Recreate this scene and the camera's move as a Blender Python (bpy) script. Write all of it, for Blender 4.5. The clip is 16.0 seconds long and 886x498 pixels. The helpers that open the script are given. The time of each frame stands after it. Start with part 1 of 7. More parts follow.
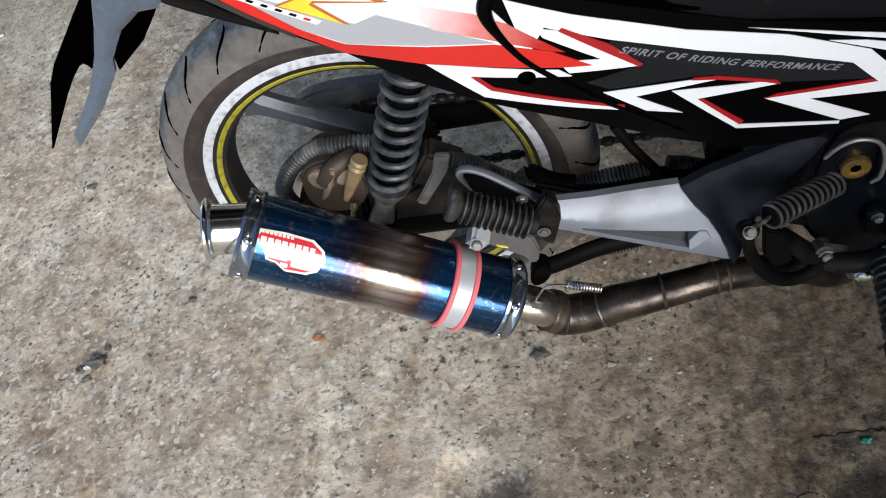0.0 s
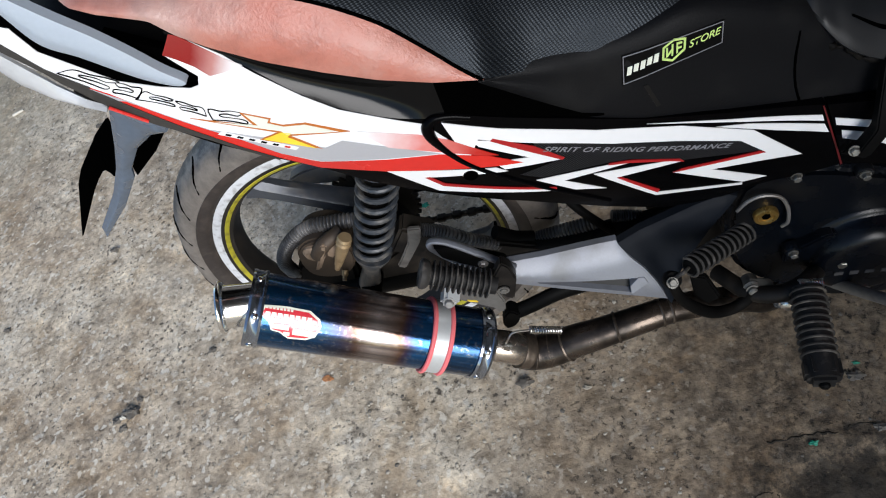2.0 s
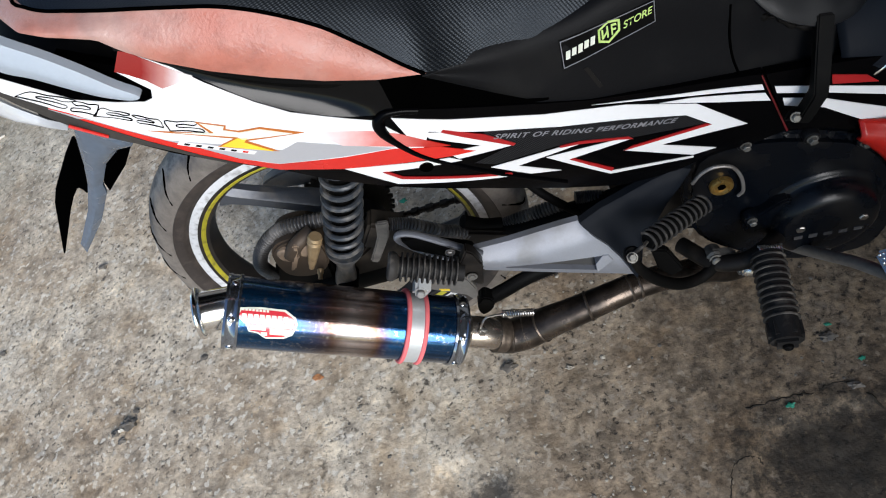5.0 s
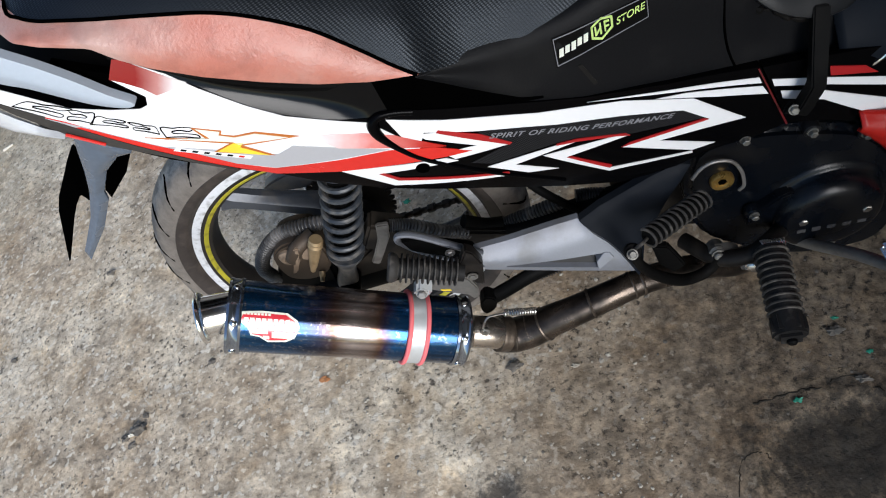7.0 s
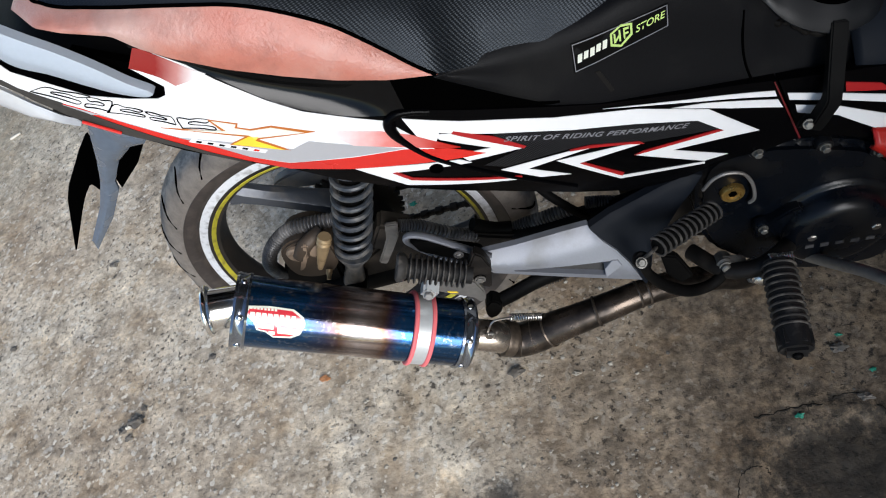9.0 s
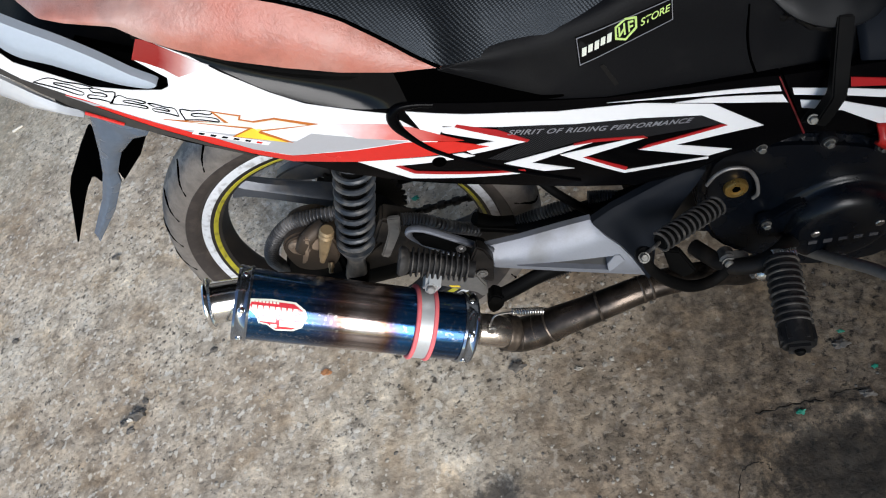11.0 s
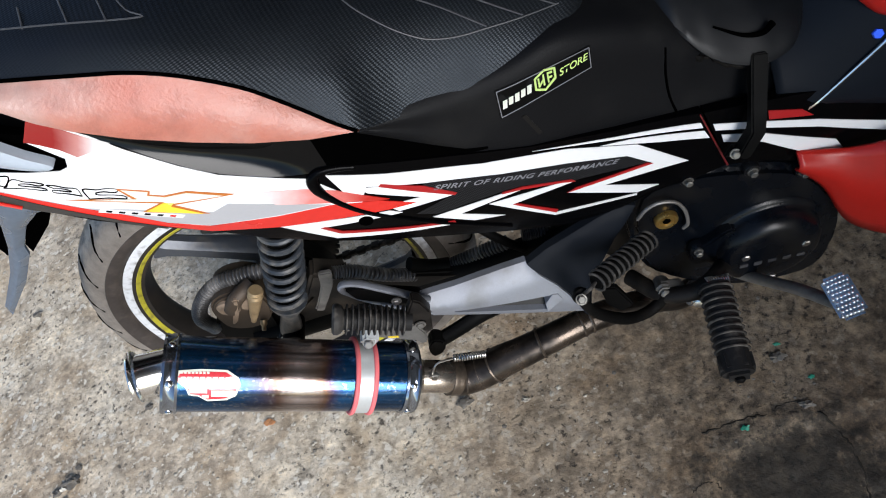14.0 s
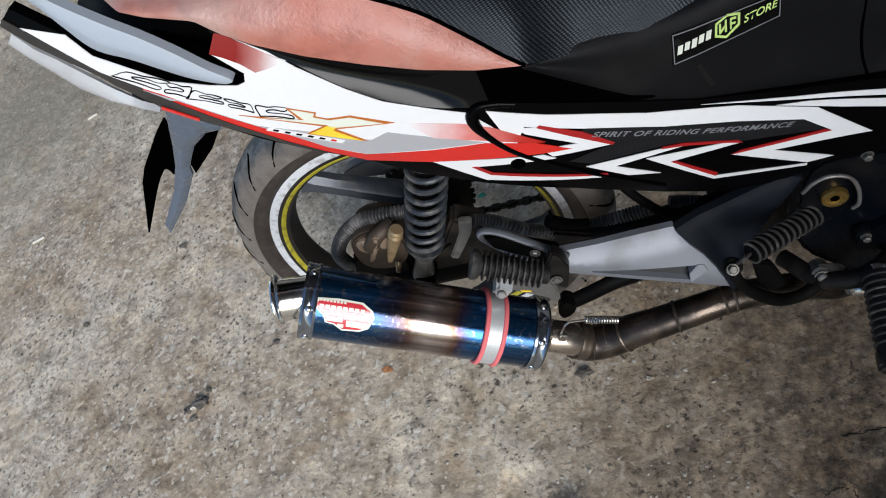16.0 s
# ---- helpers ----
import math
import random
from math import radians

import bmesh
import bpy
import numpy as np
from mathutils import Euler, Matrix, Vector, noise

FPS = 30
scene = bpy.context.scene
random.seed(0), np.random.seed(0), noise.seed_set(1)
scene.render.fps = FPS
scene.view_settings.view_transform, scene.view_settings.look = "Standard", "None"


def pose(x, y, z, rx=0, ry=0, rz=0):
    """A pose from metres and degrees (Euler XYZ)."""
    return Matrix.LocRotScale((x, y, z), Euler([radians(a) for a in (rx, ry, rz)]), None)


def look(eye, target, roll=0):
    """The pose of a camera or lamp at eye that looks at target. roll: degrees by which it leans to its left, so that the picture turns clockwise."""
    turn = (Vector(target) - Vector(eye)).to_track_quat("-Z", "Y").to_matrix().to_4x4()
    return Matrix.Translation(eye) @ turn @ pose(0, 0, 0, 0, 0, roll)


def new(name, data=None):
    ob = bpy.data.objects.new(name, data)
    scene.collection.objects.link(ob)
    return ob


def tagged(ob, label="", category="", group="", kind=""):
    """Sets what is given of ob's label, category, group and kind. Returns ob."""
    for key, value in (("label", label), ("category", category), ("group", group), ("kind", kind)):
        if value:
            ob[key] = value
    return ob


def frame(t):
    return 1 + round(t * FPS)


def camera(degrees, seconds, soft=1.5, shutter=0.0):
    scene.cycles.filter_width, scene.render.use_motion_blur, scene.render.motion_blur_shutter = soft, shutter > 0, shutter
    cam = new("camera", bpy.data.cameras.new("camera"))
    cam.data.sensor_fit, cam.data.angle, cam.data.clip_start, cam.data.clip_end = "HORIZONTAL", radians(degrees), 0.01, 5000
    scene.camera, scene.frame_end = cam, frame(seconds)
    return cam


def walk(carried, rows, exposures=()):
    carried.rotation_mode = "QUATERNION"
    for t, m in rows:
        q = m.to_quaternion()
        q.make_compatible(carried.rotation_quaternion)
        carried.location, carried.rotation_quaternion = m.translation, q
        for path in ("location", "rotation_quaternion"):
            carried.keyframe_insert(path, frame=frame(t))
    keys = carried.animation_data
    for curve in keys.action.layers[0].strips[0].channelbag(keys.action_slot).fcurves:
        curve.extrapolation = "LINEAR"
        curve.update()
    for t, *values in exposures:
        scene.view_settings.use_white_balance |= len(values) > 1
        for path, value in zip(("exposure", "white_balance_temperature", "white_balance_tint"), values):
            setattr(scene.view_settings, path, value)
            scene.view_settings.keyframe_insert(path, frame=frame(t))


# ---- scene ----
cam = camera(63.35, 16.0, 1.1)
ROWS = [
    (0.0, 0.2850, -0.5334, 1.0022, 24.45, -56.50, -26.81),
    (0.5, 0.2947, -0.5327, 1.0076, 23.80, -56.53, -28.73),
    (1.0, 0.3164, -0.5289, 1.0168, 25.97, -56.16, -30.18),
    (1.2, 0.3269, -0.5270, 1.0499, 26.09, -56.32, -29.72),
    (1.5, 0.3537, -0.5378, 1.0989, 27.78, -53.97, -32.19),
    (1.7, 0.3686, -0.5447, 1.1271, 27.68, -52.96, -32.88),
    (2.0, 0.3684, -0.5433, 1.1259, 25.86, -55.45, -32.15),
    (2.5, 0.3974, -0.5609, 1.1399, 26.40, -54.32, -32.77),
    (3.0, 0.3971, -0.5650, 1.1343, 26.68, -55.82, -33.74),
    (3.5, 0.3974, -0.5680, 1.1328, 27.56, -54.98, -34.80),
    (4.0, 0.3992, -0.5622, 1.1321, 26.55, -55.72, -35.02),
    (6.3, 0.4191, -0.5623, 1.1260, 27.26, -55.18, -38.08),
    (6.5, 0.4188, -0.5633, 1.1270, 27.26, -54.97, -38.15),
    (7.0, 0.4216, -0.5620, 1.1244, 27.45, -55.22, -38.59),
    (7.5, 0.4199, -0.5635, 1.1248, 26.82, -55.33, -37.92),
    (8.0, 0.4173, -0.5633, 1.1266, 27.13, -55.05, -37.18),
    (8.5, 0.4091, -0.5646, 1.1260, 27.53, -55.16, -36.38),
    (9.0, 0.4094, -0.5662, 1.1265, 26.79, -54.87, -35.95),
    (11.5, 0.4072, -0.5674, 1.1249, 27.40, -55.10, -36.10),
    (12.0, 0.4075, -0.5660, 1.1255, 27.21, -54.90, -36.28),
    (12.5, 0.4089, -0.5636, 1.1203, 27.85, -55.49, -37.17),
    (13.0, 0.4118, -0.5636, 1.1252, 27.34, -54.68, -36.94),
    (13.3, 0.4008, -0.5513, 1.1291, 25.06, -57.23, -33.35),
    (13.5, 0.3920, -0.5410, 1.1282, 20.37, -59.04, -29.58),
    (13.7, 0.4076, -0.5334, 1.1128, 17.49, -58.01, -30.95),
    (14.0, 0.4264, -0.5125, 1.1264, 20.23, -57.30, -34.30),
    (14.3, 0.4174, -0.5193, 1.1130, 20.68, -56.60, -35.17),
    (14.5, 0.4178, -0.5213, 1.1127, 19.81, -54.38, -33.55),
    (14.7, 0.4057, -0.5200, 1.1288, 21.18, -52.97, -31.80),
    (15.0, 0.3878, -0.5316, 1.1219, 21.91, -53.12, -29.90),
    (15.3, 0.3947, -0.5322, 1.1197, 26.01, -54.14, -34.33),
    (15.5, 0.3967, -0.5357, 1.1150, 30.17, -52.68, -37.63),
    (15.7, 0.3916, -0.5375, 1.1204, 32.51, -52.58, -39.05),
    (16.0, 0.3831, -0.5409, 1.1150, 33.88, -52.95, -39.70),
]
walk(cam, [(t, pose(x, y, z) @ look((0, 0, 0), (-math.sin(radians(yaw)) * math.cos(radians(pitch)), math.cos(radians(yaw)) * math.cos(radians(pitch)), math.sin(radians(pitch))), roll)) for t, x, y, z, yaw, pitch, roll in ROWS], [(0.0, 0.15), (1.0, 0.14), (2.0, 0.05), (2.6, 0.05), (3.2, 0.15), (4.2, 0.17), (13.2, 0.15), (13.5, 0.17), (14.0, 0.32), (14.5, 0.46), (15.0, 0.36), (15.5, 0.26), (16.0, -0.12)])

# ---- light ----
SUN_FROM = Vector((0.40, -0.80, 0.47)).normalized()
world = bpy.data.worlds.new("sky")
scene.world = world
world.use_nodes = True
wn = world.node_tree
sky = wn.nodes.new("ShaderNodeTexSky")
sky.sky_type = "NISHITA"
sky.sun_disc = False
sky.dust_density, sky.ozone_density = 0.2, 2.0
sky.sun_elevation = math.asin(SUN_FROM.z)
sky.sun_rotation = math.atan2(SUN_FROM.x, SUN_FROM.y)
wn.links.new(sky.outputs[0], wn.nodes["Background"].inputs[0])
wn.nodes["Background"].inputs[1].default_value = 0.16
sun = new("sun", bpy.data.lights.new("sun", "SUN"))
sun.data.energy, sun.data.angle, sun.data.color = 4.3, radians(38), (1.0, 0.978, 0.965)
sun.matrix_world = look(SUN_FROM * 5, (0, 0, 0))


# ---- materials ----
def nodes_of(name):
    m = bpy.data.materials.new(name)
    m.use_nodes = True
    return m, m.node_tree.nodes, m.node_tree.links, m.node_tree.nodes["Principled BSDF"]


def coat(name, color, rough=0.5, metal=0.0, vary=0.12, grain=60.0, bump=0.05, dirt=None, dirt_amount=0.0, dirt_scale=9.0, rough_vary=0.12, clear=0.0, second=None, spec=0.5):
    """A surface with variation at two scales, fine relief and patches of dirt."""
    m, n, l, b = nodes_of(name)
    tc = n.new("ShaderNodeTexCoord")
    big = n.new("ShaderNodeTexNoise")
    big.inputs["Scale"].default_value, big.inputs["Detail"].default_value = dirt_scale, 6
    fine = n.new("ShaderNodeTexNoise")
    fine.inputs["Scale"].default_value, fine.inputs["Detail"].default_value = grain, 5
    for t in (big, fine):
        l.new(tc.outputs["Object"], t.inputs["Vector"])
    lo = [c * (1 - vary) for c in color]
    hi = [min(1, c * (1 + vary)) for c in (second or color)]
    mix = n.new("ShaderNodeMix")
    mix.data_type = "RGBA"
    mix.inputs["A"].default_value, mix.inputs["B"].default_value = (*lo, 1), (*hi, 1)
    l.new(fine.outputs["Fac"], mix.inputs["Factor"])
    out = mix.outputs["Result"]
    if dirt:
        ramp = n.new("ShaderNodeMapRange")
        ramp.inputs["From Min"].default_value, ramp.inputs["From Max"].default_value = 0.66 - 0.35 * dirt_amount, 0.82 - 0.3 * dirt_amount
        ramp.inputs["To Max"].default_value = min(1, 0.35 + 0.6 * dirt_amount)
        l.new(big.outputs["Fac"], ramp.inputs["Value"])
        dm = n.new("ShaderNodeMix")
        dm.data_type = "RGBA"
        dm.inputs["B"].default_value = (*dirt, 1)
        l.new(ramp.outputs[0], dm.inputs["Factor"])
        l.new(out, dm.inputs["A"])
        out = dm.outputs["Result"]
    l.new(out, b.inputs["Base Color"])
    rr = n.new("ShaderNodeMapRange")
    rr.inputs["To Min"].default_value, rr.inputs["To Max"].default_value = max(0.02, rough - rough_vary), min(1, rough + rough_vary)
    l.new(big.outputs["Fac"], rr.inputs["Value"])
    l.new(rr.outputs[0], b.inputs["Roughness"])
    b.inputs["Metallic"].default_value = metal
    b.inputs["Specular IOR Level"].default_value = spec
    b.inputs["Coat Weight"].default_value = clear
    b.inputs["Coat Roughness"].default_value = 0.08
    if bump:
        bp = n.new("ShaderNodeBump")
        bp.inputs["Strength"].default_value, bp.inputs["Distance"].default_value = bump, 0.002
        l.new(fine.outputs["Fac"], bp.inputs["Height"])
        l.new(bp.outputs[0], b.inputs["Normal"])
    return m


M_BLACK_GLOSS = coat("glossy black plastic", (0.0012, 0.0012, 0.0015), 0.22, vary=0.3, grain=300, bump=0.012, dirt=(0.004, 0.004, 0.004), dirt_amount=0.25, rough_vary=0.08, spec=0.05)
M_COVER_GLOSS = coat("polished black plastic", (0.0012, 0.0013, 0.0016), 0.16, vary=0.3, grain=26, bump=0.08, dirt=(0.010, 0.010, 0.011), dirt_amount=0.30, dirt_scale=30, rough_vary=0.08, spec=0.21)
M_WHITE = coat("white paint", (0.80, 0.80, 0.80), 0.22, vary=0.03, grain=120, bump=0.008, dirt=(0.62, 0.6, 0.57), dirt_amount=0.2, clear=0.4)
M_RED = coat("red paint", (0.62, 0.018, 0.012), 0.25, vary=0.08, grain=150, bump=0.008, dirt=(0.4, 0.02, 0.02), dirt_amount=0.25, clear=0.4)
M_RED_SHIELD = coat("deep red paint", (0.36, 0.012, 0.008), 0.34, vary=0.1, grain=150, bump=0.01, dirt=(0.2, 0.012, 0.01), dirt_amount=0.3, spec=0.3)
M_RED_LINE = coat("dark red stripe", (0.36, 0.010, 0.012), 0.35, vary=0.1)
M_SILVER_DECAL = coat("light grey stripe", (0.46, 0.46, 0.48), 0.32, metal=0.2, vary=0.04, grain=400, bump=0.01)
M_YELLOW_DECAL = coat("yellow print", (0.80, 0.52, 0.04), 0.35, vary=0.1, grain=40, second=(0.9, 0.7, 0.05))
M_ORANGE_DECAL = coat("orange print", (0.48, 0.14, 0.02), 0.35, vary=0.1)
M_GREY_PRINT = coat("grey print", (0.20, 0.20, 0.215), 0.45, vary=0.15)
M_MATTE_BLACK = coat("matte black plastic", (0.0062, 0.0063, 0.0070), 0.50, vary=0.25, grain=500, bump=0.12, dirt=(0.014, 0.0137, 0.0133), dirt_amount=0.4, dirt_scale=14, spec=0.08)
M_DARK = coat("dirty black plastic", (0.0026, 0.0026, 0.0026), 0.6, vary=0.25, grain=200, bump=0.08, dirt=(0.012, 0.0105, 0.009), dirt_amount=0.35, spec=0.06)
M_RUBBER = coat("worn rubber", (0.009, 0.0086, 0.0086), 0.65, vary=0.3, grain=220, bump=0.25, dirt=(0.085, 0.078, 0.069), dirt_amount=0.35, dirt_scale=45, spec=0.2)
M_SOCKET = coat("heat-tanned satin steel", (0.50, 0.44, 0.38), 0.26, metal=0.95, vary=0.2, grain=90, bump=0.04, dirt=(0.14, 0.11, 0.09), dirt_amount=0.45, dirt_scale=45)
M_TAN_METAL = coat("tan oxidised metal", (0.27, 0.19, 0.125), 0.5, metal=0.25, vary=0.4, grain=90, bump=0.15, dirt=(0.04, 0.03, 0.022), dirt_amount=0.45, dirt_scale=60, second=(0.24, 0.18, 0.13))
M_DUST_STEEL = coat("dust-covered steel", (0.115, 0.108, 0.098), 0.6, metal=0.2, vary=0.25, grain=160, bump=0.08, dirt=(0.05, 0.045, 0.04), dirt_amount=0.4, dirt_scale=50)
# slot floor colour darkened to stand in for shade in the recess
M_SLOT_SHADE = coat("slot grey darkened for shade", (0.014, 0.0135, 0.013), 0.6, metal=0.1, vary=0.2, grain=160, bump=0.06, dirt=(0.02, 0.019, 0.018), dirt_amount=0.5, dirt_scale=40)
M_HINGE = coat("grimy dark steel", (0.0095, 0.0082, 0.0075), 0.5, metal=0.3, vary=0.3, grain=120, bump=0.1, dirt=(0.026, 0.022, 0.019), dirt_amount=0.4, dirt_scale=50, spec=0.2)
M_TRIM = coat("dusty dark grey plastic", (0.045, 0.041, 0.037), 0.5, vary=0.2, grain=200, bump=0.05, dirt=(0.02, 0.018, 0.017), dirt_amount=0.4, dirt_scale=18, spec=0.2)
M_BOSS = coat("greasy cast steel", (0.17, 0.165, 0.15), 0.42, metal=0.6, vary=0.25, grain=160, bump=0.1, dirt=(0.04, 0.036, 0.03), dirt_amount=0.55, dirt_scale=60)
M_EMBOSS = coat("worn grey lettering paint", (0.045, 0.045, 0.048), 0.5, vary=0.5, grain=400, dirt=(0.004, 0.004, 0.004), dirt_amount=0.5, dirt_scale=120)
M_GOLD = coat("golden brass", (0.46, 0.29, 0.085), 0.3, metal=0.85, vary=0.12, grain=120, bump=0.03, dirt=(0.2, 0.12, 0.04), dirt_amount=0.3, dirt_scale=60)
M_CHILD = coat("smooth black vinyl", (0.0055, 0.0062, 0.0076), 0.38, vary=0.25, grain=90, bump=0.06, dirt=(0.02, 0.02, 0.021), dirt_amount=0.35, spec=0.3)
M_RED_DARK = coat("dark red gap", (0.10, 0.006, 0.008), 0.4, vary=0.1)
M_PEG = coat("dusty grey-black rubber", (0.030, 0.028, 0.026), 0.65, vary=0.4, grain=160, bump=0.25, dirt=(0.16, 0.145, 0.125), dirt_amount=0.45, dirt_scale=60, spec=0.25)
M_STITCH = coat("grey seat thread", (0.050, 0.052, 0.057), 0.5, vary=0.3, grain=400)
M_HOSE = coat("dusty corrugated plastic", (0.034, 0.033, 0.034), 0.45, vary=0.25, grain=200, bump=0.08, dirt=(0.19, 0.18, 0.172), dirt_amount=0.45, dirt_scale=40, spec=0.6)
M_SPRING = coat("grey-blue spring paint", (0.030, 0.035, 0.042), 0.42, vary=0.35, grain=150, bump=0.15, dirt=(0.16, 0.148, 0.13), dirt_amount=0.5, dirt_scale=60)
M_CASTING = coat("dull aluminium casting", (0.30, 0.29, 0.28), 0.5, metal=0.75, vary=0.12, grain=300, bump=0.08, dirt=(0.12, 0.1, 0.085), dirt_amount=0.45, dirt_scale=22)
M_BRACKET = coat("silver painted aluminium", (0.20, 0.21, 0.235), 0.42, metal=0.25, vary=0.08, grain=500, bump=0.04, dirt=(0.12, 0.117, 0.112), dirt_amount=0.45, dirt_scale=20)
M_GREY_PANEL = coat("charcoal metallic plastic", (0.0070, 0.0090, 0.0128), 0.46, vary=0.12, grain=500, bump=0.04, dirt=(0.020, 0.021, 0.023), dirt_amount=0.3, spec=0.05)
M_GRAB = coat("blue-grey painted metal", (0.37, 0.42, 0.48), 0.33, metal=0.0, vary=0.05, grain=300, bump=0.02, dirt=(0.28, 0.31, 0.35), dirt_amount=0.4)
M_STEEL = coat("worn steel", (0.55, 0.54, 0.52), 0.28, metal=1.0, vary=0.12, grain=120, bump=0.03, dirt=(0.22, 0.18, 0.14), dirt_amount=0.35, dirt_scale=40)
M_CHROME = coat("chrome", (0.82, 0.81, 0.79), 0.17, metal=1.0, vary=0.06, grain=80, bump=0.01, dirt=(0.5, 0.46, 0.4), dirt_amount=0.3, dirt_scale=30, rough_vary=0.06)
M_RUST = coat("rusty brown caliper", (0.065, 0.045, 0.030), 0.6, metal=0.3, vary=0.35, grain=70, bump=0.12, dirt=(0.022, 0.018, 0.015), dirt_amount=0.5, dirt_scale=35, second=(0.06, 0.042, 0.028))
M_BRASS = coat("tarnished brass", (0.34, 0.24, 0.13), 0.42, metal=0.45, vary=0.25, grain=120, bump=0.06, dirt=(0.12, 0.08, 0.04), dirt_amount=0.4, dirt_scale=60)
M_ENGINE = coat("black engine paint", (0.0018, 0.0027, 0.0045), 0.27, vary=0.2, grain=350, bump=0.05, dirt=(0.010, 0.0092, 0.0085), dirt_amount=0.45, dirt_scale=22, spec=0.22)
M_ENGINE_DARK = coat("oily engine metal", (0.010, 0.009, 0.0083), 0.55, metal=0.3, vary=0.3, grain=120, bump=0.1, dirt=(0.05, 0.041, 0.032), dirt_amount=0.5, dirt_scale=20, spec=0.2)
M_CHAIN = coat("oily chain steel", (0.03, 0.027, 0.024), 0.5, metal=0.6, vary=0.3, grain=200, bump=0.1)
M_TAPE_WHITE = coat("white rim tape", (0.58, 0.59, 0.61), 0.45, vary=0.12, grain=120, bump=0.04, dirt=(0.14, 0.13, 0.12), dirt_amount=0.42, dirt_scale=90)
M_TAPE_YELLOW = coat("yellow rim tape", (0.40, 0.355, 0.02), 0.5, vary=0.15, grain=120, bump=0.04, dirt=(0.08, 0.065, 0.025), dirt_amount=0.45, dirt_scale=80)
M_RIM = coat("dusty dark rim", (0.016, 0.0135, 0.0125), 0.5, metal=0.3, vary=0.2, grain=150, bump=0.05, dirt=(0.045, 0.035, 0.028), dirt_amount=0.45, dirt_scale=20)
M_SPOKE = coat("slate grey wheel paint", (0.060, 0.067, 0.080), 0.38, metal=0.3, vary=0.2, grain=150, bump=0.06, dirt=(0.15, 0.135, 0.115), dirt_amount=0.45, dirt_scale=30)
M_PINK = coat("pink rubber edging", (0.78, 0.16, 0.17), 0.5, vary=0.08, grain=100, bump=0.03)
M_CLAMP = coat("grey clamp band", (0.50, 0.52, 0.52), 0.42, metal=0.4, vary=0.06, grain=300, bump=0.02)
M_BADGE_RED = coat("red badge foil", (0.60, 0.03, 0.045), 0.2, vary=0.1, clear=1.0)
M_LIME = coat("lime green print", (0.56, 0.74, 0.22), 0.5, vary=0.05)
M_OFFWHITE = coat("off-white print", (0.75, 0.77, 0.66), 0.35, vary=0.05, clear=0.5)
M_STICKER = coat("black sticker foil", (0.002, 0.002, 0.002), 0.45, vary=0.2, bump=0.0, spec=0.08)
M_FLAP = coat("grey mudguard plastic", (0.085, 0.112, 0.152), 0.26, vary=0.2, grain=120, bump=0.05, dirt=(0.13, 0.14, 0.155), dirt_amount=0.4, dirt_scale=25, spec=0.7)
M_FLAP_DARK = coat("black rubbery plastic", (0.0006, 0.0006, 0.0006), 0.7, vary=0.2, spec=0.0)
M_LENS = coat("clear lamp lens", (0.50, 0.51, 0.52), 0.10, vary=0.25, grain=30, bump=0.05, dirt=(0.24, 0.24, 0.24), dirt_amount=0.5, dirt_scale=18, clear=0.6)
M_BLUE = coat("blue anodised bolt", (0.02, 0.06, 0.4), 0.25, metal=0.9, vary=0.1)
M_SIDEWALL = coat("brown-black tyre sidewall", (0.026, 0.020, 0.0178), 0.6, vary=0.35, grain=120, bump=0.2, dirt=(0.085, 0.066, 0.055), dirt_amount=0.45, dirt_scale=35)
M_RING = coat("dark polished steel ring", (0.30, 0.33, 0.38), 0.14, metal=0.95, vary=0.3, grain=60, bump=0.05, dirt=(0.05, 0.055, 0.07), dirt_amount=0.5, dirt_scale=30)
M_ROOF = coat("grey fibre cement sheet", (0.055, 0.053, 0.05), 0.8, vary=0.2, grain=30, bump=0.1)
M_WALL = coat("weathered cement render", (0.13, 0.125, 0.115), 0.85, vary=0.15, grain=25, bump=0.15, dirt=(0.07, 0.066, 0.06), dirt_amount=0.5, dirt_scale=1.5)
M_PIPE = coat("heat-stained steel pipe", (0.012, 0.0105, 0.0098), 0.30, metal=0.7, vary=0.5, grain=48, bump=0.35, dirt=(0.0035, 0.0033, 0.0033), dirt_amount=0.65, dirt_scale=34, rough_vary=0.3, second=(0.085, 0.065, 0.050))
M_BEAD = coat("browned weld bead", (0.10, 0.078, 0.060), 0.40, metal=0.7, vary=0.4, grain=160, bump=0.2, dirt=(0.02, 0.017, 0.014), dirt_amount=0.5, dirt_scale=60)


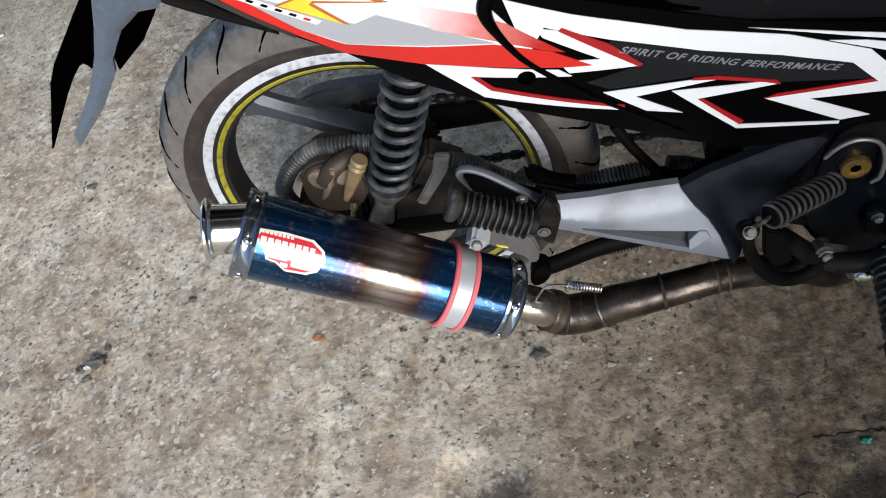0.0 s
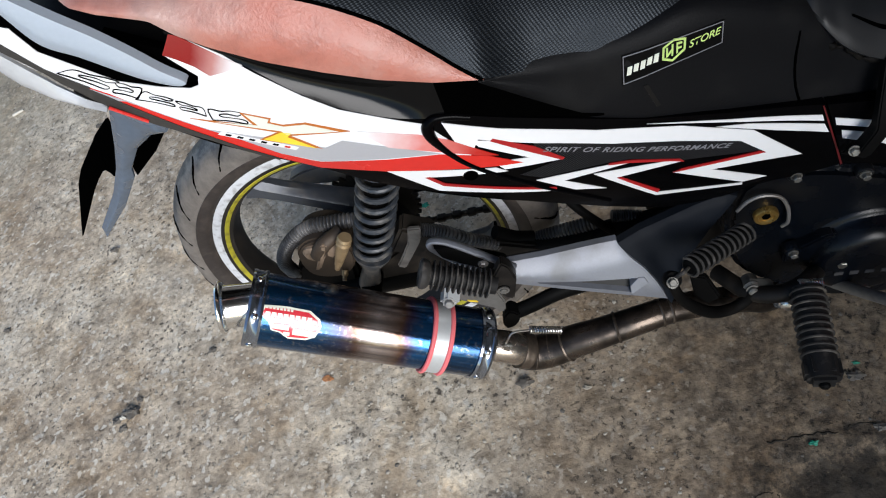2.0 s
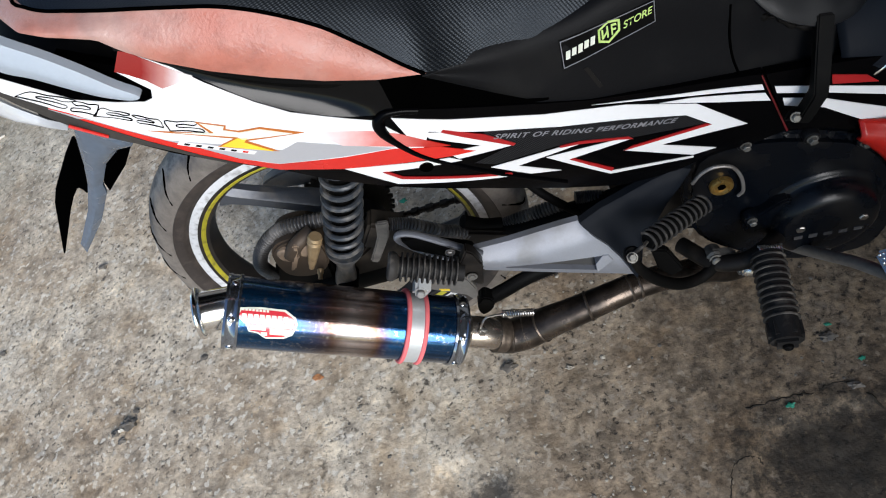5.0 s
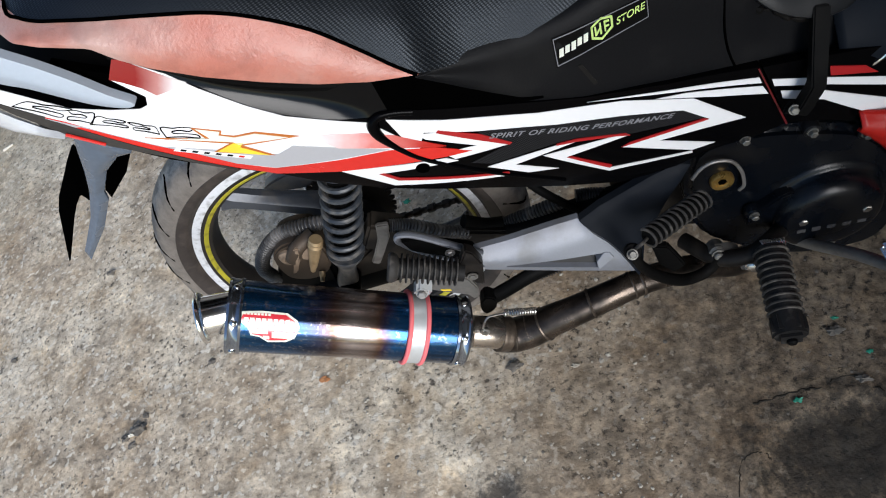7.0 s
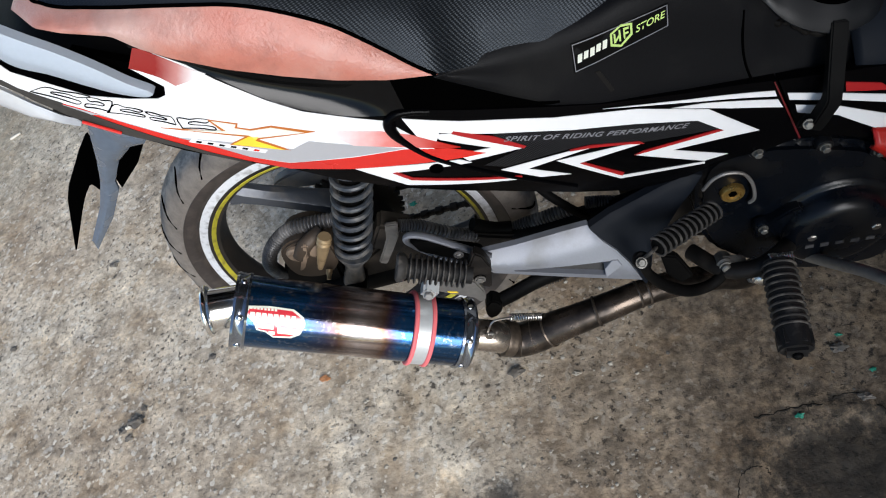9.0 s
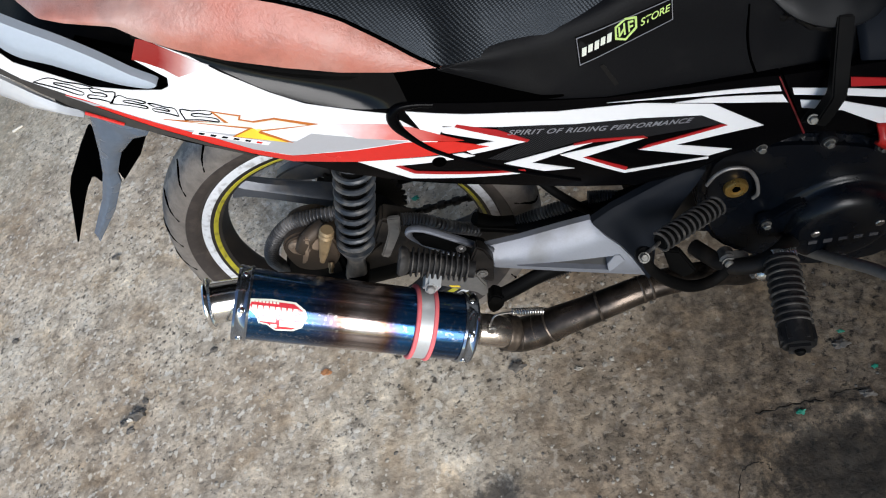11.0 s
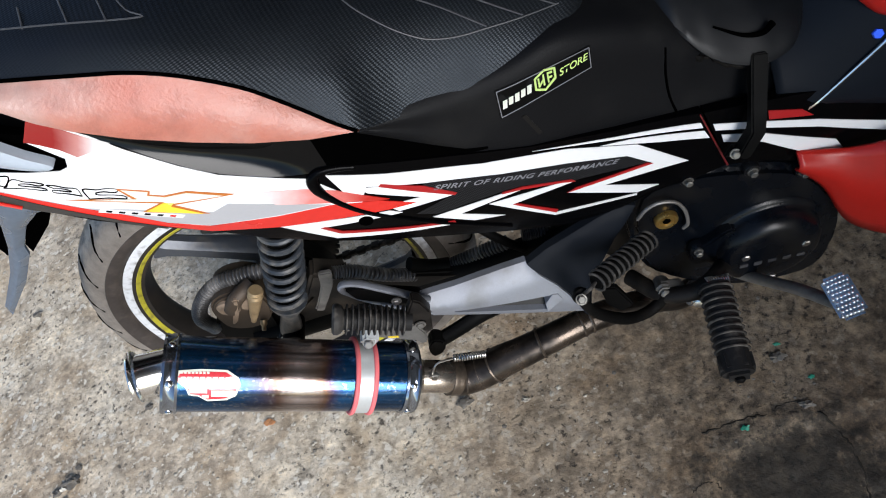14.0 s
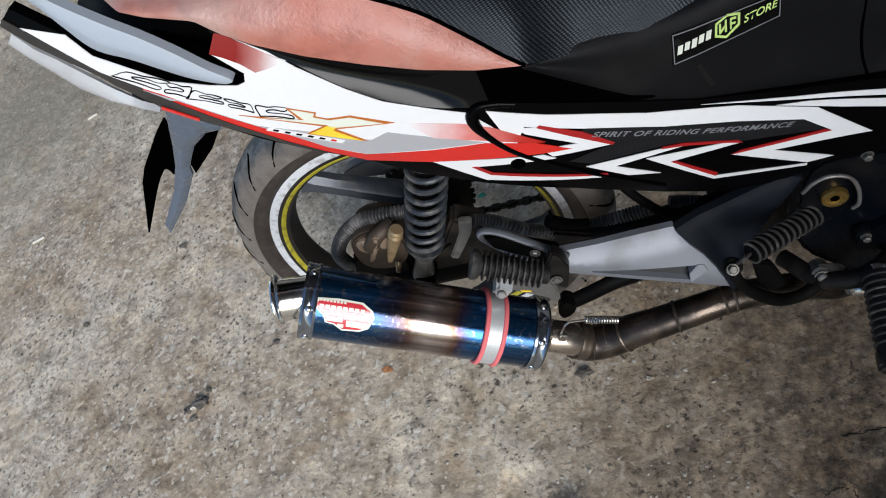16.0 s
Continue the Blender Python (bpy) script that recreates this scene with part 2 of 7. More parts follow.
def seat_vinyl():
    """Black vinyl embossed with a grid of small studs."""
    m, n, l, b = nodes_of("black textured seat vinyl")
    b.inputs["Base Color"].default_value = (0.0030, 0.0036, 0.0046, 1)
    b.inputs["Specular IOR Level"].default_value = 0.42
    b.inputs["Specular Tint"].default_value = (0.78, 0.88, 1.0, 1)
    tc = n.new("ShaderNodeTexCoord")
    turn = n.new("ShaderNodeMapping")
    turn.inputs["Rotation"].default_value = (0, radians(28), 0)
    turn.inputs["Scale"].default_value = (390, 390, 390)
    l.new(tc.outputs["Object"], turn.inputs[0])
    sep = n.new("ShaderNodeSeparateXYZ")
    l.new(turn.outputs[0], sep.inputs[0])
    rise = n.new("ShaderNodeMath")
    rise.operation = "ADD"
    l.new(sep.outputs["Y"], rise.inputs[0])
    l.new(sep.outputs["Z"], rise.inputs[1])
    waves = []
    for out in (sep.outputs["X"], rise.outputs[0]):
        tau = n.new("ShaderNodeMath")
        tau.operation = "MULTIPLY"
        tau.inputs[1].default_value = 2 * math.pi
        l.new(out, tau.inputs[0])
        w = n.new("ShaderNodeMath")
        w.operation = "SINE"
        l.new(tau.outputs[0], w.inputs[0])
        waves.append(w)
    studs = n.new("ShaderNodeMath")
    studs.operation = "ADD"
    for k, w in enumerate(waves):
        l.new(w.outputs[0], studs.inputs[k])
    no = n.new("ShaderNodeTexNoise")
    no.inputs["Scale"].default_value, no.inputs["Detail"].default_value = 9, 6
    l.new(tc.outputs["Object"], no.inputs["Vector"])
    bp = n.new("ShaderNodeBump")
    bp.inputs["Strength"].default_value, bp.inputs["Distance"].default_value = 0.25, 0.0004
    l.new(studs.outputs[0], bp.inputs["Height"])
    l.new(bp.outputs[0], b.inputs["Normal"])
    mr = n.new("ShaderNodeMapRange")
    mr.inputs["From Min"].default_value, mr.inputs["From Max"].default_value = 0.3, 0.7
    mr.inputs["To Min"].default_value, mr.inputs["To Max"].default_value = 0.36, 0.56
    l.new(no.outputs["Fac"], mr.inputs["Value"])
    l.new(mr.outputs[0], b.inputs["Roughness"])
    return m


def tan_leather():
    """Salmon leatherette, worn pale in patches, with a fine grain."""
    m, n, l, b = nodes_of("salmon tan leatherette")
    tc = n.new("ShaderNodeTexCoord")
    wear = n.new("ShaderNodeTexNoise")
    wear.inputs["Scale"].default_value, wear.inputs["Detail"].default_value, wear.inputs["Roughness"].default_value = 6, 10, 0.62
    grain = n.new("ShaderNodeTexNoise")
    grain.inputs["Scale"].default_value, grain.inputs["Detail"].default_value, grain.inputs["Roughness"].default_value = 260, 5, 0.6
    spots = n.new("ShaderNodeTexNoise")
    spots.inputs["Scale"].default_value, spots.inputs["Detail"].default_value = 55, 6
    ramp = n.new("ShaderNodeValToRGB")
    e = ramp.color_ramp.elements
    e[0].position, e[0].color = 0.32, (0.46, 0.115, 0.070, 1)
    e[1].position, e[1].color = 0.66, (0.49, 0.300, 0.255, 1)
    e.new(0.48).color = (0.48, 0.180, 0.130, 1)
    for t in (wear, grain, spots):
        l.new(tc.outputs["Object"], t.inputs["Vector"])
    l.new(wear.outputs["Fac"], ramp.inputs[0])
    fleck = n.new("ShaderNodeValToRGB")
    f = fleck.color_ramp.elements
    f[0].position, f[0].color = 0.30, (0.80, 0.78, 0.78, 1)
    f[1].position, f[1].color = 0.52, (1, 1, 1, 1)
    l.new(spots.outputs["Fac"], fleck.inputs[0])
    mul = n.new("ShaderNodeMix")
    mul.data_type, mul.blend_type = "RGBA", "MULTIPLY"
    mul.inputs["Factor"].default_value = 1.0
    l.new(ramp.outputs[0], mul.inputs["A"])
    l.new(fleck.outputs[0], mul.inputs["B"])
    l.new(mul.outputs["Result"], b.inputs["Base Color"])
    bp = n.new("ShaderNodeBump")
    bp.inputs["Strength"].default_value, bp.inputs["Distance"].default_value = 0.6, 0.0015
    l.new(grain.outputs["Fac"], bp.inputs["Height"])
    l.new(bp.outputs[0], b.inputs["Normal"])
    b.inputs["Roughness"].default_value = 0.40
    b.inputs["Specular IOR Level"].default_value = 0.75
    return m


def carbon_print():
    """Printed weave: slanting bands of short grey dashes on black."""
    m, n, l, b = nodes_of("carbon-look print")
    tc = n.new("ShaderNodeTexCoord")
    facs = []
    for turn, scale in ((32, 150), (-50, 150)):
        mp = n.new("ShaderNodeMapping")
        mp.inputs["Rotation"].default_value = (0, radians(turn), 0)
        l.new(tc.outputs["Object"], mp.inputs[0])
        wave = n.new("ShaderNodeTexWave")
        wave.bands_direction = "X"
        wave.inputs["Scale"].default_value, wave.inputs["Distortion"].default_value = scale, 0.0
        l.new(mp.outputs[0], wave.inputs["Vector"])
        facs.append(wave)
    both = n.new("ShaderNodeMath")
    both.operation = "MULTIPLY"
    for k, w in enumerate(facs):
        l.new(w.outputs["Fac"], both.inputs[k])
    mix = n.new("ShaderNodeMix")
    mix.data_type = "RGBA"
    mix.inputs["A"].default_value, mix.inputs["B"].default_value = (0.0012, 0.0012, 0.0015, 1), (0.050, 0.050, 0.054, 1)
    l.new(both.outputs[0], mix.inputs["Factor"])
    l.new(mix.outputs["Result"], b.inputs["Base Color"])
    b.inputs["Roughness"].default_value = 0.35
    b.inputs["Specular IOR Level"].default_value = 0.08
    return m


def red_fade_paint(name, start, end, deep=(0.47, 0.017, 0.011)):
    """Red airbrushed into white along a line in the x-z plane."""
    m, n, l, b = nodes_of(name)
    tc = n.new("ShaderNodeTexCoord")
    d = Vector((end[0] - start[0], 0, end[1] - start[1]))
    dot = n.new("ShaderNodeVectorMath")
    dot.operation = "DOT_PRODUCT"
    dot.inputs[1].default_value = d / d.length_squared
    no = n.new("ShaderNodeTexNoise")
    no.inputs["Scale"].default_value, no.inputs["Detail"].default_value = 60, 5
    l.new(tc.outputs["Object"], dot.inputs[0])
    l.new(tc.outputs["Object"], no.inputs["Vector"])
    off = Vector((start[0], 0, start[1])).dot(d) / d.length_squared
    mr = n.new("ShaderNodeMapRange")
    mr.inputs["From Min"].default_value, mr.inputs["From Max"].default_value = off, off + 1
    add = n.new("ShaderNodeMath")
    add.operation = "MULTIPLY_ADD"
    add.inputs[1].default_value = 0.25
    l.new(no.outputs["Fac"], add.inputs[0])
    l.new(dot.outputs["Value"], add.inputs[2])
    l.new(add.outputs[0], mr.inputs["Value"])
    ramp = n.new("ShaderNodeValToRGB")
    e = ramp.color_ramp.elements
    e[0].position, e[0].color = 0.1, (*deep, 1)
    e[1].position, e[1].color = 1.0, (0.80, 0.79, 0.79, 1)
    e.new(0.55).color = (deep[0] + 0.23, deep[1] + 0.2, deep[2] + 0.18, 1)
    l.new(mr.outputs[0], ramp.inputs[0])
    l.new(ramp.outputs[0], b.inputs["Base Color"])
    b.inputs["Roughness"].default_value = 0.22
    return m


def burnt_blue(length):
    """Titanium-blue canister with a heat-browned band; z runs along its axis."""
    m, n, l, b = nodes_of("burnt blue titanium")
    tc = n.new("ShaderNodeTexCoord")
    sep = n.new("ShaderNodeSeparateXYZ")
    l.new(tc.outputs["Object"], sep.inputs[0])
    st = n.new("ShaderNodeTexNoise")
    st.inputs["Scale"].default_value, st.inputs["Detail"].default_value = 1.0, 6
    mp = n.new("ShaderNodeMapping")
    mp.inputs["Scale"].default_value = (150, 150, 7)
    l.new(tc.outputs["Object"], mp.inputs[0])
    l.new(mp.outputs[0], st.inputs["Vector"])
    wob = n.new("ShaderNodeTexNoise")
    wob.inputs["Scale"].default_value = 22
    l.new(tc.outputs["Object"], wob.inputs["Vector"])
    add = n.new("ShaderNodeMath")
    add.operation = "MULTIPLY_ADD"
    add.inputs[1].default_value = 0.035
    l.new(wob.outputs["Fac"], add.inputs[0])
    l.new(sep.outputs["Z"], add.inputs[2])
    mr = n.new("ShaderNodeMapRange")
    mr.inputs["From Min"].default_value, mr.inputs["From Max"].default_value = 0.017, length + 0.017
    l.new(add.outputs[0], mr.inputs["Value"])
    ramp = n.new("ShaderNodeValToRGB")
    e = ramp.color_ramp.elements
    e[0].position, e[0].color = 0.0, (0.010, 0.060, 0.145, 1)
    e[1].position, e[1].color = 1.0, (0.008, 0.045, 0.115, 1)
    for p, c in ((0.27, (0.010, 0.06, 0.15)), (0.36, (0.035, 0.04, 0.08)), (0.42, (0.11, 0.062, 0.045)), (0.52, (0.34, 0.29, 0.27)), (0.61, (0.15, 0.08, 0.05)), (0.645, (0.05, 0.04, 0.09)), (0.69, (0.012, 0.08, 0.21)), (0.8, (0.008, 0.05, 0.13))):
        e.new(p).color = (*c, 1)
    l.new(mr.outputs[0], ramp.inputs[0])
    mul = n.new("ShaderNodeMix")
    mul.data_type, mul.blend_type = "RGBA", "MULTIPLY"
    mul.inputs["Factor"].default_value = 0.75
    rr = n.new("ShaderNodeMapRange")
    rr.inputs["From Min"].default_value, rr.inputs["From Max"].default_value = 0.35, 0.65
    rr.inputs["To Min"].default_value, rr.inputs["To Max"].default_value = 0.35, 1.5
    l.new(st.outputs["Fac"], rr.inputs["Value"])
    l.new(ramp.outputs[0], mul.inputs["A"])
    l.new(rr.outputs[0], mul.inputs["B"])
    l.new(mul.outputs["Result"], b.inputs["Base Color"])
    b.inputs["Metallic"].default_value = 0.85
    dust = n.new("ShaderNodeMix")
    dust.data_type = "RGBA"
    dust.inputs["B"].default_value = (0.30, 0.28, 0.27, 1)
    l.new(mul.outputs["Result"], dust.inputs["A"])
    l.new(dust.outputs["Result"], b.inputs["Base Color"])
    r2 = n.new("ShaderNodeMapRange")
    r2.inputs["To Min"].default_value, r2.inputs["To Max"].default_value = 0.06, 0.22
    spk = n.new("ShaderNodeTexNoise")
    spk.inputs["Scale"].default_value, spk.inputs["Detail"].default_value, spk.inputs["Roughness"].default_value = 170, 8, 0.75
    l.new(tc.outputs["Object"], spk.inputs["Vector"])
    fleck = n.new("ShaderNodeMapRange")
    fleck.inputs["From Min"].default_value, fleck.inputs["From Max"].default_value, fleck.inputs["To Max"].default_value = 0.55, 0.64, 0.6
    l.new(spk.outputs["Fac"], fleck.inputs["Value"])
    l.new(fleck.outputs[0], dust.inputs["Factor"])
    blend = n.new("ShaderNodeMath")
    blend.operation = "MULTIPLY_ADD"
    blend.inputs[1].default_value = 0.5
    l.new(spk.outputs["Fac"], blend.inputs[0])
    half = n.new("ShaderNodeMath")
    half.operation = "MULTIPLY"
    half.inputs[1].default_value = 0.5
    l.new(st.outputs["Fac"], half.inputs[0])
    l.new(half.outputs[0], blend.inputs[2])
    r2.inputs["From Min"].default_value, r2.inputs["From Max"].default_value = 0.36, 0.64
    l.new(blend.outputs[0], r2.inputs["Value"])
    b.inputs["Coat Weight"].default_value = 0.25
    b.inputs["Coat Roughness"].default_value = 0.10
    rub = n.new("ShaderNodeBump")
    rub.inputs["Strength"].default_value, rub.inputs["Distance"].default_value = 0.22, 0.001
    l.new(blend.outputs[0], rub.inputs["Height"])
    l.new(rub.outputs[0], b.inputs["Normal"])
    l.new(r2.outputs[0], b.inputs["Roughness"])
    return m


def tyre_rubber():
    m, n, l, b = nodes_of("dusty tyre rubber")
    tc = n.new("ShaderNodeTexCoord")
    a, c = n.new("ShaderNodeTexNoise"), n.new("ShaderNodeTexNoise")
    a.inputs["Scale"].default_value, a.inputs["Detail"].default_value, a.inputs["Roughness"].default_value = 26, 9, 0.68
    c.inputs["Scale"].default_value, c.inputs["Detail"].default_value = 180, 4
    for t in (a, c):
        l.new(tc.outputs["Object"], t.inputs["Vector"])
    ramp = n.new("ShaderNodeValToRGB")
    e = ramp.color_ramp.elements
    e[0].position, e[0].color = 0.32, (0.070, 0.061, 0.055, 1)
    e[1].position, e[1].color = 0.66, (0.185, 0.163, 0.142, 1)
    l.new(a.outputs["Fac"], ramp.inputs[0])
    # bare blue-black running band between dusty shoulders; its blue stands in for sky sheen
    sep = n.new("ShaderNodeSeparateXYZ")
    l.new(tc.outputs["Object"], sep.inputs[0])
    off = n.new("ShaderNodeMath")
    off.operation = "SUBTRACT"
    off.inputs[1].default_value = 0.03
    l.new(sep.outputs["Y"], off.inputs[0])
    mag = n.new("ShaderNodeMath")
    mag.operation = "ABSOLUTE"
    l.new(off.outputs[0], mag.inputs[0])
    wav = n.new("ShaderNodeMath")
    wav.operation = "MULTIPLY_ADD"
    wav.inputs[1].default_value = 0.03
    l.new(a.outputs["Fac"], wav.inputs[0])
    l.new(mag.outputs[0], wav.inputs[2])
    edge = n.new("ShaderNodeMapRange")
    edge.inputs["From Min"].default_value, edge.inputs["From Max"].default_value = 0.036, 0.050
    l.new(wav.outputs[0], edge.inputs["Value"])
    band = n.new("ShaderNodeMix")
    band.data_type = "RGBA"
    worn = n.new("ShaderNodeValToRGB")
    w = worn.color_ramp.elements
    w[0].position, w[0].color = 0.44, (0.026, 0.034, 0.048, 1)
    w[1].position, w[1].color = 0.62, (0.135, 0.142, 0.150, 1)
    chaf = n.new("ShaderNodeTexNoise")
    chaf.inputs["Scale"].default_value, chaf.inputs["Detail"].default_value, chaf.inputs["Roughness"].default_value = 48, 8, 0.7
    l.new(tc.outputs["Object"], chaf.inputs["Vector"])
    l.new(chaf.outputs["Fac"], worn.inputs[0])
    l.new(worn.outputs[0], band.inputs["A"])
    l.new(edge.outputs[0], band.inputs["Factor"])
    l.new(ramp.outputs[0], band.inputs["B"])
    l.new(band.outputs["Result"], b.inputs["Base Color"])
    bp = n.new("ShaderNodeBump")
    bp.inputs["Strength"].default_value, bp.inputs["Distance"].default_value = 0.35, 0.002
    l.new(c.outputs["Fac"], bp.inputs["Height"])
    l.new(bp.outputs[0], b.inputs["Normal"])
    b.inputs["Roughness"].default_value = 0.5
    return m


def rough_concrete():
    m, n, l, b = nodes_of("rough stained concrete")
    tc = n.new("ShaderNodeTexCoord")

    def noise_tex(scale, detail, rough=0.55):
        t = n.new("ShaderNodeTexNoise")
        t.inputs["Scale"].default_value, t.inputs["Detail"].default_value, t.inputs["Roughness"].default_value = scale, detail, rough
        l.new(tc.outputs["Object"], t.inputs["Vector"])
        return t

    def ramp_of(src, stops):
        r = n.new("ShaderNodeValToRGB")
        e = r.color_ramp.elements
        while len(e) < len(stops):
            e.new(0.5)
        for k, (p, c) in enumerate(stops):
            e[k].position, e[k].color = p, (*c, 1) if len(c) == 3 else c
        l.new(src, r.inputs[0])
        return r.outputs[0]

    def mixed(kind, fac, a, c):
        x = n.new("ShaderNodeMix")
        x.data_type, x.blend_type = "RGBA", kind
        if isinstance(fac, float):
            x.inputs["Factor"].default_value = fac
        else:
            l.new(fac, x.inputs["Factor"])
        for key, v in (("A", a), ("B", c)):
            if isinstance(v, tuple):
                x.inputs[key].default_value = (*v, 1)
            else:
                l.new(v, x.inputs[key])
        return x.outputs["Result"]

    base = ramp_of(noise_tex(2.2, 6).outputs["Fac"], [(0.34, (0.405, 0.332, 0.258)), (0.5, (0.495, 0.426, 0.345)), (0.64, (0.585, 0.522, 0.436))])
    mott = ramp_of(noise_tex(15, 7, 0.60).outputs["Fac"], [(0.30, (0.58, 0.555, 0.51)), (0.5, (0.98, 0.965, 0.935)), (0.68, (1.24, 1.23, 1.18))])
    col = mixed("MULTIPLY", 1.0, base, mott)
    # smooth trowelled spots between rough ones
    worn = ramp_of(noise_tex(7, 5, 0.6).outputs["Fac"], [(0.40, (0.2, 0.2, 0.2)), (0.58, (1, 1, 1))])
    md = ramp_of(noise_tex(40, 8, 0.66).outputs["Fac"], [(0.32, (0.46, 0.43, 0.39)), (0.46, (0.95, 0.94, 0.915)), (0.66, (1.34, 1.335, 1.30))])
    col = mixed("MULTIPLY", 0.8, col, md)
    gr = ramp_of(noise_tex(110, 3, 0.5).outputs["Fac"], [(0.32, (0.72, 0.70, 0.67)), (0.5, (1.0, 1.0, 1.0)), (0.68, (1.22, 1.21, 1.17))])
    col = mixed("MULTIPLY", worn, col, gr)
    # ragged pits, their dark shade put into the colour, and pale chips, in drifts
    drift = ramp_of(noise_tex(4.3, 5, 0.6).outputs["Fac"], [(0.40, (0.10, 0.10, 0.10)), (0.57, (1, 1, 1))])
    pit = ramp_of(noise_tex(95, 6, 0.64).outputs["Fac"], [(0.55, (0, 0, 0)), (0.645, (0.95, 0.95, 0.95))])
    pits = mixed("MULTIPLY", 1.0, pit, drift)
    col = mixed("MIX", pits, col, (0.060, 0.051, 0.042))
    dent = ramp_of(noise_tex(30, 9, 0.72).outputs["Fac"], [(0.59, (0, 0, 0)), (0.72, (0.75, 0.75, 0.75))])
    col = mixed("MIX", dent, col, (0.12, 0.103, 0.086))
    chip = ramp_of(noise_tex(70, 3, 0.5).outputs["Fac"], [(0.595, (0, 0, 0)), (0.64, (0.95, 0.95, 0.95))])
    col = mixed("MIX", chip, col, (0.66, 0.605, 0.51))
    # warm earthy patches and pale laitance
    earth = ramp_of(noise_tex(8.5, 7, 0.65).outputs["Fac"], [(0.36, (0.80, 0.72, 0.62)), (0.48, (1.0, 0.985, 0.96)), (0.60, (1.04, 1.05, 1.06)), (0.70, (1.16, 1.18, 1.2))])
    col = mixed("MULTIPLY", 0.85, col, earth)
    ash = ramp_of(noise_tex(33, 5, 0.6).outputs["Fac"], [(0.60, (0, 0, 0)), (0.68, (0.55, 0.55, 0.55))])
    col = mixed("MIX", ash, col, (0.60, 0.555, 0.480))
    # oily dark stains
    st = ramp_of(noise_tex(3.3, 7, 0.62).outputs["Fac"], [(0.62, (0, 0, 0)), (0.74, (0.6, 0.6, 0.6))])
    col = mixed("MIX", st, col, (0.11, 0.097, 0.082))
    # soft dark smudges
    smear = ramp_of(noise_tex(19, 8, 0.68).outputs["Fac"], [(0.55, (0, 0, 0)), (0.72, (0.5, 0.5, 0.5))])
    col = mixed("MIX", smear, col, (0.16, 0.14, 0.115))
    # broad ellipse beside the engine, browner and darker towards its middle
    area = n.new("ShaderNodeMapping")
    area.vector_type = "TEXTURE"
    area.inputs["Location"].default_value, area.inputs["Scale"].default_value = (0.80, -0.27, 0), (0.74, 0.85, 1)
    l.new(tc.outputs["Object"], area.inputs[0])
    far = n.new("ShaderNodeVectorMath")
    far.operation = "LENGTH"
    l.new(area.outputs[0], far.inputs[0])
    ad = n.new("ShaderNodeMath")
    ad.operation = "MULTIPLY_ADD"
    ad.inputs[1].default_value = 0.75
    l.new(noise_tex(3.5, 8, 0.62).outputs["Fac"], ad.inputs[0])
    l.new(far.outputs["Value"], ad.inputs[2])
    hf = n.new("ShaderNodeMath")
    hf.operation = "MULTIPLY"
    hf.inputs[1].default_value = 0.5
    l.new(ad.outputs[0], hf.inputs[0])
    brown_fade = ramp_of(hf.outputs[0], [(0.36, (0.27, 0.236, 0.204)), (0.58, (0.60, 0.555, 0.51)), (0.74, (1, 1, 1))])
    col = mixed("MULTIPLY", 1.0, col, brown_fade)
    fade_mottle = ramp_of(hf.outputs[0], [(0.40, (0.9, 0.9, 0.9)), (0.66, (0, 0, 0))])
    col = mixed("MULTIPLY", fade_mottle, col, ramp_of(noise_tex(44, 10, 0.75).outputs["Fac"], [(0.38, (0.45, 0.44, 0.42)), (0.5, (1, 1, 1)), (0.62, (1.6, 1.57, 1.5))]))

    # a dark mossy broken patch and two more darkened areas
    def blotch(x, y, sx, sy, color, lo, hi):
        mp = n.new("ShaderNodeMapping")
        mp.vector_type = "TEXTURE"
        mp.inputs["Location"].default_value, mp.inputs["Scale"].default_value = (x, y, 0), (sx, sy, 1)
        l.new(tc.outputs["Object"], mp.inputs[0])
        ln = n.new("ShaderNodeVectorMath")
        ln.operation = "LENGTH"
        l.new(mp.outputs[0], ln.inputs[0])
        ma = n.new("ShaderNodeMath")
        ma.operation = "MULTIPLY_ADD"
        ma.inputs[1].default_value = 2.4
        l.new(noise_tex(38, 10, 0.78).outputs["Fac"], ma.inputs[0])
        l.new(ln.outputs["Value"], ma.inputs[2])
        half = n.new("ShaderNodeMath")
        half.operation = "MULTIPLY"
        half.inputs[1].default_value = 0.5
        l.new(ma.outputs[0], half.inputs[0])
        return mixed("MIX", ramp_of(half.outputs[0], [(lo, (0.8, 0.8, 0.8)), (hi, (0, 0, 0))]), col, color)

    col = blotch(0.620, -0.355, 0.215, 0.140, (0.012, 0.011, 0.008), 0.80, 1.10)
    # broad olive-brown area far to the left
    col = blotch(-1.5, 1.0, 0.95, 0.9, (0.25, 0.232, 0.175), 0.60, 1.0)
    # darker grey over the small hollow
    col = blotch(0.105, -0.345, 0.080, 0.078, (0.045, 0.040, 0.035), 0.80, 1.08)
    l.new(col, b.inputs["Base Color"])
    b.inputs["Roughness"].default_value = 0.88
    h = n.new("ShaderNodeMath")
    h.operation = "MULTIPLY_ADD"
    h.inputs[1].default_value = -0.8
    l.new(pits, h.inputs[0])
    l.new(noise_tex(60, 6, 0.62).outputs["Fac"], h.inputs[2])
    bp = n.new("ShaderNodeBump")
    h2 = n.new("ShaderNodeMath")
    h2.operation = "MULTIPLY_ADD"
    h2.inputs[1].default_value = 1.6
    l.new(noise_tex(32, 6, 0.6).outputs["Fac"], h2.inputs[0])
    l.new(h.outputs[0], h2.inputs[2])
    bp.inputs["Strength"].default_value, bp.inputs["Distance"].default_value = 0.38, 0.008
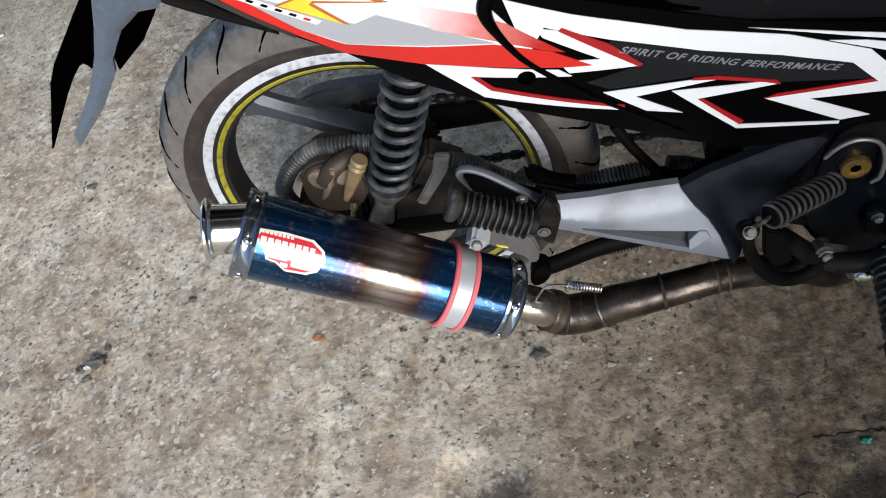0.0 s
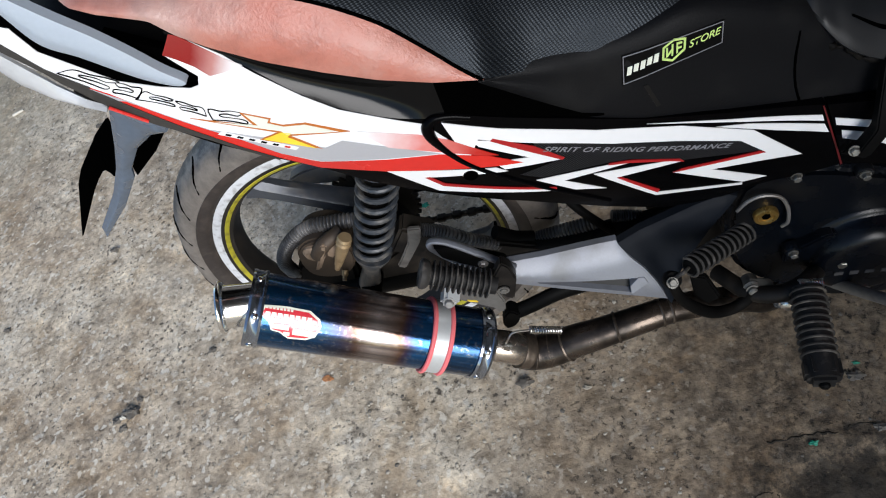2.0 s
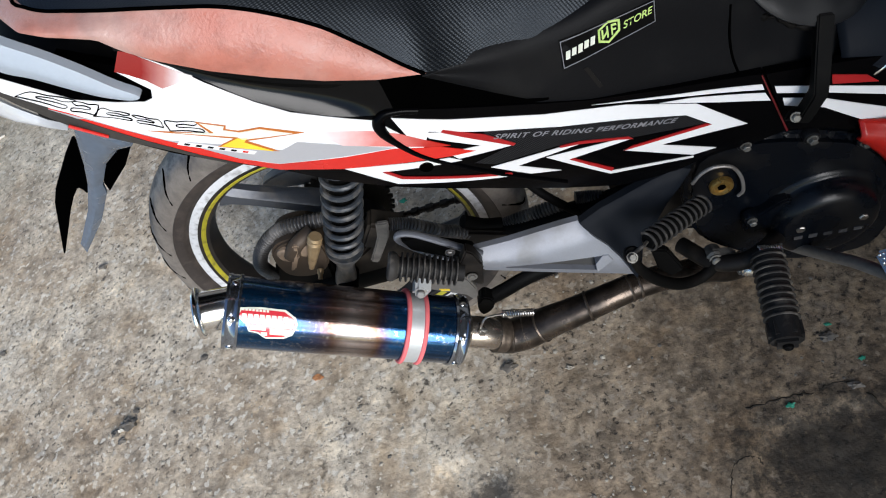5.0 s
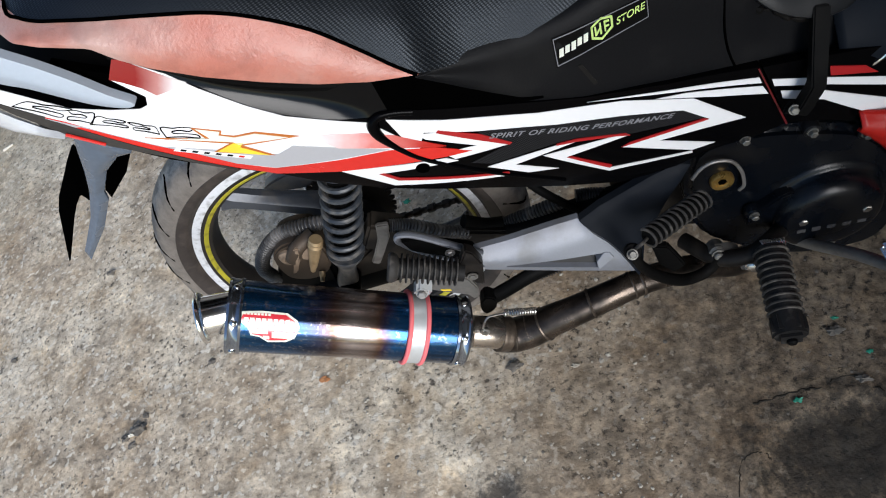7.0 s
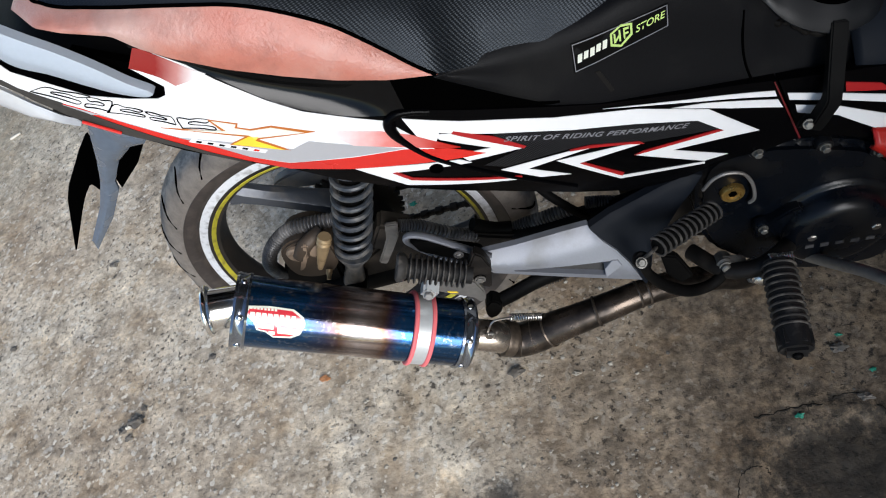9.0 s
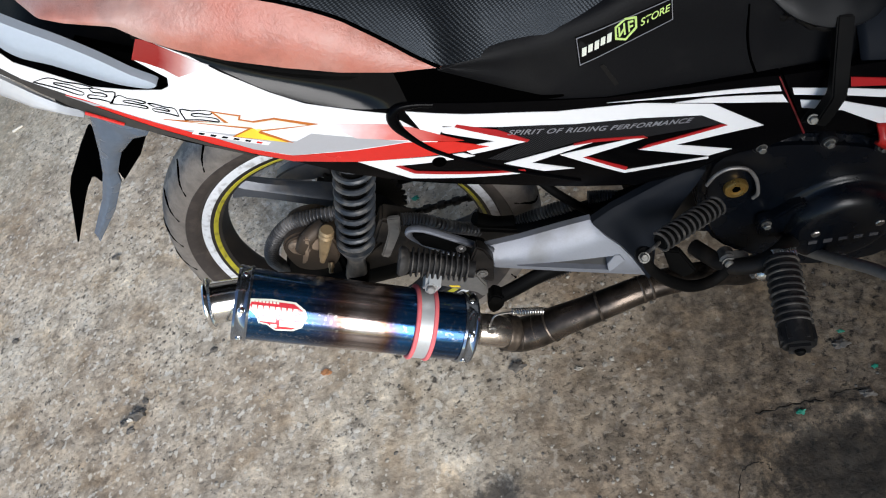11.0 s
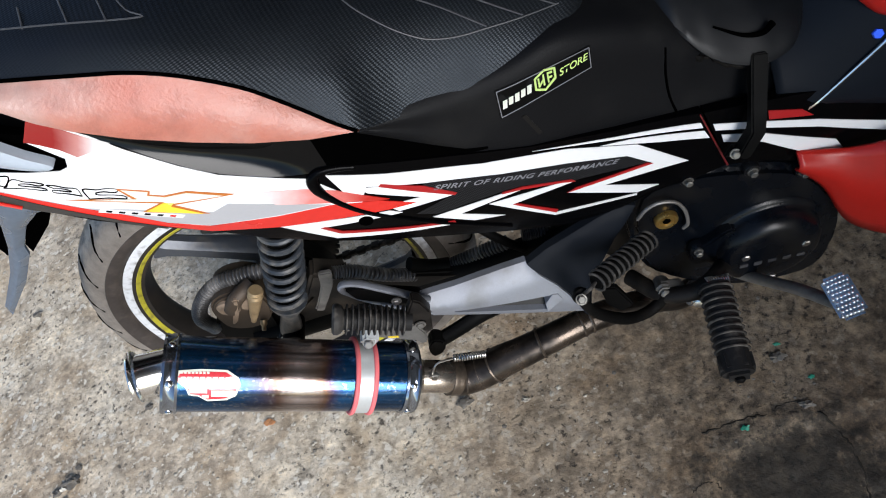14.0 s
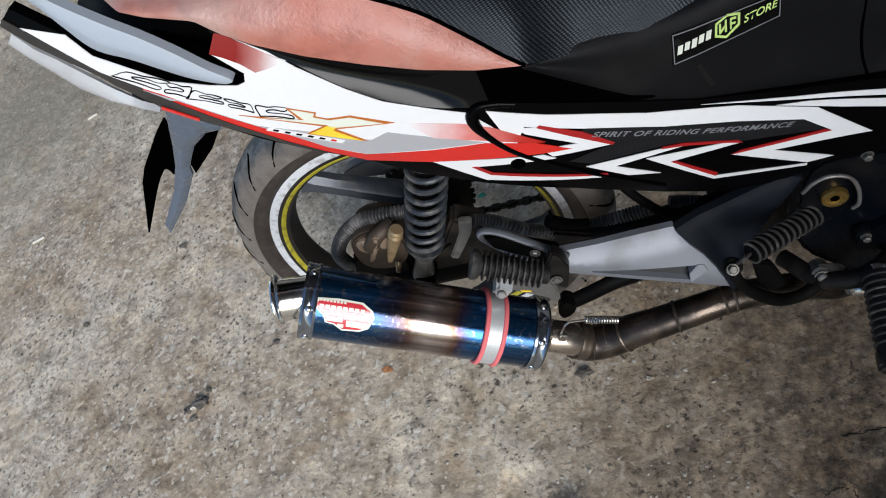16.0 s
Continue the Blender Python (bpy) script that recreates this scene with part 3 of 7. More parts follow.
    l.new(h2.outputs[0], bp.inputs["Height"])
    l.new(bp.outputs[0], b.inputs["Normal"])
    return m


M_SEAT, M_TAN, M_CARBON, M_TYRE, M_GROUND = seat_vinyl(), tan_leather(), carbon_print(), tyre_rubber(), rough_concrete()
M_STONE = coat("grey gravel", (0.30, 0.262, 0.208), 0.85, vary=0.35, grain=60, bump=0.2, second=(0.43, 0.39, 0.32))
M_STONE_DARK = coat("dark gravel", (0.085, 0.074, 0.062), 0.85, vary=0.5, grain=60, bump=0.3, second=(0.14, 0.125, 0.105))
M_CRACK = coat("dirt-filled crack", (0.030, 0.026, 0.021), 0.95, vary=0.4, grain=90, bump=0.3, spec=0.1)
M_LEAF = coat("dry orange leaf", (0.45, 0.20, 0.08), 0.6, vary=0.2)
M_PAPER = coat("dirty cigarette paper", (0.55, 0.52, 0.45), 0.7, vary=0.12, dirt=(0.3, 0.27, 0.22), dirt_amount=0.3, dirt_scale=60)
M_GREEN = coat("green plastic scrap", (0.02, 0.24, 0.15), 0.4, vary=0.2)


# ---- mesh helpers ----
def part(name, bm, material, parent, label="", smooth=True):
    """One mesh object under a thing or a part."""
    me = bpy.data.meshes.new(name)
    bm.normal_update()
    bm.to_mesh(me)
    bm.free()
    me.materials.append(material)
    if smooth:
        for p in me.polygons:
            p.use_smooth = True
        me.set_sharp_from_angle(angle=radians(38))
    ob = new(name, me)
    if parent:
        ob.parent = parent
    if label:
        tagged(ob, label)
    return ob


def smooth_path(pts, n=8):
    """Catmull-Rom through the points."""
    p = [Vector(q) for q in pts]
    p = [2 * p[0] - p[1], *p, 2 * p[-1] - p[-2]]
    out = []
    for i in range(1, len(p) - 2):
        for k in range(n):
            t = k / n
            out.append(0.5 * (2 * p[i] + (p[i + 1] - p[i - 1]) * t + (2 * p[i - 1] - 5 * p[i] + 4 * p[i + 1] - p[i + 2]) * t * t + (3 * p[i] - p[i - 1] - 3 * p[i + 1] + p[i + 2]) * t ** 3))
    out.append(p[-2])
    return out


def tube(path, radius, segs=12, bm=None, flat=1.0, side=None, cap=True):
    """A tube along the path. radius: a number or a function of 0..1. flat squeezes it across."""
    bm = bm or bmesh.new()
    path = [Vector(q) for q in path]
    rings, ref = [], Vector(side or (0, 0, 1))
    for i, q in enumerate(path):
        d = (path[min(i + 1, len(path) - 1)] - path[max(i - 1, 0)]).normalized()
        u = ref - d * ref.dot(d)
        if u.length < 1e-4:
            u = d.orthogonal()
        u.normalize()
        ref, v = (u if side is None else ref), d.cross(u)
        r = radius(i / (len(path) - 1)) if callable(radius) else radius
        rings.append([bm.verts.new(q + r * (math.cos(a) * u + math.sin(a) * v * flat)) for a in (2 * math.pi * k / segs for k in range(segs))])
    for a, b in zip(rings, rings[1:]):
        for k in range(segs):
            bm.faces.new((a[k], a[(k + 1) % segs], b[(k + 1) % segs], b[k]))
    if cap:
        bm.faces.new(rings[0][::-1])
        bm.faces.new(rings[-1])
    return bm


def lathe(p0, p1, profile, segs=40, bm=None, closed=False):
    """Turns (distance along p0-p1, radius) pairs round the axis."""
    bm = bm or bmesh.new()
    p0, p1 = Vector(p0), Vector(p1)
    d = (p1 - p0).normalized()
    u = d.orthogonal().normalized()
    v = d.cross(u)
    rings = []
    for s, r in profile:
        c = p0 + d * s
        rings.append([c, [bm.verts.new(c + r * (math.cos(a) * u + math.sin(a) * v)) for a in (2 * math.pi * k / segs for k in range(segs))]] if r > 1e-6 else [c, [bm.verts.new(c)] * segs])
    pairs = list(zip(rings, rings[1:])) + ([(rings[-1], rings[0])] if closed else [])
    for (_, a), (_, b) in pairs:
        for k in range(segs):
            f = [a[k], a[(k + 1) % segs], b[(k + 1) % segs], b[k]]
            f = [x for i, x in enumerate(f) if x not in f[:i]]
            if len(f) > 2:
                bm.faces.new(f)
    bmesh.ops.recalc_face_normals(bm, faces=bm.faces)
    return bm


def coil(p0, p1, big, wire, turns, segs=8, steps=22, flat_ends=True):
    p0, p1 = Vector(p0), Vector(p1)
    d = p1 - p0
    u = d.normalized().orthogonal().normalized()
    v = d.normalized().cross(u)
    n = int(turns * steps)
    pts = [p0 + d * (i / n) + big * (math.cos(2 * math.pi * i / steps) * u + math.sin(2 * math.pi * i / steps) * v) for i in range(n + 1)]
    return tube(pts, wire, segs)


def ribbed(path, r0, r1, ribs, segs=14):
    """A corrugated hose."""
    sm = smooth_path(path, max(2, int(ribs * 6 / (len(path) - 1)) + 1))
    return tube(sm, lambda s: r0 + (r1 - r0) * abs(math.cos(math.pi * ribs * s)) ** 0.7, segs)


def prism(outline, y0, y1, bevel=0.004, segs=2, bm=None):
    """A plate with this (x, z) outline from y0 to y1, its edges rounded."""
    bm = bm or bmesh.new()
    a = [bm.verts.new((x, y0, z)) for x, z in outline]
    f = bm.faces.new(a)
    r = bmesh.ops.extrude_face_region(bm, geom=[f])
    vs = [e for e in r["geom"] if isinstance(e, bmesh.types.BMVert)]
    bmesh.ops.translate(bm, verts=vs, vec=(0, y1 - y0, 0))
    bmesh.ops.recalc_face_normals(bm, faces=bm.faces)
    if bevel:
        bmesh.ops.bevel(bm, geom=list(bm.edges), offset=bevel, segments=segs, affect="EDGES", clamp_overlap=True)
    return bm


def box(center, size, turn=(0, 0, 0), bevel=0.003, segs=2, bm=None):
    bm = bm or bmesh.new()
    made = bmesh.ops.create_cube(bm, size=1.0)["verts"]
    m = pose(*center, *turn) @ Matrix.Diagonal((*size, 1))
    bmesh.ops.transform(bm, matrix=m, verts=made)
    if bevel:
        es = list({e for v in made for e in v.link_edges})
        bmesh.ops.bevel(bm, geom=es, offset=bevel, segments=segs, affect="EDGES", clamp_overlap=True)
    return bm


def rounded(outline, n=5):
    """The outline with its corners drawn smooth."""
    k = len(outline)
    p = [Vector((*q, 0)) for q in outline]
    out = []
    for i in range(k):
        a, b, c, d = p[i - 1], p[i], p[(i + 1) % k], p[(i + 2) % k]
        for s in range(n):
            t = s / n
            q = 0.5 * (2 * b + (c - a) * t + (2 * a - 5 * b + 4 * c - d) * t * t + (3 * b - a - 3 * c + d) * t ** 3)
            out.append((q.x, q.y))
    return out


def along(x, table):
    return float(np.interp(x, [a for a, _ in table], [b for _, b in table]))


def smooth_along(x, table, r=0.05):
    return sum(along(x + r * k / 3, table) for k in range(-3, 4)) / 7


def cut_sheet(outline, step=0.012):
    """A flat (x, z) sheet with this outline, cut into small squares."""
    bm = bmesh.new()
    vs = [bm.verts.new((x, 0, z)) for x, z in outline]
    es = [bm.edges.new((vs[i - 1], vs[i])) for i in range(len(vs))]
    bmesh.ops.triangle_fill(bm, use_beauty=True, use_dissolve=False, edges=es)
    for axis in (0, 2):
        lo, hi = min(v.co[axis] for v in bm.verts), max(v.co[axis] for v in bm.verts)
        no = Vector((1, 0, 0)) if axis == 0 else Vector((0, 0, 1))
        for k in range(int(lo / step) - 1, int(hi / step) + 2):
            if lo < k * step < hi:
                bmesh.ops.bisect_plane(bm, geom=list(bm.verts) + list(bm.edges) + list(bm.faces), dist=1e-6, plane_co=no * (k * step), plane_no=no)
    return bm


# The flank of the bodywork: half its width at a place along the machine, bulging slightly between its edges.
FLANK_WIDTH = [(-0.55, 0.02), (-0.42, 0.075), (-0.3, 0.108), (-0.15, 0.13), (0, 0.142), (0.15, 0.148), (0.25, 0.147), (0.35, 0.131), (0.55, 0.106), (0.8, 0.098)]
FLANK_MIDDLE = [(-0.55, 0.93), (-0.3, 0.83), (0, 0.70), (0.2, 0.615), (0.35, 0.545), (0.55, 0.47), (0.8, 0.44)]
MID = 0.03


def flank(x, z):
    return -(smooth_along(x, FLANK_WIDTH, 0.04) - 1.2 * (z - smooth_along(x, FLANK_MIDDLE, 0.04)) ** 2)


def on_flank(name, outline, material, parent, proud=0.0, thick=0.0, label="", step=0.012):
    """A sheet laid on the flank: a shell with thickness, or a foil."""
    bm = cut_sheet(outline, step)
    for v in bm.verts:
        v.co.y = flank(v.co.x, v.co.z) - proud
    bmesh.ops.recalc_face_normals(bm, faces=bm.faces)
    if sum(f.normal.y * f.calc_area() for f in bm.faces) > 0:
        bmesh.ops.reverse_faces(bm, faces=bm.faces)
    edge = [e for e in bm.edges if e.is_boundary]
    r = bmesh.ops.extrude_edge_only(bm, edges=edge)
    vs = [q for q in r["geom"] if isinstance(q, bmesh.types.BMVert)]
    for v in vs:
        v.co.y += thick if thick else 0.0009
        if thick:
            v.co.z -= 0.001
    return part(name, bm, material, parent, label)


def loft(sections, bm=None, per=6, ends=True, mirror=True):
    """A hull through sections (x, [(y, z) of the near half, from below to the middle line]); the far half is its mirror image."""
    bm = bm or bmesh.new()
    full = []
    for x, half in sections:
        ring = [Vector((x, y, z)) for y, z in half]
        if mirror:
            ring += [Vector((x, 2 * MID - y, z)) for y, z in reversed(half[:-1])]
        full.append(smooth_path(ring, 4))
    cols = [smooth_path([s[k] for s in full], per) for k in range(len(full[0]))]
    grid = [[bm.verts.new(c[i]) for c in cols] for i in range(len(cols[0]))]
    for a, b in zip(grid, grid[1:]):
        for k in range(len(a) - 1):
            bm.faces.new((a[k], a[k + 1], b[k + 1], b[k]))
    if ends:
        for g in (grid[0], grid[-1]):
            c = bm.verts.new(sum((v.co for v in g), Vector()) / len(g))
            for k in range(len(g) - 1):
                bm.faces.new((g[k], g[k + 1], c))
    bmesh.ops.recalc_face_normals(bm, faces=bm.faces)
    return bm


def bolt(name, at, parent, r=0.007, h=0.006, material=None, toward=(0, -1, 0), label=""):
    """A hexagon head on a washer."""
    at, d = Vector(at), Vector(toward).normalized()
    bm = lathe(at, at + d, [(0, 0), (0, r * 1.45), (0.0015, r * 1.45), (0.0015, r)], 18)
    lathe(at, at + d, [(0.0015, r * 1.1), (h, r * 1.1), (h + 0.001, r * 0.85), (h + 0.001, 0)], 6, bm)
    return part(name, bm, material or M_STEEL, parent, label)

# ---- ground: one sheet, rough and pitted near the machine ----
def ground_height(x, y):
    h = 0.0022 * noise.fractal(Vector((x * 9, y * 9, 0.3)), 0.9, 2.2, 5) + 0.0014 * noise.noise(Vector((x * 60, y * 60, 2.0)))
    # sunken broken patch beside the machine
    d = math.hypot((x - 0.655) / 0.17, (y + 0.40) / 0.125) + 0.16 * noise.noise(Vector((x * 14, y * 14, 5.0)))
    if d < 1.25:
        s = max(0.0, min(1.0, (1.02 - d) / 0.10))
        h += -0.010 * s + 0.004 * noise.noise(Vector((x * 35, y * 35, 8.0))) * s
        h += 0.004 * math.exp(-((d - 1.06) / 0.05) ** 2)
    d = math.hypot((x - 0.06) / 0.075, (y + 0.36) / 0.10) + 0.2 * noise.noise(Vector((x * 18, y * 18, 3.0)))
    if d < 1.2:
        h -= 0.007 * max(0.0, min(1.0, (1.0 - d) / 0.15))
    return h - 0.002


def ground_sheet():
    xs = [-60, -25, -10, -5, -3, -2.4] + [-2.0 + 0.0095 * k for k in range(316)] + [1.3, 2, 4, 9, 25, 60]
    ys = [-60, -25, -10, -4, -2, -1.2] + [-0.8 + 0.0105 * k for k in range(258)] + [2.2, 3, 5, 10, 25, 60]
    verts = [(x, y, ground_height(x, y) if -2.1 < x < 1.1 and -0.9 < y < 2.0 else -0.002) for x in xs for y in ys]
    n = len(ys)
    faces = [(i * n + j, (i + 1) * n + j, (i + 1) * n + j + 1, i * n + j + 1) for i in range(len(xs) - 1) for j in range(n - 1)]
    me = bpy.data.meshes.new("ground")
    me.from_pydata(verts, [], faces)
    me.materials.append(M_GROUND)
    for p in me.polygons:
        p.use_smooth = True
    return tagged(new("ground", me), "rough grey-brown concrete ground, pitted and stained", "ground", kind="structure")


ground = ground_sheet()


def crack(points, radius, material, seed, label=""):
    """A jagged line lying in the concrete."""
    pts = []
    for k, q in enumerate(smooth_path([(x, y, 0) for x, y in points], 10)):
        j = Vector((noise.noise(Vector((k * 0.7, seed, 0))), noise.noise(Vector((k * 0.7, seed, 9))), 0)) * 0.0035
        q = q + j
        pts.append(Vector((q.x, q.y, ground_height(q.x, q.y) - radius * 0.25)))
    return part("crack", tube(pts, lambda s: radius * (0.55 + 0.5 * noise.noise(Vector((s * 23, seed, 4)))), 6), material, ground, label)


crack([(0.507, -0.267), (0.573, -0.261), (0.601, -0.262), (0.642, -0.253), (0.671, -0.277), (0.693, -0.317), (0.695, -0.363), (0.69, -0.399)], 0.0030, M_CRACK, 1.3, "dark crack at the edge of a broken patch")
crack([(0.453, -0.39), (0.467, -0.35), (0.486, -0.336), (0.504, -0.339), (0.509, -0.347)], 0.0016, M_CRACK, 2.7, "dark crack in the concrete")


def slab(name, lo, hi, material, label):
    c, s = [(a + b) / 2 for a, b in zip(lo, hi)], [b - a for a, b in zip(lo, hi)]
    return tagged(part(name, box(c, s, bevel=0.01), material, None), label, name.split("_")[0], kind="structure")


# unseen walls and roof, added to shape light; open towards it and machine's rear
slab("wall_north", (-3.0, 3.0, -0.05), (1.9, 3.15, 2.5), M_WALL, "unseen plain weathered cement wall, added to shape the light")
slab("wall_east", (1.75, -1.6, -0.05), (1.9, 3.0, 2.5), M_WALL, "unseen plain weathered cement wall, added to shape the light")
slab("wall_south", (1.35, -1.75, -0.05), (1.9, -1.6, 2.5), M_WALL, "unseen plain weathered cement wall, added to shape the light")
slab("ceiling", (0.45, -1.75, 2.5), (1.9, 3.15, 2.56), M_ROOF, "unseen plain grey roof sheet, added to block sky light")


def gravel(name, material, count, lo, hi, seed, label, east=0.95):
    rnd = random.Random(seed)
    verts, faces = [], []
    base = [(0, 0, 1), (0.9, 0, 0.15), (0.28, 0.86, 0.1), (-0.73, 0.53, 0.2), (-0.73, -0.53, 0.1), (0.28, -0.86, 0.2), (0, 0, -0.6)]
    tri = [(0, 1, 2), (0, 2, 3), (0, 3, 4), (0, 4, 5), (0, 5, 1), (6, 2, 1), (6, 3, 2), (6, 4, 3), (6, 5, 4), (6, 1, 5)]
    for _ in range(count):
        x, y = rnd.uniform(-1.9, east), rnd.uniform(-0.6, 1.7)
        if noise.noise(Vector((x * 7, y * 7, seed))) < rnd.uniform(-0.7, 0.35):
            continue
        r = lo + (hi - lo) * rnd.random() ** 2.4
        a, sx, sz = rnd.uniform(0, 6.3), rnd.uniform(0.6, 1.3), rnd.uniform(0.3, 0.6)
        k = len(verts)
        z = ground_height(x, y)
        for bx, by, bz in base:
            j = rnd.uniform(0.75, 1.2)
            u, v = bx * r * j * sx, by * r * j
            verts.append((x + u * math.cos(a) - v * math.sin(a), y + u * math.sin(a) + v * math.cos(a), z + bz * r * sz * j))
        faces += [tuple(q + k for q in t) for t in tri]
    me = bpy.data.meshes.new(name)
    me.from_pydata(verts, [], faces)
    me.materials.append(material)
    return tagged(new(name, me), label, "gravel", kind="stuff")


gravel("gravel", M_STONE, 14000, 0.0012, 0.0055, 3, "pale grit and small stones bedded in the concrete", 0.38)
gravel("dark_gravel", M_STONE_DARK, 3000, 0.0012, 0.0046, 4, "dark grit lying on the concrete")


def butt(at, turn, length=0.035):
    x, y = at
    d = Vector((math.cos(turn), math.sin(turn), 0.0))
    c = Vector((x, y, ground_height(x, y) + 0.0036))
    ob = part("cigarette_butt", lathe(c - d * length / 2, c + d * length / 2, [(0, 0), (0, 0.0034), (0.002, 0.0040), (length * 0.6, 0.0038), (length - 0.003, 0.0036), (length, 0.0024), (length, 0)], 12), M_PAPER, None)
    return tagged(ob, "trodden off-white cigarette butt on the concrete", "cigarette butt", "litter on the ground")


butt((-1.212, 0.855), 0.35)
butt((-1.268, 0.442), 0.30, 0.04)


def scrap(name, at, r, material, label, category, seed, flat=0.25):
    """A crumpled flake lying on the ground."""
    rnd = random.Random(seed)
    x, y = at
    bm = bmesh.new()
    bmesh.ops.create_icosphere(bm, subdivisions=3, radius=1.0)
    for v in bm.verts:
        q = v.co
        s = 0.85 + 0.75 * noise.noise(q * 1.6 + Vector((seed, 0, 0))) + 0.4 * noise.noise(q * 4.1 + Vector((0, seed, 0)))
        v.co = Vector((x + q.x * r * s, y + q.y * r * 0.65 * s, ground_height(x, y) + r * flat * 0.7 + q.z * r * flat * s))
    return tagged(part(name, bm, material, None), label, category, "litter on the ground")


scrap("dry_leaf", (-0.196, -0.074), 0.010, M_LEAF, "small dry orange leaf on the concrete", "leaf", 2)
scrap("plastic_scrap", (0.569, -0.274), 0.006, M_GREEN, "small green plastic scrap on the concrete", "plastic scrap", 5)
scrap("plastic_scrap", (0.682, -0.224), 0.005, M_GREEN, "small green plastic scrap on the concrete", "plastic scrap", 6)
scrap("plastic_scrap", (0.655, -0.165), 0.0045, M_GREEN, "small green plastic scrap on the concrete", "plastic scrap", 7)
scrap("plastic_scrap", (-0.004, 0.263), 0.008, M_GREEN, "small green plastic scrap under the motorcycle", "plastic scrap", 8)
scrap("dirt_lump", (-0.615, -0.085), 0.020, M_STONE_DARK, "black lump of oily dirt on the concrete", "dirt lump", 11, 0.35)
scrap("dirt_lump", (-0.645, -0.10), 0.012, M_STONE_DARK, "black lump of oily dirt on the concrete", "dirt lump", 12, 0.35)
scrap("pebble", (0.265, -0.152), 0.0065, M_STONE, "small tan pebble on the concrete", "pebble", 13, 0.4)
for k, (sx, sy, sr) in enumerate([(0.648, -0.185, 0.012), (0.66, -0.262, 0.010), (-0.75, 0.31, 0.012), (0.165, -0.13, 0.013), (-0.45, 0.02, 0.009), (-0.9, 0.72, 0.012), (-1.0, 0.15, 0.010)]):
    scrap("dirt_lump", (sx, sy), sr, M_STONE_DARK, "dark clod of dirt on the concrete", "dirt lump", 20 + k, 0.3)
scrap("dirt_lump", (-0.600, -0.062), 0.009, M_STONE_DARK, "black lump of oily dirt on the concrete", "dirt lump", 14, 0.35)
scrap("dirt_lump", (-0.628, -0.118), 0.010, M_STONE_DARK, "black lump of oily dirt on the concrete", "dirt lump", 15, 0.3)
pebble = scrap("pebble", (-0.632, -0.096), 0.006, M_PAPER, "tiny white pebble in a patch of dirt", "pebble", 30, 0.8)

# ---- motorcycle ----
bike = tagged(new("motorcycle"), "white, red and black underbone motorcycle leaning on its side stand", "motorcycle")
bike.matrix_basis = pose(0, -0.0258, -0.0019, -5.2, 0, 0)
AXLE = Vector((0, MID, 0.285))

# rear wheel
wheel = part("rear_wheel", lathe((0, MID - 0.1, 0.285), (0, MID, 0.285), [(0.1 + s, r) for s, r in [(-0.055, 0.0), (-0.055, 0.018), (-0.05, 0.034), (-0.03, 0.046), (-0.014, 0.074), (0.014, 0.074), (0.03, 0.05), (0.05, 0.03), (0.05, 0)]], 36), M_RIM, bike, "dusty cast wheel hub")
part("tyre", lathe((0, MID - 0.1, 0.285), (0, MID, 0.285), [(0.1 + s, r) for s, r in [(-0.0395, 0.2365), (-0.042, 0.2445), (-0.0395, 0.259), (-0.033, 0.269), (-0.022, 0.277), (-0.010, 0.2815), (0.0, 0.283), (0.010, 0.2815), (0.022, 0.277), (0.033, 0.269), (0.0395, 0.259), (0.042, 0.2445), (0.0395, 0.2365)]], 128), M_TYRE, wheel, "worn black tyre grey with dust")
for sg in (-1, 1):
    part("sidewall", lathe((0, MID - 0.1, 0.285), (0, MID, 0.285), [(0.1 + sg * s, r) for s, r in [(0.026, 0.219), (0.0325, 0.2262), (0.0365, 0.2280), (0.0392, 0.2325), (0.0408, 0.2385), (0.0424, 0.2440), (0.0415, 0.2455), (0.030, 0.2455)]], 128), M_SIDEWALL, wheel, "brown-black tyre sidewall")
rim_profile = [(-0.0305, 0.224), (-0.0305, 0.2255), (-0.027, 0.227), (-0.022, 0.222), (-0.016, 0.212), (0.016, 0.212), (0.022, 0.222), (0.027, 0.227), (0.0305, 0.2255), (0.0305, 0.206), (0.024, 0.200), (0.016, 0.194), (0.008, 0.192), (-0.008, 0.192), (-0.016, 0.194), (-0.024, 0.1965), (-0.0305, 0.2075)]
part("rim", lathe((0, MID - 0.1, 0.285), (0, MID, 0.285), [(0.1 + s, r) for s, r in rim_profile], 128, closed=True), M_RIM, wheel, "dark brown rim with dust")
part("white_rim_tape", lathe((0, MID - 0.1, 0.285), (0, MID, 0.285), [(0.1 + s, r) for s, r in [(-0.0312, 0.2240), (-0.0316, 0.2232), (-0.0316, 0.2132), (-0.0312, 0.2122), (-0.0306, 0.2132), (-0.0306, 0.2232)]], 128, closed=True), M_TAPE_WHITE, wheel, "scuffed white reflective rim tape")
part("yellow_rim_tape", lathe((0, MID - 0.1, 0.285), (0, MID, 0.285), [(0.1 + s, r) for s, r in [(-0.0309, 0.2072), (-0.0315, 0.2063), (-0.0286, 0.2019), (-0.0278, 0.2010), (-0.0270, 0.2014), (-0.0292, 0.2062)]], 128, closed=True), M_TAPE_YELLOW, wheel, "dirty yellow reflective rim tape")
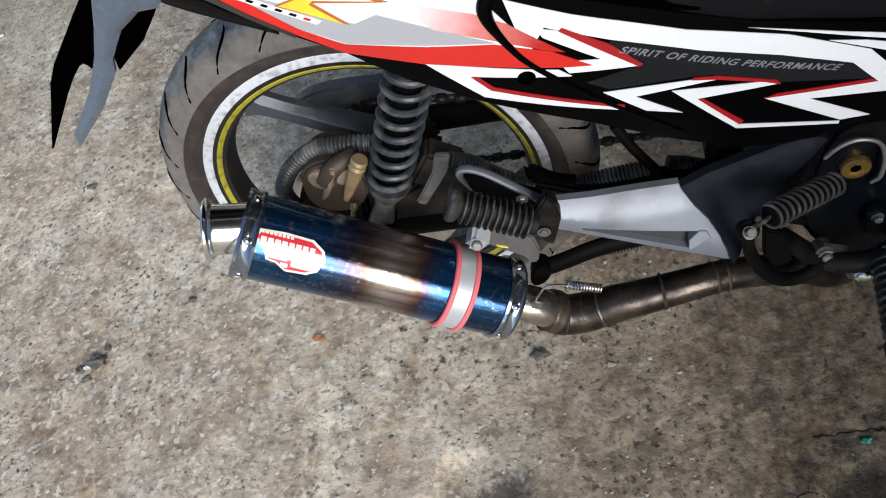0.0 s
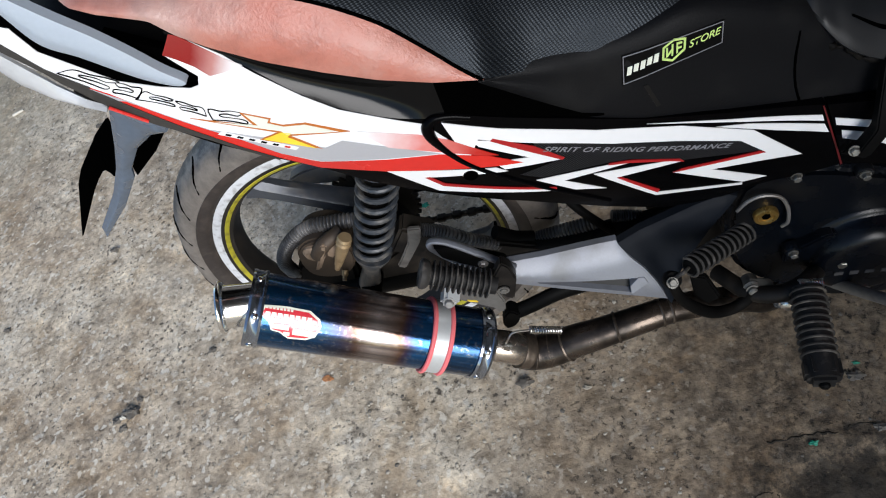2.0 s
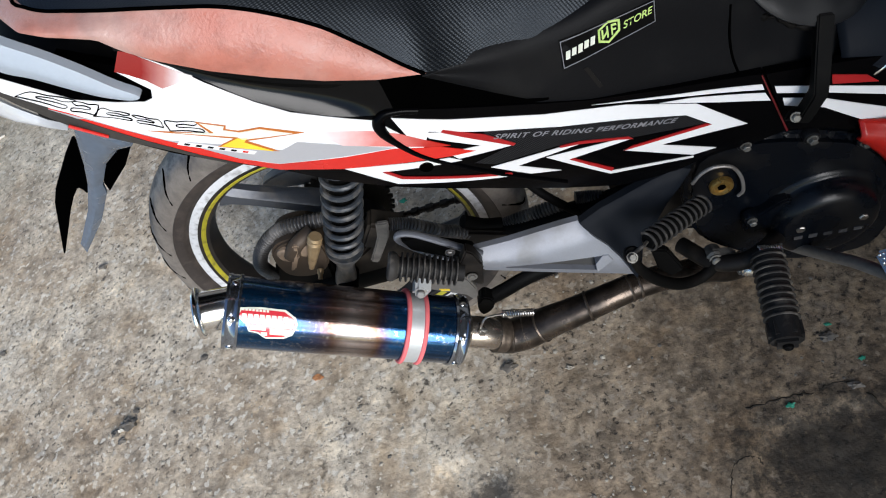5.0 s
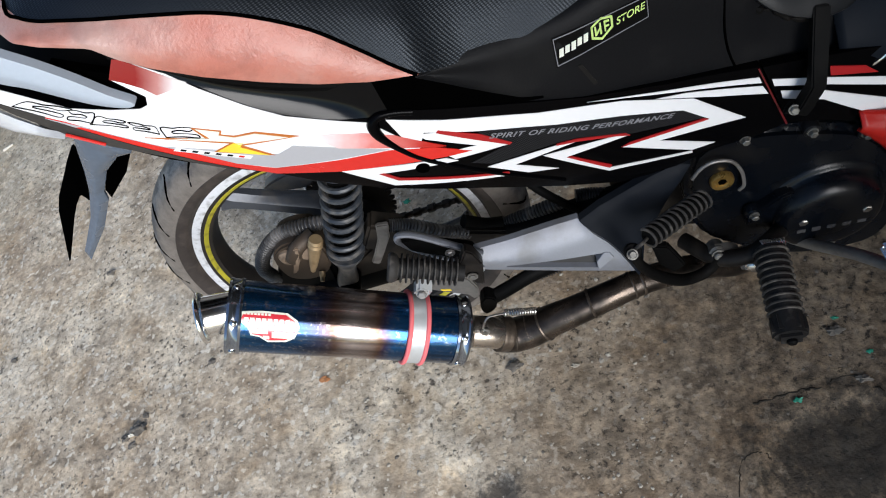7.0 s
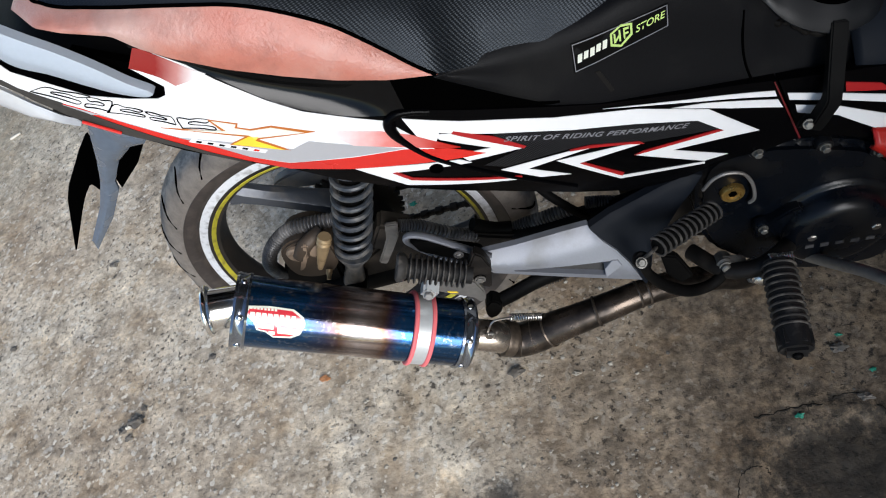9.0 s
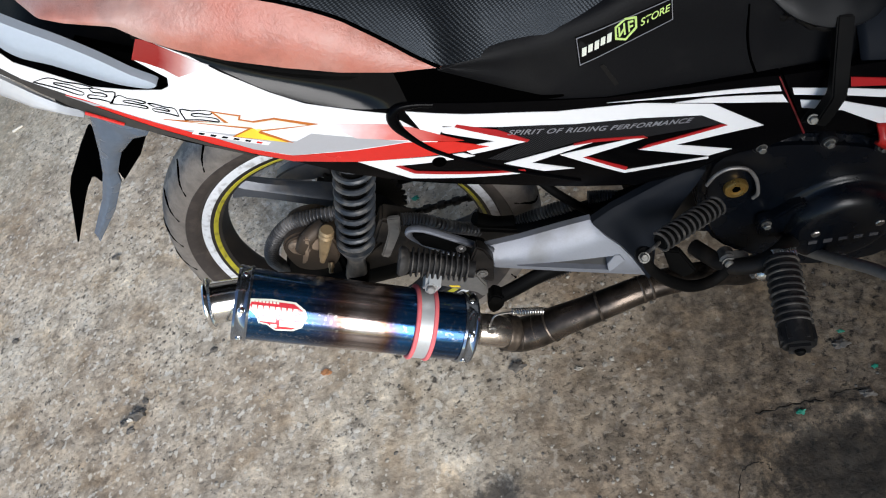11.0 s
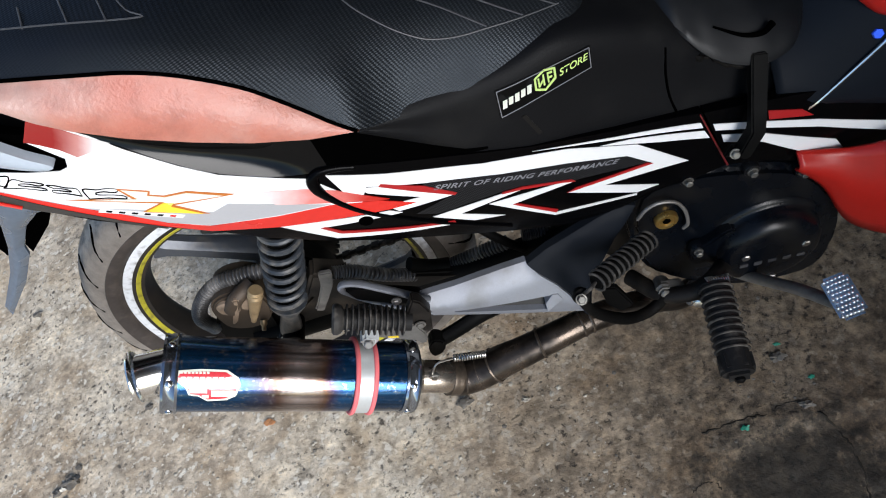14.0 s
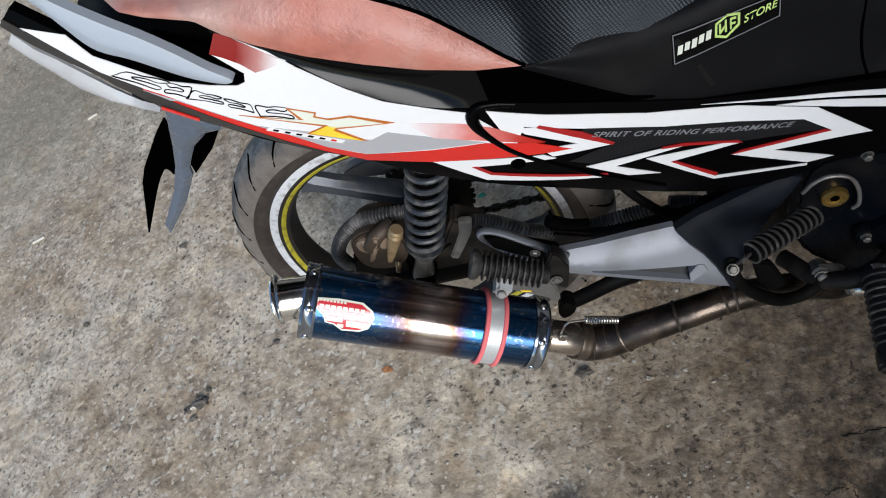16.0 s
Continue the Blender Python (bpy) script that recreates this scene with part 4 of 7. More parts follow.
for angle in (0, 140, 240):
    turn = Matrix.Rotation(radians(angle), 3, "Y")
    foot, tip = Vector((0.052, 0, 0.0590)), Vector((-0.1115, 0, 0.1585))
    d = (tip - foot).normalized()
    q = Vector((-d.z, 0, d.x))
    bm = bmesh.new()
    rows = []
    for s, hw, hd in ((0.0, 0.024, 0.020), (0.04, 0.0185, 0.018), (0.10, 0.0150, 0.015), (0.15, 0.0145, 0.013), (0.178, 0.0165, 0.013), (0.194, 0.026, 0.013)):
        c = foot + d * s
        rows.append([bm.verts.new(AXLE + turn @ (c + q * hw * u + Vector((0, hd * v - 0.004, 0)))) for u, v in ((-1, -0.35), (-0.5, -1), (0.5, -1), (1, -0.35), (1, 0.35), (0.5, 1), (-0.5, 1), (-1, 0.35))])
    for r0, r1 in zip(rows, rows[1:]):
        for i in range(8):
            bm.faces.new((r0[i], r0[(i + 1) % 8], r1[(i + 1) % 8], r1[i]))
    bmesh.ops.recalc_face_normals(bm, faces=bm.faces)
    part("spoke", bm, M_SPOKE, wheel, "slate grey cast spoke")
# slanting grooves of the tread
for sgn in (-1, 1):
    pts = []
    for i in range(6):
        t = i / 5
        yy = sgn * (0.012 + 0.0292 * t)
        rr = along(abs(yy), [(0, 0.283), (0.010, 0.2815), (0.022, 0.277), (0.033, 0.269), (0.0395, 0.259), (0.042, 0.25)]) + 0.0002
        a = sgn * 0.05 + 0.16 * t * t - 0.04 * t
        pts.append(Vector((rr * math.cos(a), yy, rr * math.sin(a))))
    first = None
    for k in range(26):
        if first is None:
            ob = first = part("tread_groove", tube(pts, lambda s: 0.0009 + 0.0009 * math.sin(math.pi * s), 6), M_FLAP_DARK, wheel)
        else:
            ob = new("tread_groove", first.data)
            ob.parent = wheel
        ob.matrix_basis = Matrix.Translation(AXLE) @ Matrix.Rotation(-2 * math.pi * k / 26, 4, "Y")

# sprocket and chain on the far side
bm = bmesh.new()
ring = []
for k in range(35 * 4):
    a = 2 * math.pi * k / 140
    r = 0.0775 if k % 4 in (1, 2) else 0.070
    ring.append((r * math.cos(a), 0.285 + r * math.sin(a)))
sprocket = part("sprocket", prism(ring, 0.083, 0.088, 0), M_CHAIN, wheel, "oily toothed sprocket", False)


def chain_run(z0, z1, name):
    bm = bmesh.new()
    a, b = Vector((0.0, 0.0855, z0)), Vector((0.50, 0.0855, z1))
    n = 40
    for k in range(n):
        c = a.lerp(b, (k + 0.5) / n)
        w = 0.009 if k % 2 else 0.0055
        box(c, (0.0165, w * 1.6, 0.0105), (0, -math.degrees(math.atan2(z1 - z0, 0.5)), 0), 0.003, 1, bm)
    return part(name, bm, M_CHAIN, bike, "greasy drive chain")


chain_run(0.222, 0.232, "drive_chain")
chain_run(0.285 + 0.073, 0.30, "drive_chain")
part("chain_guard", prism(rounded([(-0.100, 0.364), (-0.074, 0.381), (-0.02, 0.385), (0.06, 0.378), (0.20, 0.368), (0.20, 0.352), (0.05, 0.360), (-0.03, 0.345)], 4), 0.092, 0.112, 0.004), M_SPOKE, bike, "grey plastic chain guard")

# swing arm, both sides
for y, nm in ((-0.060, "swing_arm"), (0.115, "swing_arm")):
    part(nm, tube(smooth_path([(-0.045, y, 0.285), (0.06, y, 0.288), (0.2, y * 0.98, 0.292), (0.33, y * 0.9, 0.297), (0.44, y * 0.8, 0.30)], 6), 0.021, 12, flat=0.7), M_DARK, bike, "dirty black swing arm")
part("axle", lathe((0, -0.092, 0.285), (0, 0.15, 0.285), [(0, 0), (0, 0.010), (0.012, 0.013), (0.012, 0.017), (0.02, 0.017), (0.02, 0.009), (0.242, 0.009), (0.242, 0)], 18), M_STEEL, bike, "rusty axle with nut")

part("gusset_plate", prism([(0.03, 0.27), (0.03, 0.33), (0.10, 0.375), (0.20, 0.34), (0.26, 0.31), (0.26, 0.27)], -0.068, -0.054, 0.004), M_ENGINE_DARK, bike, "grimy swing arm gusset plate")

# shock absorbers
for y in (-0.085, 0.145):
    lo, hi = Vector((0.020, y, 0.315)), Vector((0.125, y + 0.004, 0.545))
    d = (hi - lo).normalized()
    sh = part("shock_absorber", lathe(lo - d * 0.0, hi, [(0, 0), (0, 0.012), (0.010, 0.0155), (0.024, 0.0145), (0.040, 0.0125), (0.050, 0.0125), (0.060, 0.0150), (0.072, 0.0215), (0.080, 0.0250), (0.084, 0.0255), (0.084, 0.013), (0.22, 0.011), (0.25, 0.02), (0.25, 0)], 24), M_SPRING, bike, "grey shock absorber with dusty lower eye")
    part("spring", coil(lo + d * 0.083, lo + d * 0.247, 0.0222, 0.0038, 8.8), M_SPRING, sh, "thick grey coil spring")
    part("damper_sleeve", lathe(lo + d * 0.08, hi, [(0, 0), (0, 0.0148), (0.17, 0.0148), (0.17, 0)], 20), M_DARK, sh)
    part("eye_bush", lathe(lo + Vector((0.006, -0.019, 0.006)), lo + Vector((0.006, 0.02, 0.006)), [(0, 0), (0, 0.012), (0.004, 0.0148), (0.034, 0.0148), (0.038, 0.012), (0.038, 0)], 20), M_DARK, sh)

# rear brake caliper with its hose
caliper = part("brake_caliper", prism(rounded([(-0.046, 0.372), (-0.040, 0.415), (-0.018, 0.434), (0.012, 0.432), (0.030, 0.412), (0.026, 0.378), (0.004, 0.352), (-0.026, 0.352)], 4), -0.085, -0.035, 0.007), M_RUST, bike, "rusty brown brake caliper")
part("slide_pin", lathe((0.043, -0.100, 0.448), (0.006, -0.103, 0.389), [(0, 0), (0, 0.0080), (0.004, 0.0096), (0.008, 0.0080), (0.012, 0.0098), (0.016, 0.0082), (0.020, 0.0086), (0.044, 0.0064), (0.056, 0.0052), (0.060, 0.0040), (0.066, 0.0036), (0.067, 0)], 22), M_BRASS, caliper, "tarnished brass slide pin boss")
part("yoke", prism([(0.005, 0.439), (0.013, 0.437), (0.009, 0.426), (-0.015, 0.392), (-0.024, 0.389), (-0.002, 0.424)], -0.100, -0.080, 0.0022), M_TAN_METAL, caliper, "tan oxidised caliper yoke")
part("pin_arm", prism([(0.006, 0.430), (0.030, 0.432), (0.022, 0.412), (0.006, 0.399), (-0.002, 0.410)], -0.094, -0.080, 0.004), M_TAN_METAL, caliper)
part("piston_boss", lathe((-0.016, -0.080, 0.412), (-0.018, -0.1, 0.410), [(0, 0.015), (0.008, 0.015), (0.012, 0.011), (0.012, 0.006), (0.008, 0.005), (0.008, 0)], 24), M_TAN_METAL, caliper)
part("bridge", tube(smooth_path([(0.028, -0.075, 0.432), (0.006, -0.09, 0.43), (-0.012, -0.09, 0.412)], 6), 0.010, 12), M_RUST, caliper)
part("bleed_nipple", lathe((0.004, -0.085, 0.362), (0.0, -0.105, 0.352), [(0, 0.0045), (0.006, 0.0045), (0.008, 0.003), (0.014, 0.003), (0.014, 0)], 12), M_BRASS, caliper)
part("caliper_housing", prism(rounded([(-0.058, 0.372), (-0.024, 0.386), (0.004, 0.362), (0.0, 0.31), (-0.03, 0.262), (-0.075, 0.262), (-0.088, 0.30), (-0.080, 0.34)], 3), -0.062, -0.036, 0.006), M_DARK, caliper, "black grimy caliper housing")
part("caliper_bracket", prism(rounded([(-0.03, 0.30), (-0.05, 0.36), (0.0, 0.415), (0.045, 0.41), (0.075, 0.36), (0.06, 0.27), (0.0, 0.26)], 3), -0.045, -0.035, 0.002), M_RUST, bike, "grimy caliper bracket")
part("brake_disc", lathe((0, -0.030, 0.285), (0, 0, 0.285), [(0, 0.055), (0, 0.108), (0.004, 0.108), (0.004, 0.055)], 64, closed=True), M_STEEL, wheel, "dull steel brake disc")
part("caliper_hose", ribbed([(-0.086, -0.055, 0.335), (-0.082, -0.062, 0.376), (-0.056, -0.064, 0.412), (-0.018, -0.064, 0.436), (0.022, -0.063, 0.436), (0.070, -0.060, 0.425)], 0.0072, 0.0104, 46), M_HOSE, bike, "dusty black corrugated hose cover")
part("brake_hose", ribbed([(0.128, -0.085, 0.415), (0.150, -0.080, 0.398), (0.178, -0.070, 0.357), (0.205, -0.060, 0.325)], 0.0064, 0.0092, 24), M_HOSE, bike, "dusty corrugated brake hose cover")
part("brake_hose", ribbed([(0.244, -0.050, 0.305), (0.268, -0.050, 0.311), (0.300, -0.05, 0.316), (0.334, -0.05, 0.321)], 0.0074, 0.0102, 22), M_HOSE, bike, "dusty corrugated brake hose cover")
part("breather_tube", tube(smooth_path([(0.300, -0.055, 0.40), (0.316, -0.060, 0.369), (0.335, -0.062, 0.338), (0.352, -0.060, 0.310), (0.368, -0.05, 0.28)], 6), 0.0058, 12), M_DARK, bike, "plain black breather tube")
part("brake_hose", ribbed([(0.354, -0.047, 0.322), (0.375, -0.047, 0.316), (0.405, -0.047, 0.302)], 0.0064, 0.0092, 15), M_HOSE, bike, "dusty corrugated brake hose cover")
part("hose_sleeve", tube(smooth_path([(0.205, -0.055, 0.345), (0.228, -0.052, 0.322), (0.25, -0.05, 0.312)], 6), 0.0095, 12), M_DARK, bike)
part("hose_clip", prism([(0.118, 0.434), (0.134, 0.431), (0.125, 0.406), (0.104, 0.377), (0.088, 0.356), (0.079, 0.363), (0.093, 0.383), (0.109, 0.408)], -0.096, -0.089, 0.0018), M_DUST_STEEL, bike, "bent metal hose clip")
part("hose_block", box((0.112, -0.078, 0.40), (0.045, 0.03, 0.05), (0, 35, 0), 0.004), M_ENGINE_DARK, bike, "grimy brown brake line block")

# exhaust
CAN_L, CAN_R, CAN_RAD = Vector((-0.079, -0.172, 0.440)), Vector((0.165, -0.172, 0.268)), 0.0445
can_dir = (CAN_R - CAN_L).normalized()
CAN_LEN = (CAN_R - CAN_L).length


def can_point(s, ang, r=CAN_RAD):
    """A point on the canister: metres along it, and degrees round it from its side towards its top."""
    u = Vector((0, -1, 0))
    v = u.cross(can_dir).normalized()
    if v.z < 0:
        v = -v
    return CAN_L + can_dir * s + r * (math.cos(radians(ang)) * u + math.sin(radians(ang)) * v)


def can_local(name, bm, material, parent, label=""):
    """A mesh about the z axis, turned onto the canister's axis."""
    ob = part(name, bm, material, parent, label)
    ob.matrix_basis = Matrix.Translation(CAN_L) @ can_dir.to_track_quat("Z", "Y").to_matrix().to_4x4()
    return ob


muffler = new("exhaust_muffler")
muffler.parent = bike
muffler["label"] = "blue titanium exhaust muffler with heat-browned band"
Z0, ZL = Vector((0, 0, 0)), Vector((0, 0, 1))
can_local("canister", lathe(Z0, ZL, [(0.006, CAN_RAD), (0.008, CAN_RAD), (CAN_LEN - 0.008, CAN_RAD), (CAN_LEN - 0.006, CAN_RAD)], 72), burnt_blue(CAN_LEN), muffler, "burnt blue canister, brown in the middle")
for s0, s1, nm in ((-0.002, 0.016, "end_ring"), (CAN_LEN - 0.016, CAN_LEN + 0.002, "end_ring")):
    bm = lathe(Z0, ZL, [(s0, CAN_RAD - 0.001), (s0, CAN_RAD + 0.0022), (s0 + 0.003, CAN_RAD + 0.003), (s0 + 0.006, CAN_RAD + 0.0016), (s1 - 0.005, CAN_RAD + 0.0016), (s1 - 0.003, CAN_RAD + 0.003), (s1, CAN_RAD + 0.002), (s1, CAN_RAD - 0.001)], 72, closed=True)
    can_local(nm, bm, M_RING, muffler, "dark polished steel end ring with rivets")
    for k in range(6):
        a = 2 * math.pi * (k + 0.2) / 6
        d = Vector((math.cos(a), math.sin(a), 0))
        c = Vector((0, 0, (s0 + s1) / 2)) + d * (CAN_RAD + 0.001)
        can_local("rivet", lathe(c, c + d, [(0, 0.0042), (0.002, 0.004), (0.0034, 0.0025), (0.0038, 0)], 12), M_CHROME, muffler)
can_local("rear_cap", lathe(Z0, ZL, [(0.004, 0.0), (0.004, 0.026), (-0.001, 0.030), (-0.001, CAN_RAD - 0.0005), (0.006, CAN_RAD - 0.0005)], 64), M_CHROME, muffler)
can_local("front_cap", lathe(Z0, ZL, [(CAN_LEN + 0.012, 0.0), (CAN_LEN + 0.012, 0.024), (CAN_LEN + 0.001, 0.038), (CAN_LEN - 0.002, CAN_RAD - 0.0005)], 64), M_STEEL, muffler)
OUT_DIR = (can_dir + Vector((0, 0.17, 0.29))).normalized()
OUT_AT = CAN_L + Vector((0.004, 0, 0.007))


def out_local(name, bm, material, parent, label=""):
    ob = part(name, bm, material, parent, label)
    ob.matrix_basis = Matrix.Translation(OUT_AT) @ OUT_DIR.to_track_quat("Z", "Y").to_matrix().to_4x4()
    return ob


out_local("outlet", lathe(Z0, ZL, [(0.012, 0.0255), (-0.024, 0.0257), (-0.0265, 0.0265), (-0.0285, 0.0298), (-0.0305, 0.0316), (-0.0330, 0.0320), (-0.0350, 0.0306), (-0.0345, 0.0265), (-0.031, 0.0245), (-0.006, 0.0238)], 56), M_CHROME, muffler, "flanged chrome outlet")
out_local("outlet_core", lathe(Z0, ZL, [(-0.008, 0.0), (-0.008, 0.0246), (-0.004, 0.0246)], 40), M_FLAP_DARK, muffler)
# clamp with pink edging
CL = 0.232
can_local("clamp_band", lathe(Z0, ZL, [(CL - 0.0095, CAN_RAD + 0.0004), (CL - 0.0095, CAN_RAD + 0.0022), (CL + 0.0095, CAN_RAD + 0.0022), (CL + 0.0095, CAN_RAD + 0.0004)], 72, closed=True), M_CLAMP, muffler, "grey steel clamp band")
for s in (-0.0112, 0.0112):
    bm = bmesh.new()
    tube([Vector(((CAN_RAD + 0.002) * math.cos(a), (CAN_RAD + 0.002) * math.sin(a), CL + s)) for a in (2 * math.pi * k / 64 for k in range(65))], 0.0031, 8, bm, cap=False)
    can_local("edging", bm, M_PINK, muffler, "pink rubber edging")
part("clamp_lug", box((0.1517, -0.157, 0.3688), (0.020, 0.022, 0.026), (20, 33, 0), 0.004), M_CLAMP, muffler)
bolt("clamp_bolt", (0.1517, -0.168, 0.3728), muffler, 0.0052, 0.006, M_CASTING, (0.1, -1, 0.45))

# badge: red shield with white bars, bent round the canister
def can_patch(name, outline, material, proud, label=""):
    """(s, angle) outline laid on the canister."""
    bm = cut_sheet([(s, a / 1000) for s, a in outline], 0.006)
    for v in bm.verts:
        v.co = can_point(v.co.x, v.co.z * 1000, CAN_RAD + proud)
    bmesh.ops.recalc_face_normals(bm, faces=bm.faces)
    bmesh.ops.solidify(bm, geom=list(bm.faces), thickness=0.0003)
    return part(name, bm, material, muffler, label)


can_patch("badge", [(0.0113, 54.9), (0.0154, 67.2), (0.0407, 69.8), (0.0689, 68.7), (0.0815, 58.0), (0.0846, 47.9), (0.08, 29.6), (0.0698, 21.7), (0.0487, 19.6), (0.0383, 28.7), (0.0282, 30.6), (0.0246, 41.7)], M_OFFWHITE, 0.0004, "red and white badge foil")
can_patch("badge_face", [(0.0143, 53.5), (0.0181, 64.1), (0.0414, 66.3), (0.0673, 65.4), (0.0789, 56.2), (0.0818, 47.5), (0.0775, 31.7), (0.0682, 24.9), (0.0488, 23.1), (0.0392, 31.0), (0.0299, 32.6), (0.0266, 42.1)], M_BADGE_RED, 0.0008)
# bars in the badge's own coordinates: left, top, right, bottom
badge_rows = [(0.09 + 0.056 * k, 0.06, 0.13 + 0.056 * k, 0.13) for k in range(8)] + [(0.10 + 0.094 * k, 0.22, 0.17 + 0.094 * k, 0.34) for k in range(8)]
badge_rows += [(0.24, 0.45, 0.52, 0.50), (0.22, 0.56, 0.48, 0.72), (0.56, 0.44, 0.92, 0.56), (0.54, 0.63, 0.90, 0.84), (0.40, 0.78, 0.50, 0.90)]
for u0, v0, u1, v1 in badge_rows:
    can_patch("badge_bar", [(0.011 + 0.073 * u + 0.003 * v, 69 - 48 * v) for u, v in ((u0, v0), (u1, v0), (u1, v1), (u0, v1))], M_OFFWHITE, 0.0012)

# link pipe
def pipe(name, pts, r, material, label="", n=8):
    return part(name, tube(smooth_path(pts, n), r, 24), material, muffler, label)


J = CAN_R + can_dir * 0.012
pipe("pipe_socket", [J, J + can_dir * 0.026, Vector((0.214, -0.168, 0.222))], lambda s: 0.0215, M_SOCKET, "bright steel socket", 6)
part("socket_ring", lathe(Vector((0.205, -0.169, 0.232)), Vector((0.222, -0.167, 0.217)), [(0, 0.021), (0, 0.0245), (0.004, 0.0255), (0.008, 0.0245), (0.011, 0.0255), (0.015, 0.0245), (0.015, 0.021)], 36, closed=True), M_BEAD, muffler)
pipe("link_pipe", [(0.203, -0.168, 0.228), (0.2217, -0.166, 0.2120), (0.247, -0.164, 0.2110), (0.2785, -0.161, 0.2180), (0.3067, -0.158, 0.2220), (0.3466, -0.152, 0.2260), (0.4017, -0.140, 0.2253), (0.4461, -0.130, 0.2133), (0.4985, -0.118, 0.1883), (0.5374, -0.105, 0.1568), (0.60, -0.06, 0.12)], lambda s: 0.0240 - 0.0060 * max(0, min(1, (s - 0.18) / 0.42)), M_PIPE, "dark heat-stained link pipe", 10)
for c, d, r in (((0.222, -0.166, 0.2118), (0.85, 0.05, -0.35), 0.0240), ((0.246, -0.164, 0.2110), (1, 0, 0.12), 0.0236), ((0.268, -0.162, 0.2150), (0.93, 0, 0.33), 0.0240), ((0.335, -0.154, 0.2255), (0.99, 0.1, 0.06), 0.0212), ((0.392, -0.142, 0.2256), (0.97, 0.2, -0.06), 0.0192), ((0.404, -0.1395, 0.2248), (0.97, 0.2, -0.09), 0.0189)):
    d = Vector(d).normalized()
    part("weld_bead", lathe(Vector(c) - d * 0.0018, Vector(c) + d, [(0, r - 0.002), (0, r - 0.0005), (0.0018, r + 0.0004), (0.0036, r - 0.0005), (0.0036, r - 0.002)], 32, closed=True), M_BEAD, muffler)
part("retaining_spring", coil((0.232, -0.178, 0.296), (0.269, -0.172, 0.272), 0.0042, 0.0011, 13, 6, 12), M_STEEL, muffler, "small steel retaining spring")
part("spring_hook", tube(smooth_path([(0.196, -0.183, 0.272), (0.204, -0.186, 0.294), (0.214, -0.183, 0.304), (0.234, -0.178, 0.295)], 5), 0.0014, 8), M_STEEL, muffler)
part("hook_tab", box((0.197, -0.184, 0.27), (0.012, 0.006, 0.018), (0, 30, 0), 0.002), M_STEEL, muffler)

# passenger foot bracket

def lean(x, z):
    """The leaning plane of the foot bracket and the side plate."""
    return -0.3345 + 0.125 * x + 0.44 * z


def crowned(outline, y0, bulge, thick, flat_sides=(), wide=0.03, step=0.006, hole=()):
    """A plate with this (x, z) outline, crowned inward from its free sides; flat_sides are left square, a convex hole is cut out."""
    bm = cut_sheet(outline, step)
    if hole:
        mid = Vector((sum(p[0] for p in hole), sum(p[1] for p in hole))) / len(hole)
        cuts = []
        for i in range(len(hole)):
            p, q = Vector(hole[i - 1]), Vector(hole[i])
            n = Vector((q.y - p.y, p.x - q.x)).normalized()
            cuts.append((p, n if n.dot(mid - p) < 0 else -n))
        for p, n in cuts:
            bmesh.ops.bisect_plane(bm, geom=list(bm.verts) + list(bm.edges) + list(bm.faces), plane_co=(p.x, 0, p.y), plane_no=(n.x, 0, n.y), dist=1e-5)
        inside = [f for f in bm.faces if all((Vector((f.calc_center_median().x, f.calc_center_median().z)) - p).dot(n) < 0 for p, n in cuts)]
        bmesh.ops.delete(bm, geom=inside, context="FACES")
    sides = [(Vector(outline[i]), Vector(outline[(i + 1) % len(outline)])) for i in range(len(outline)) if i not in flat_sides]
    for v in bm.verts:
        p, d = Vector((v.co.x, v.co.z)), 1.0
        for a, b in sides:
            t = max(0.0, min(1.0, (p - a).dot(b - a) / (b - a).length_squared))
            d = min(d, (p - a.lerp(b, t)).length)
        u = 1 - min(1.0, d / wide)
        v.co.y = (y0(v.co.x, v.co.z) if callable(y0) else y0) - bulge * (1 - u * u)
    bmesh.ops.recalc_face_normals(bm, faces=bm.faces)
    if sum(f.normal.y * f.calc_area() for f in bm.faces) > 0:
        bmesh.ops.reverse_faces(bm, faces=bm.faces)
    r = bmesh.ops.extrude_edge_only(bm, edges=[e for e in bm.edges if e.is_boundary])
    for v in [q for q in r["geom"] if isinstance(q, bmesh.types.BMVert)]:
        v.co.y += thick
    return bm


BRACKET = [(0.2257, 0.3842), (0.2412, 0.3826), (0.2693, 0.3796), (0.2976, 0.3781), (0.3256, 0.3765), (0.3552, 0.3742), (0.3684, 0.3552), (0.3813, 0.3386), (0.3916, 0.3196), (0.3983, 0.3019), (0.4032, 0.2822), (0.3596, 0.300), (0.3206, 0.316), (0.2754, 0.3352), (0.2304, 0.3545), (0.2322, 0.365)]
SLOT = [(0.2564, 0.3537), (0.3725, 0.328), (0.3607, 0.3091), (0.2576, 0.3508)]
bracket = part("foot_bracket", crowned(BRACKET, lambda x, z: lean(x, z) + 0.004, 0.009, 0.008, (5, 6, 7, 8, 9, 14, 15), 0.026, 0.004, SLOT), M_BRACKET, bike, "silver cast passenger foot bracket")


def leaning(outline, y0, y1, bevel=0.001):
    """A plate laid along the leaning plane, from y0 to y1 off it."""
    bm = prism(outline, y0, y1, bevel, 1)
    for v in bm.verts:
        v.co.y += lean(v.co.x, v.co.z)
    return bm


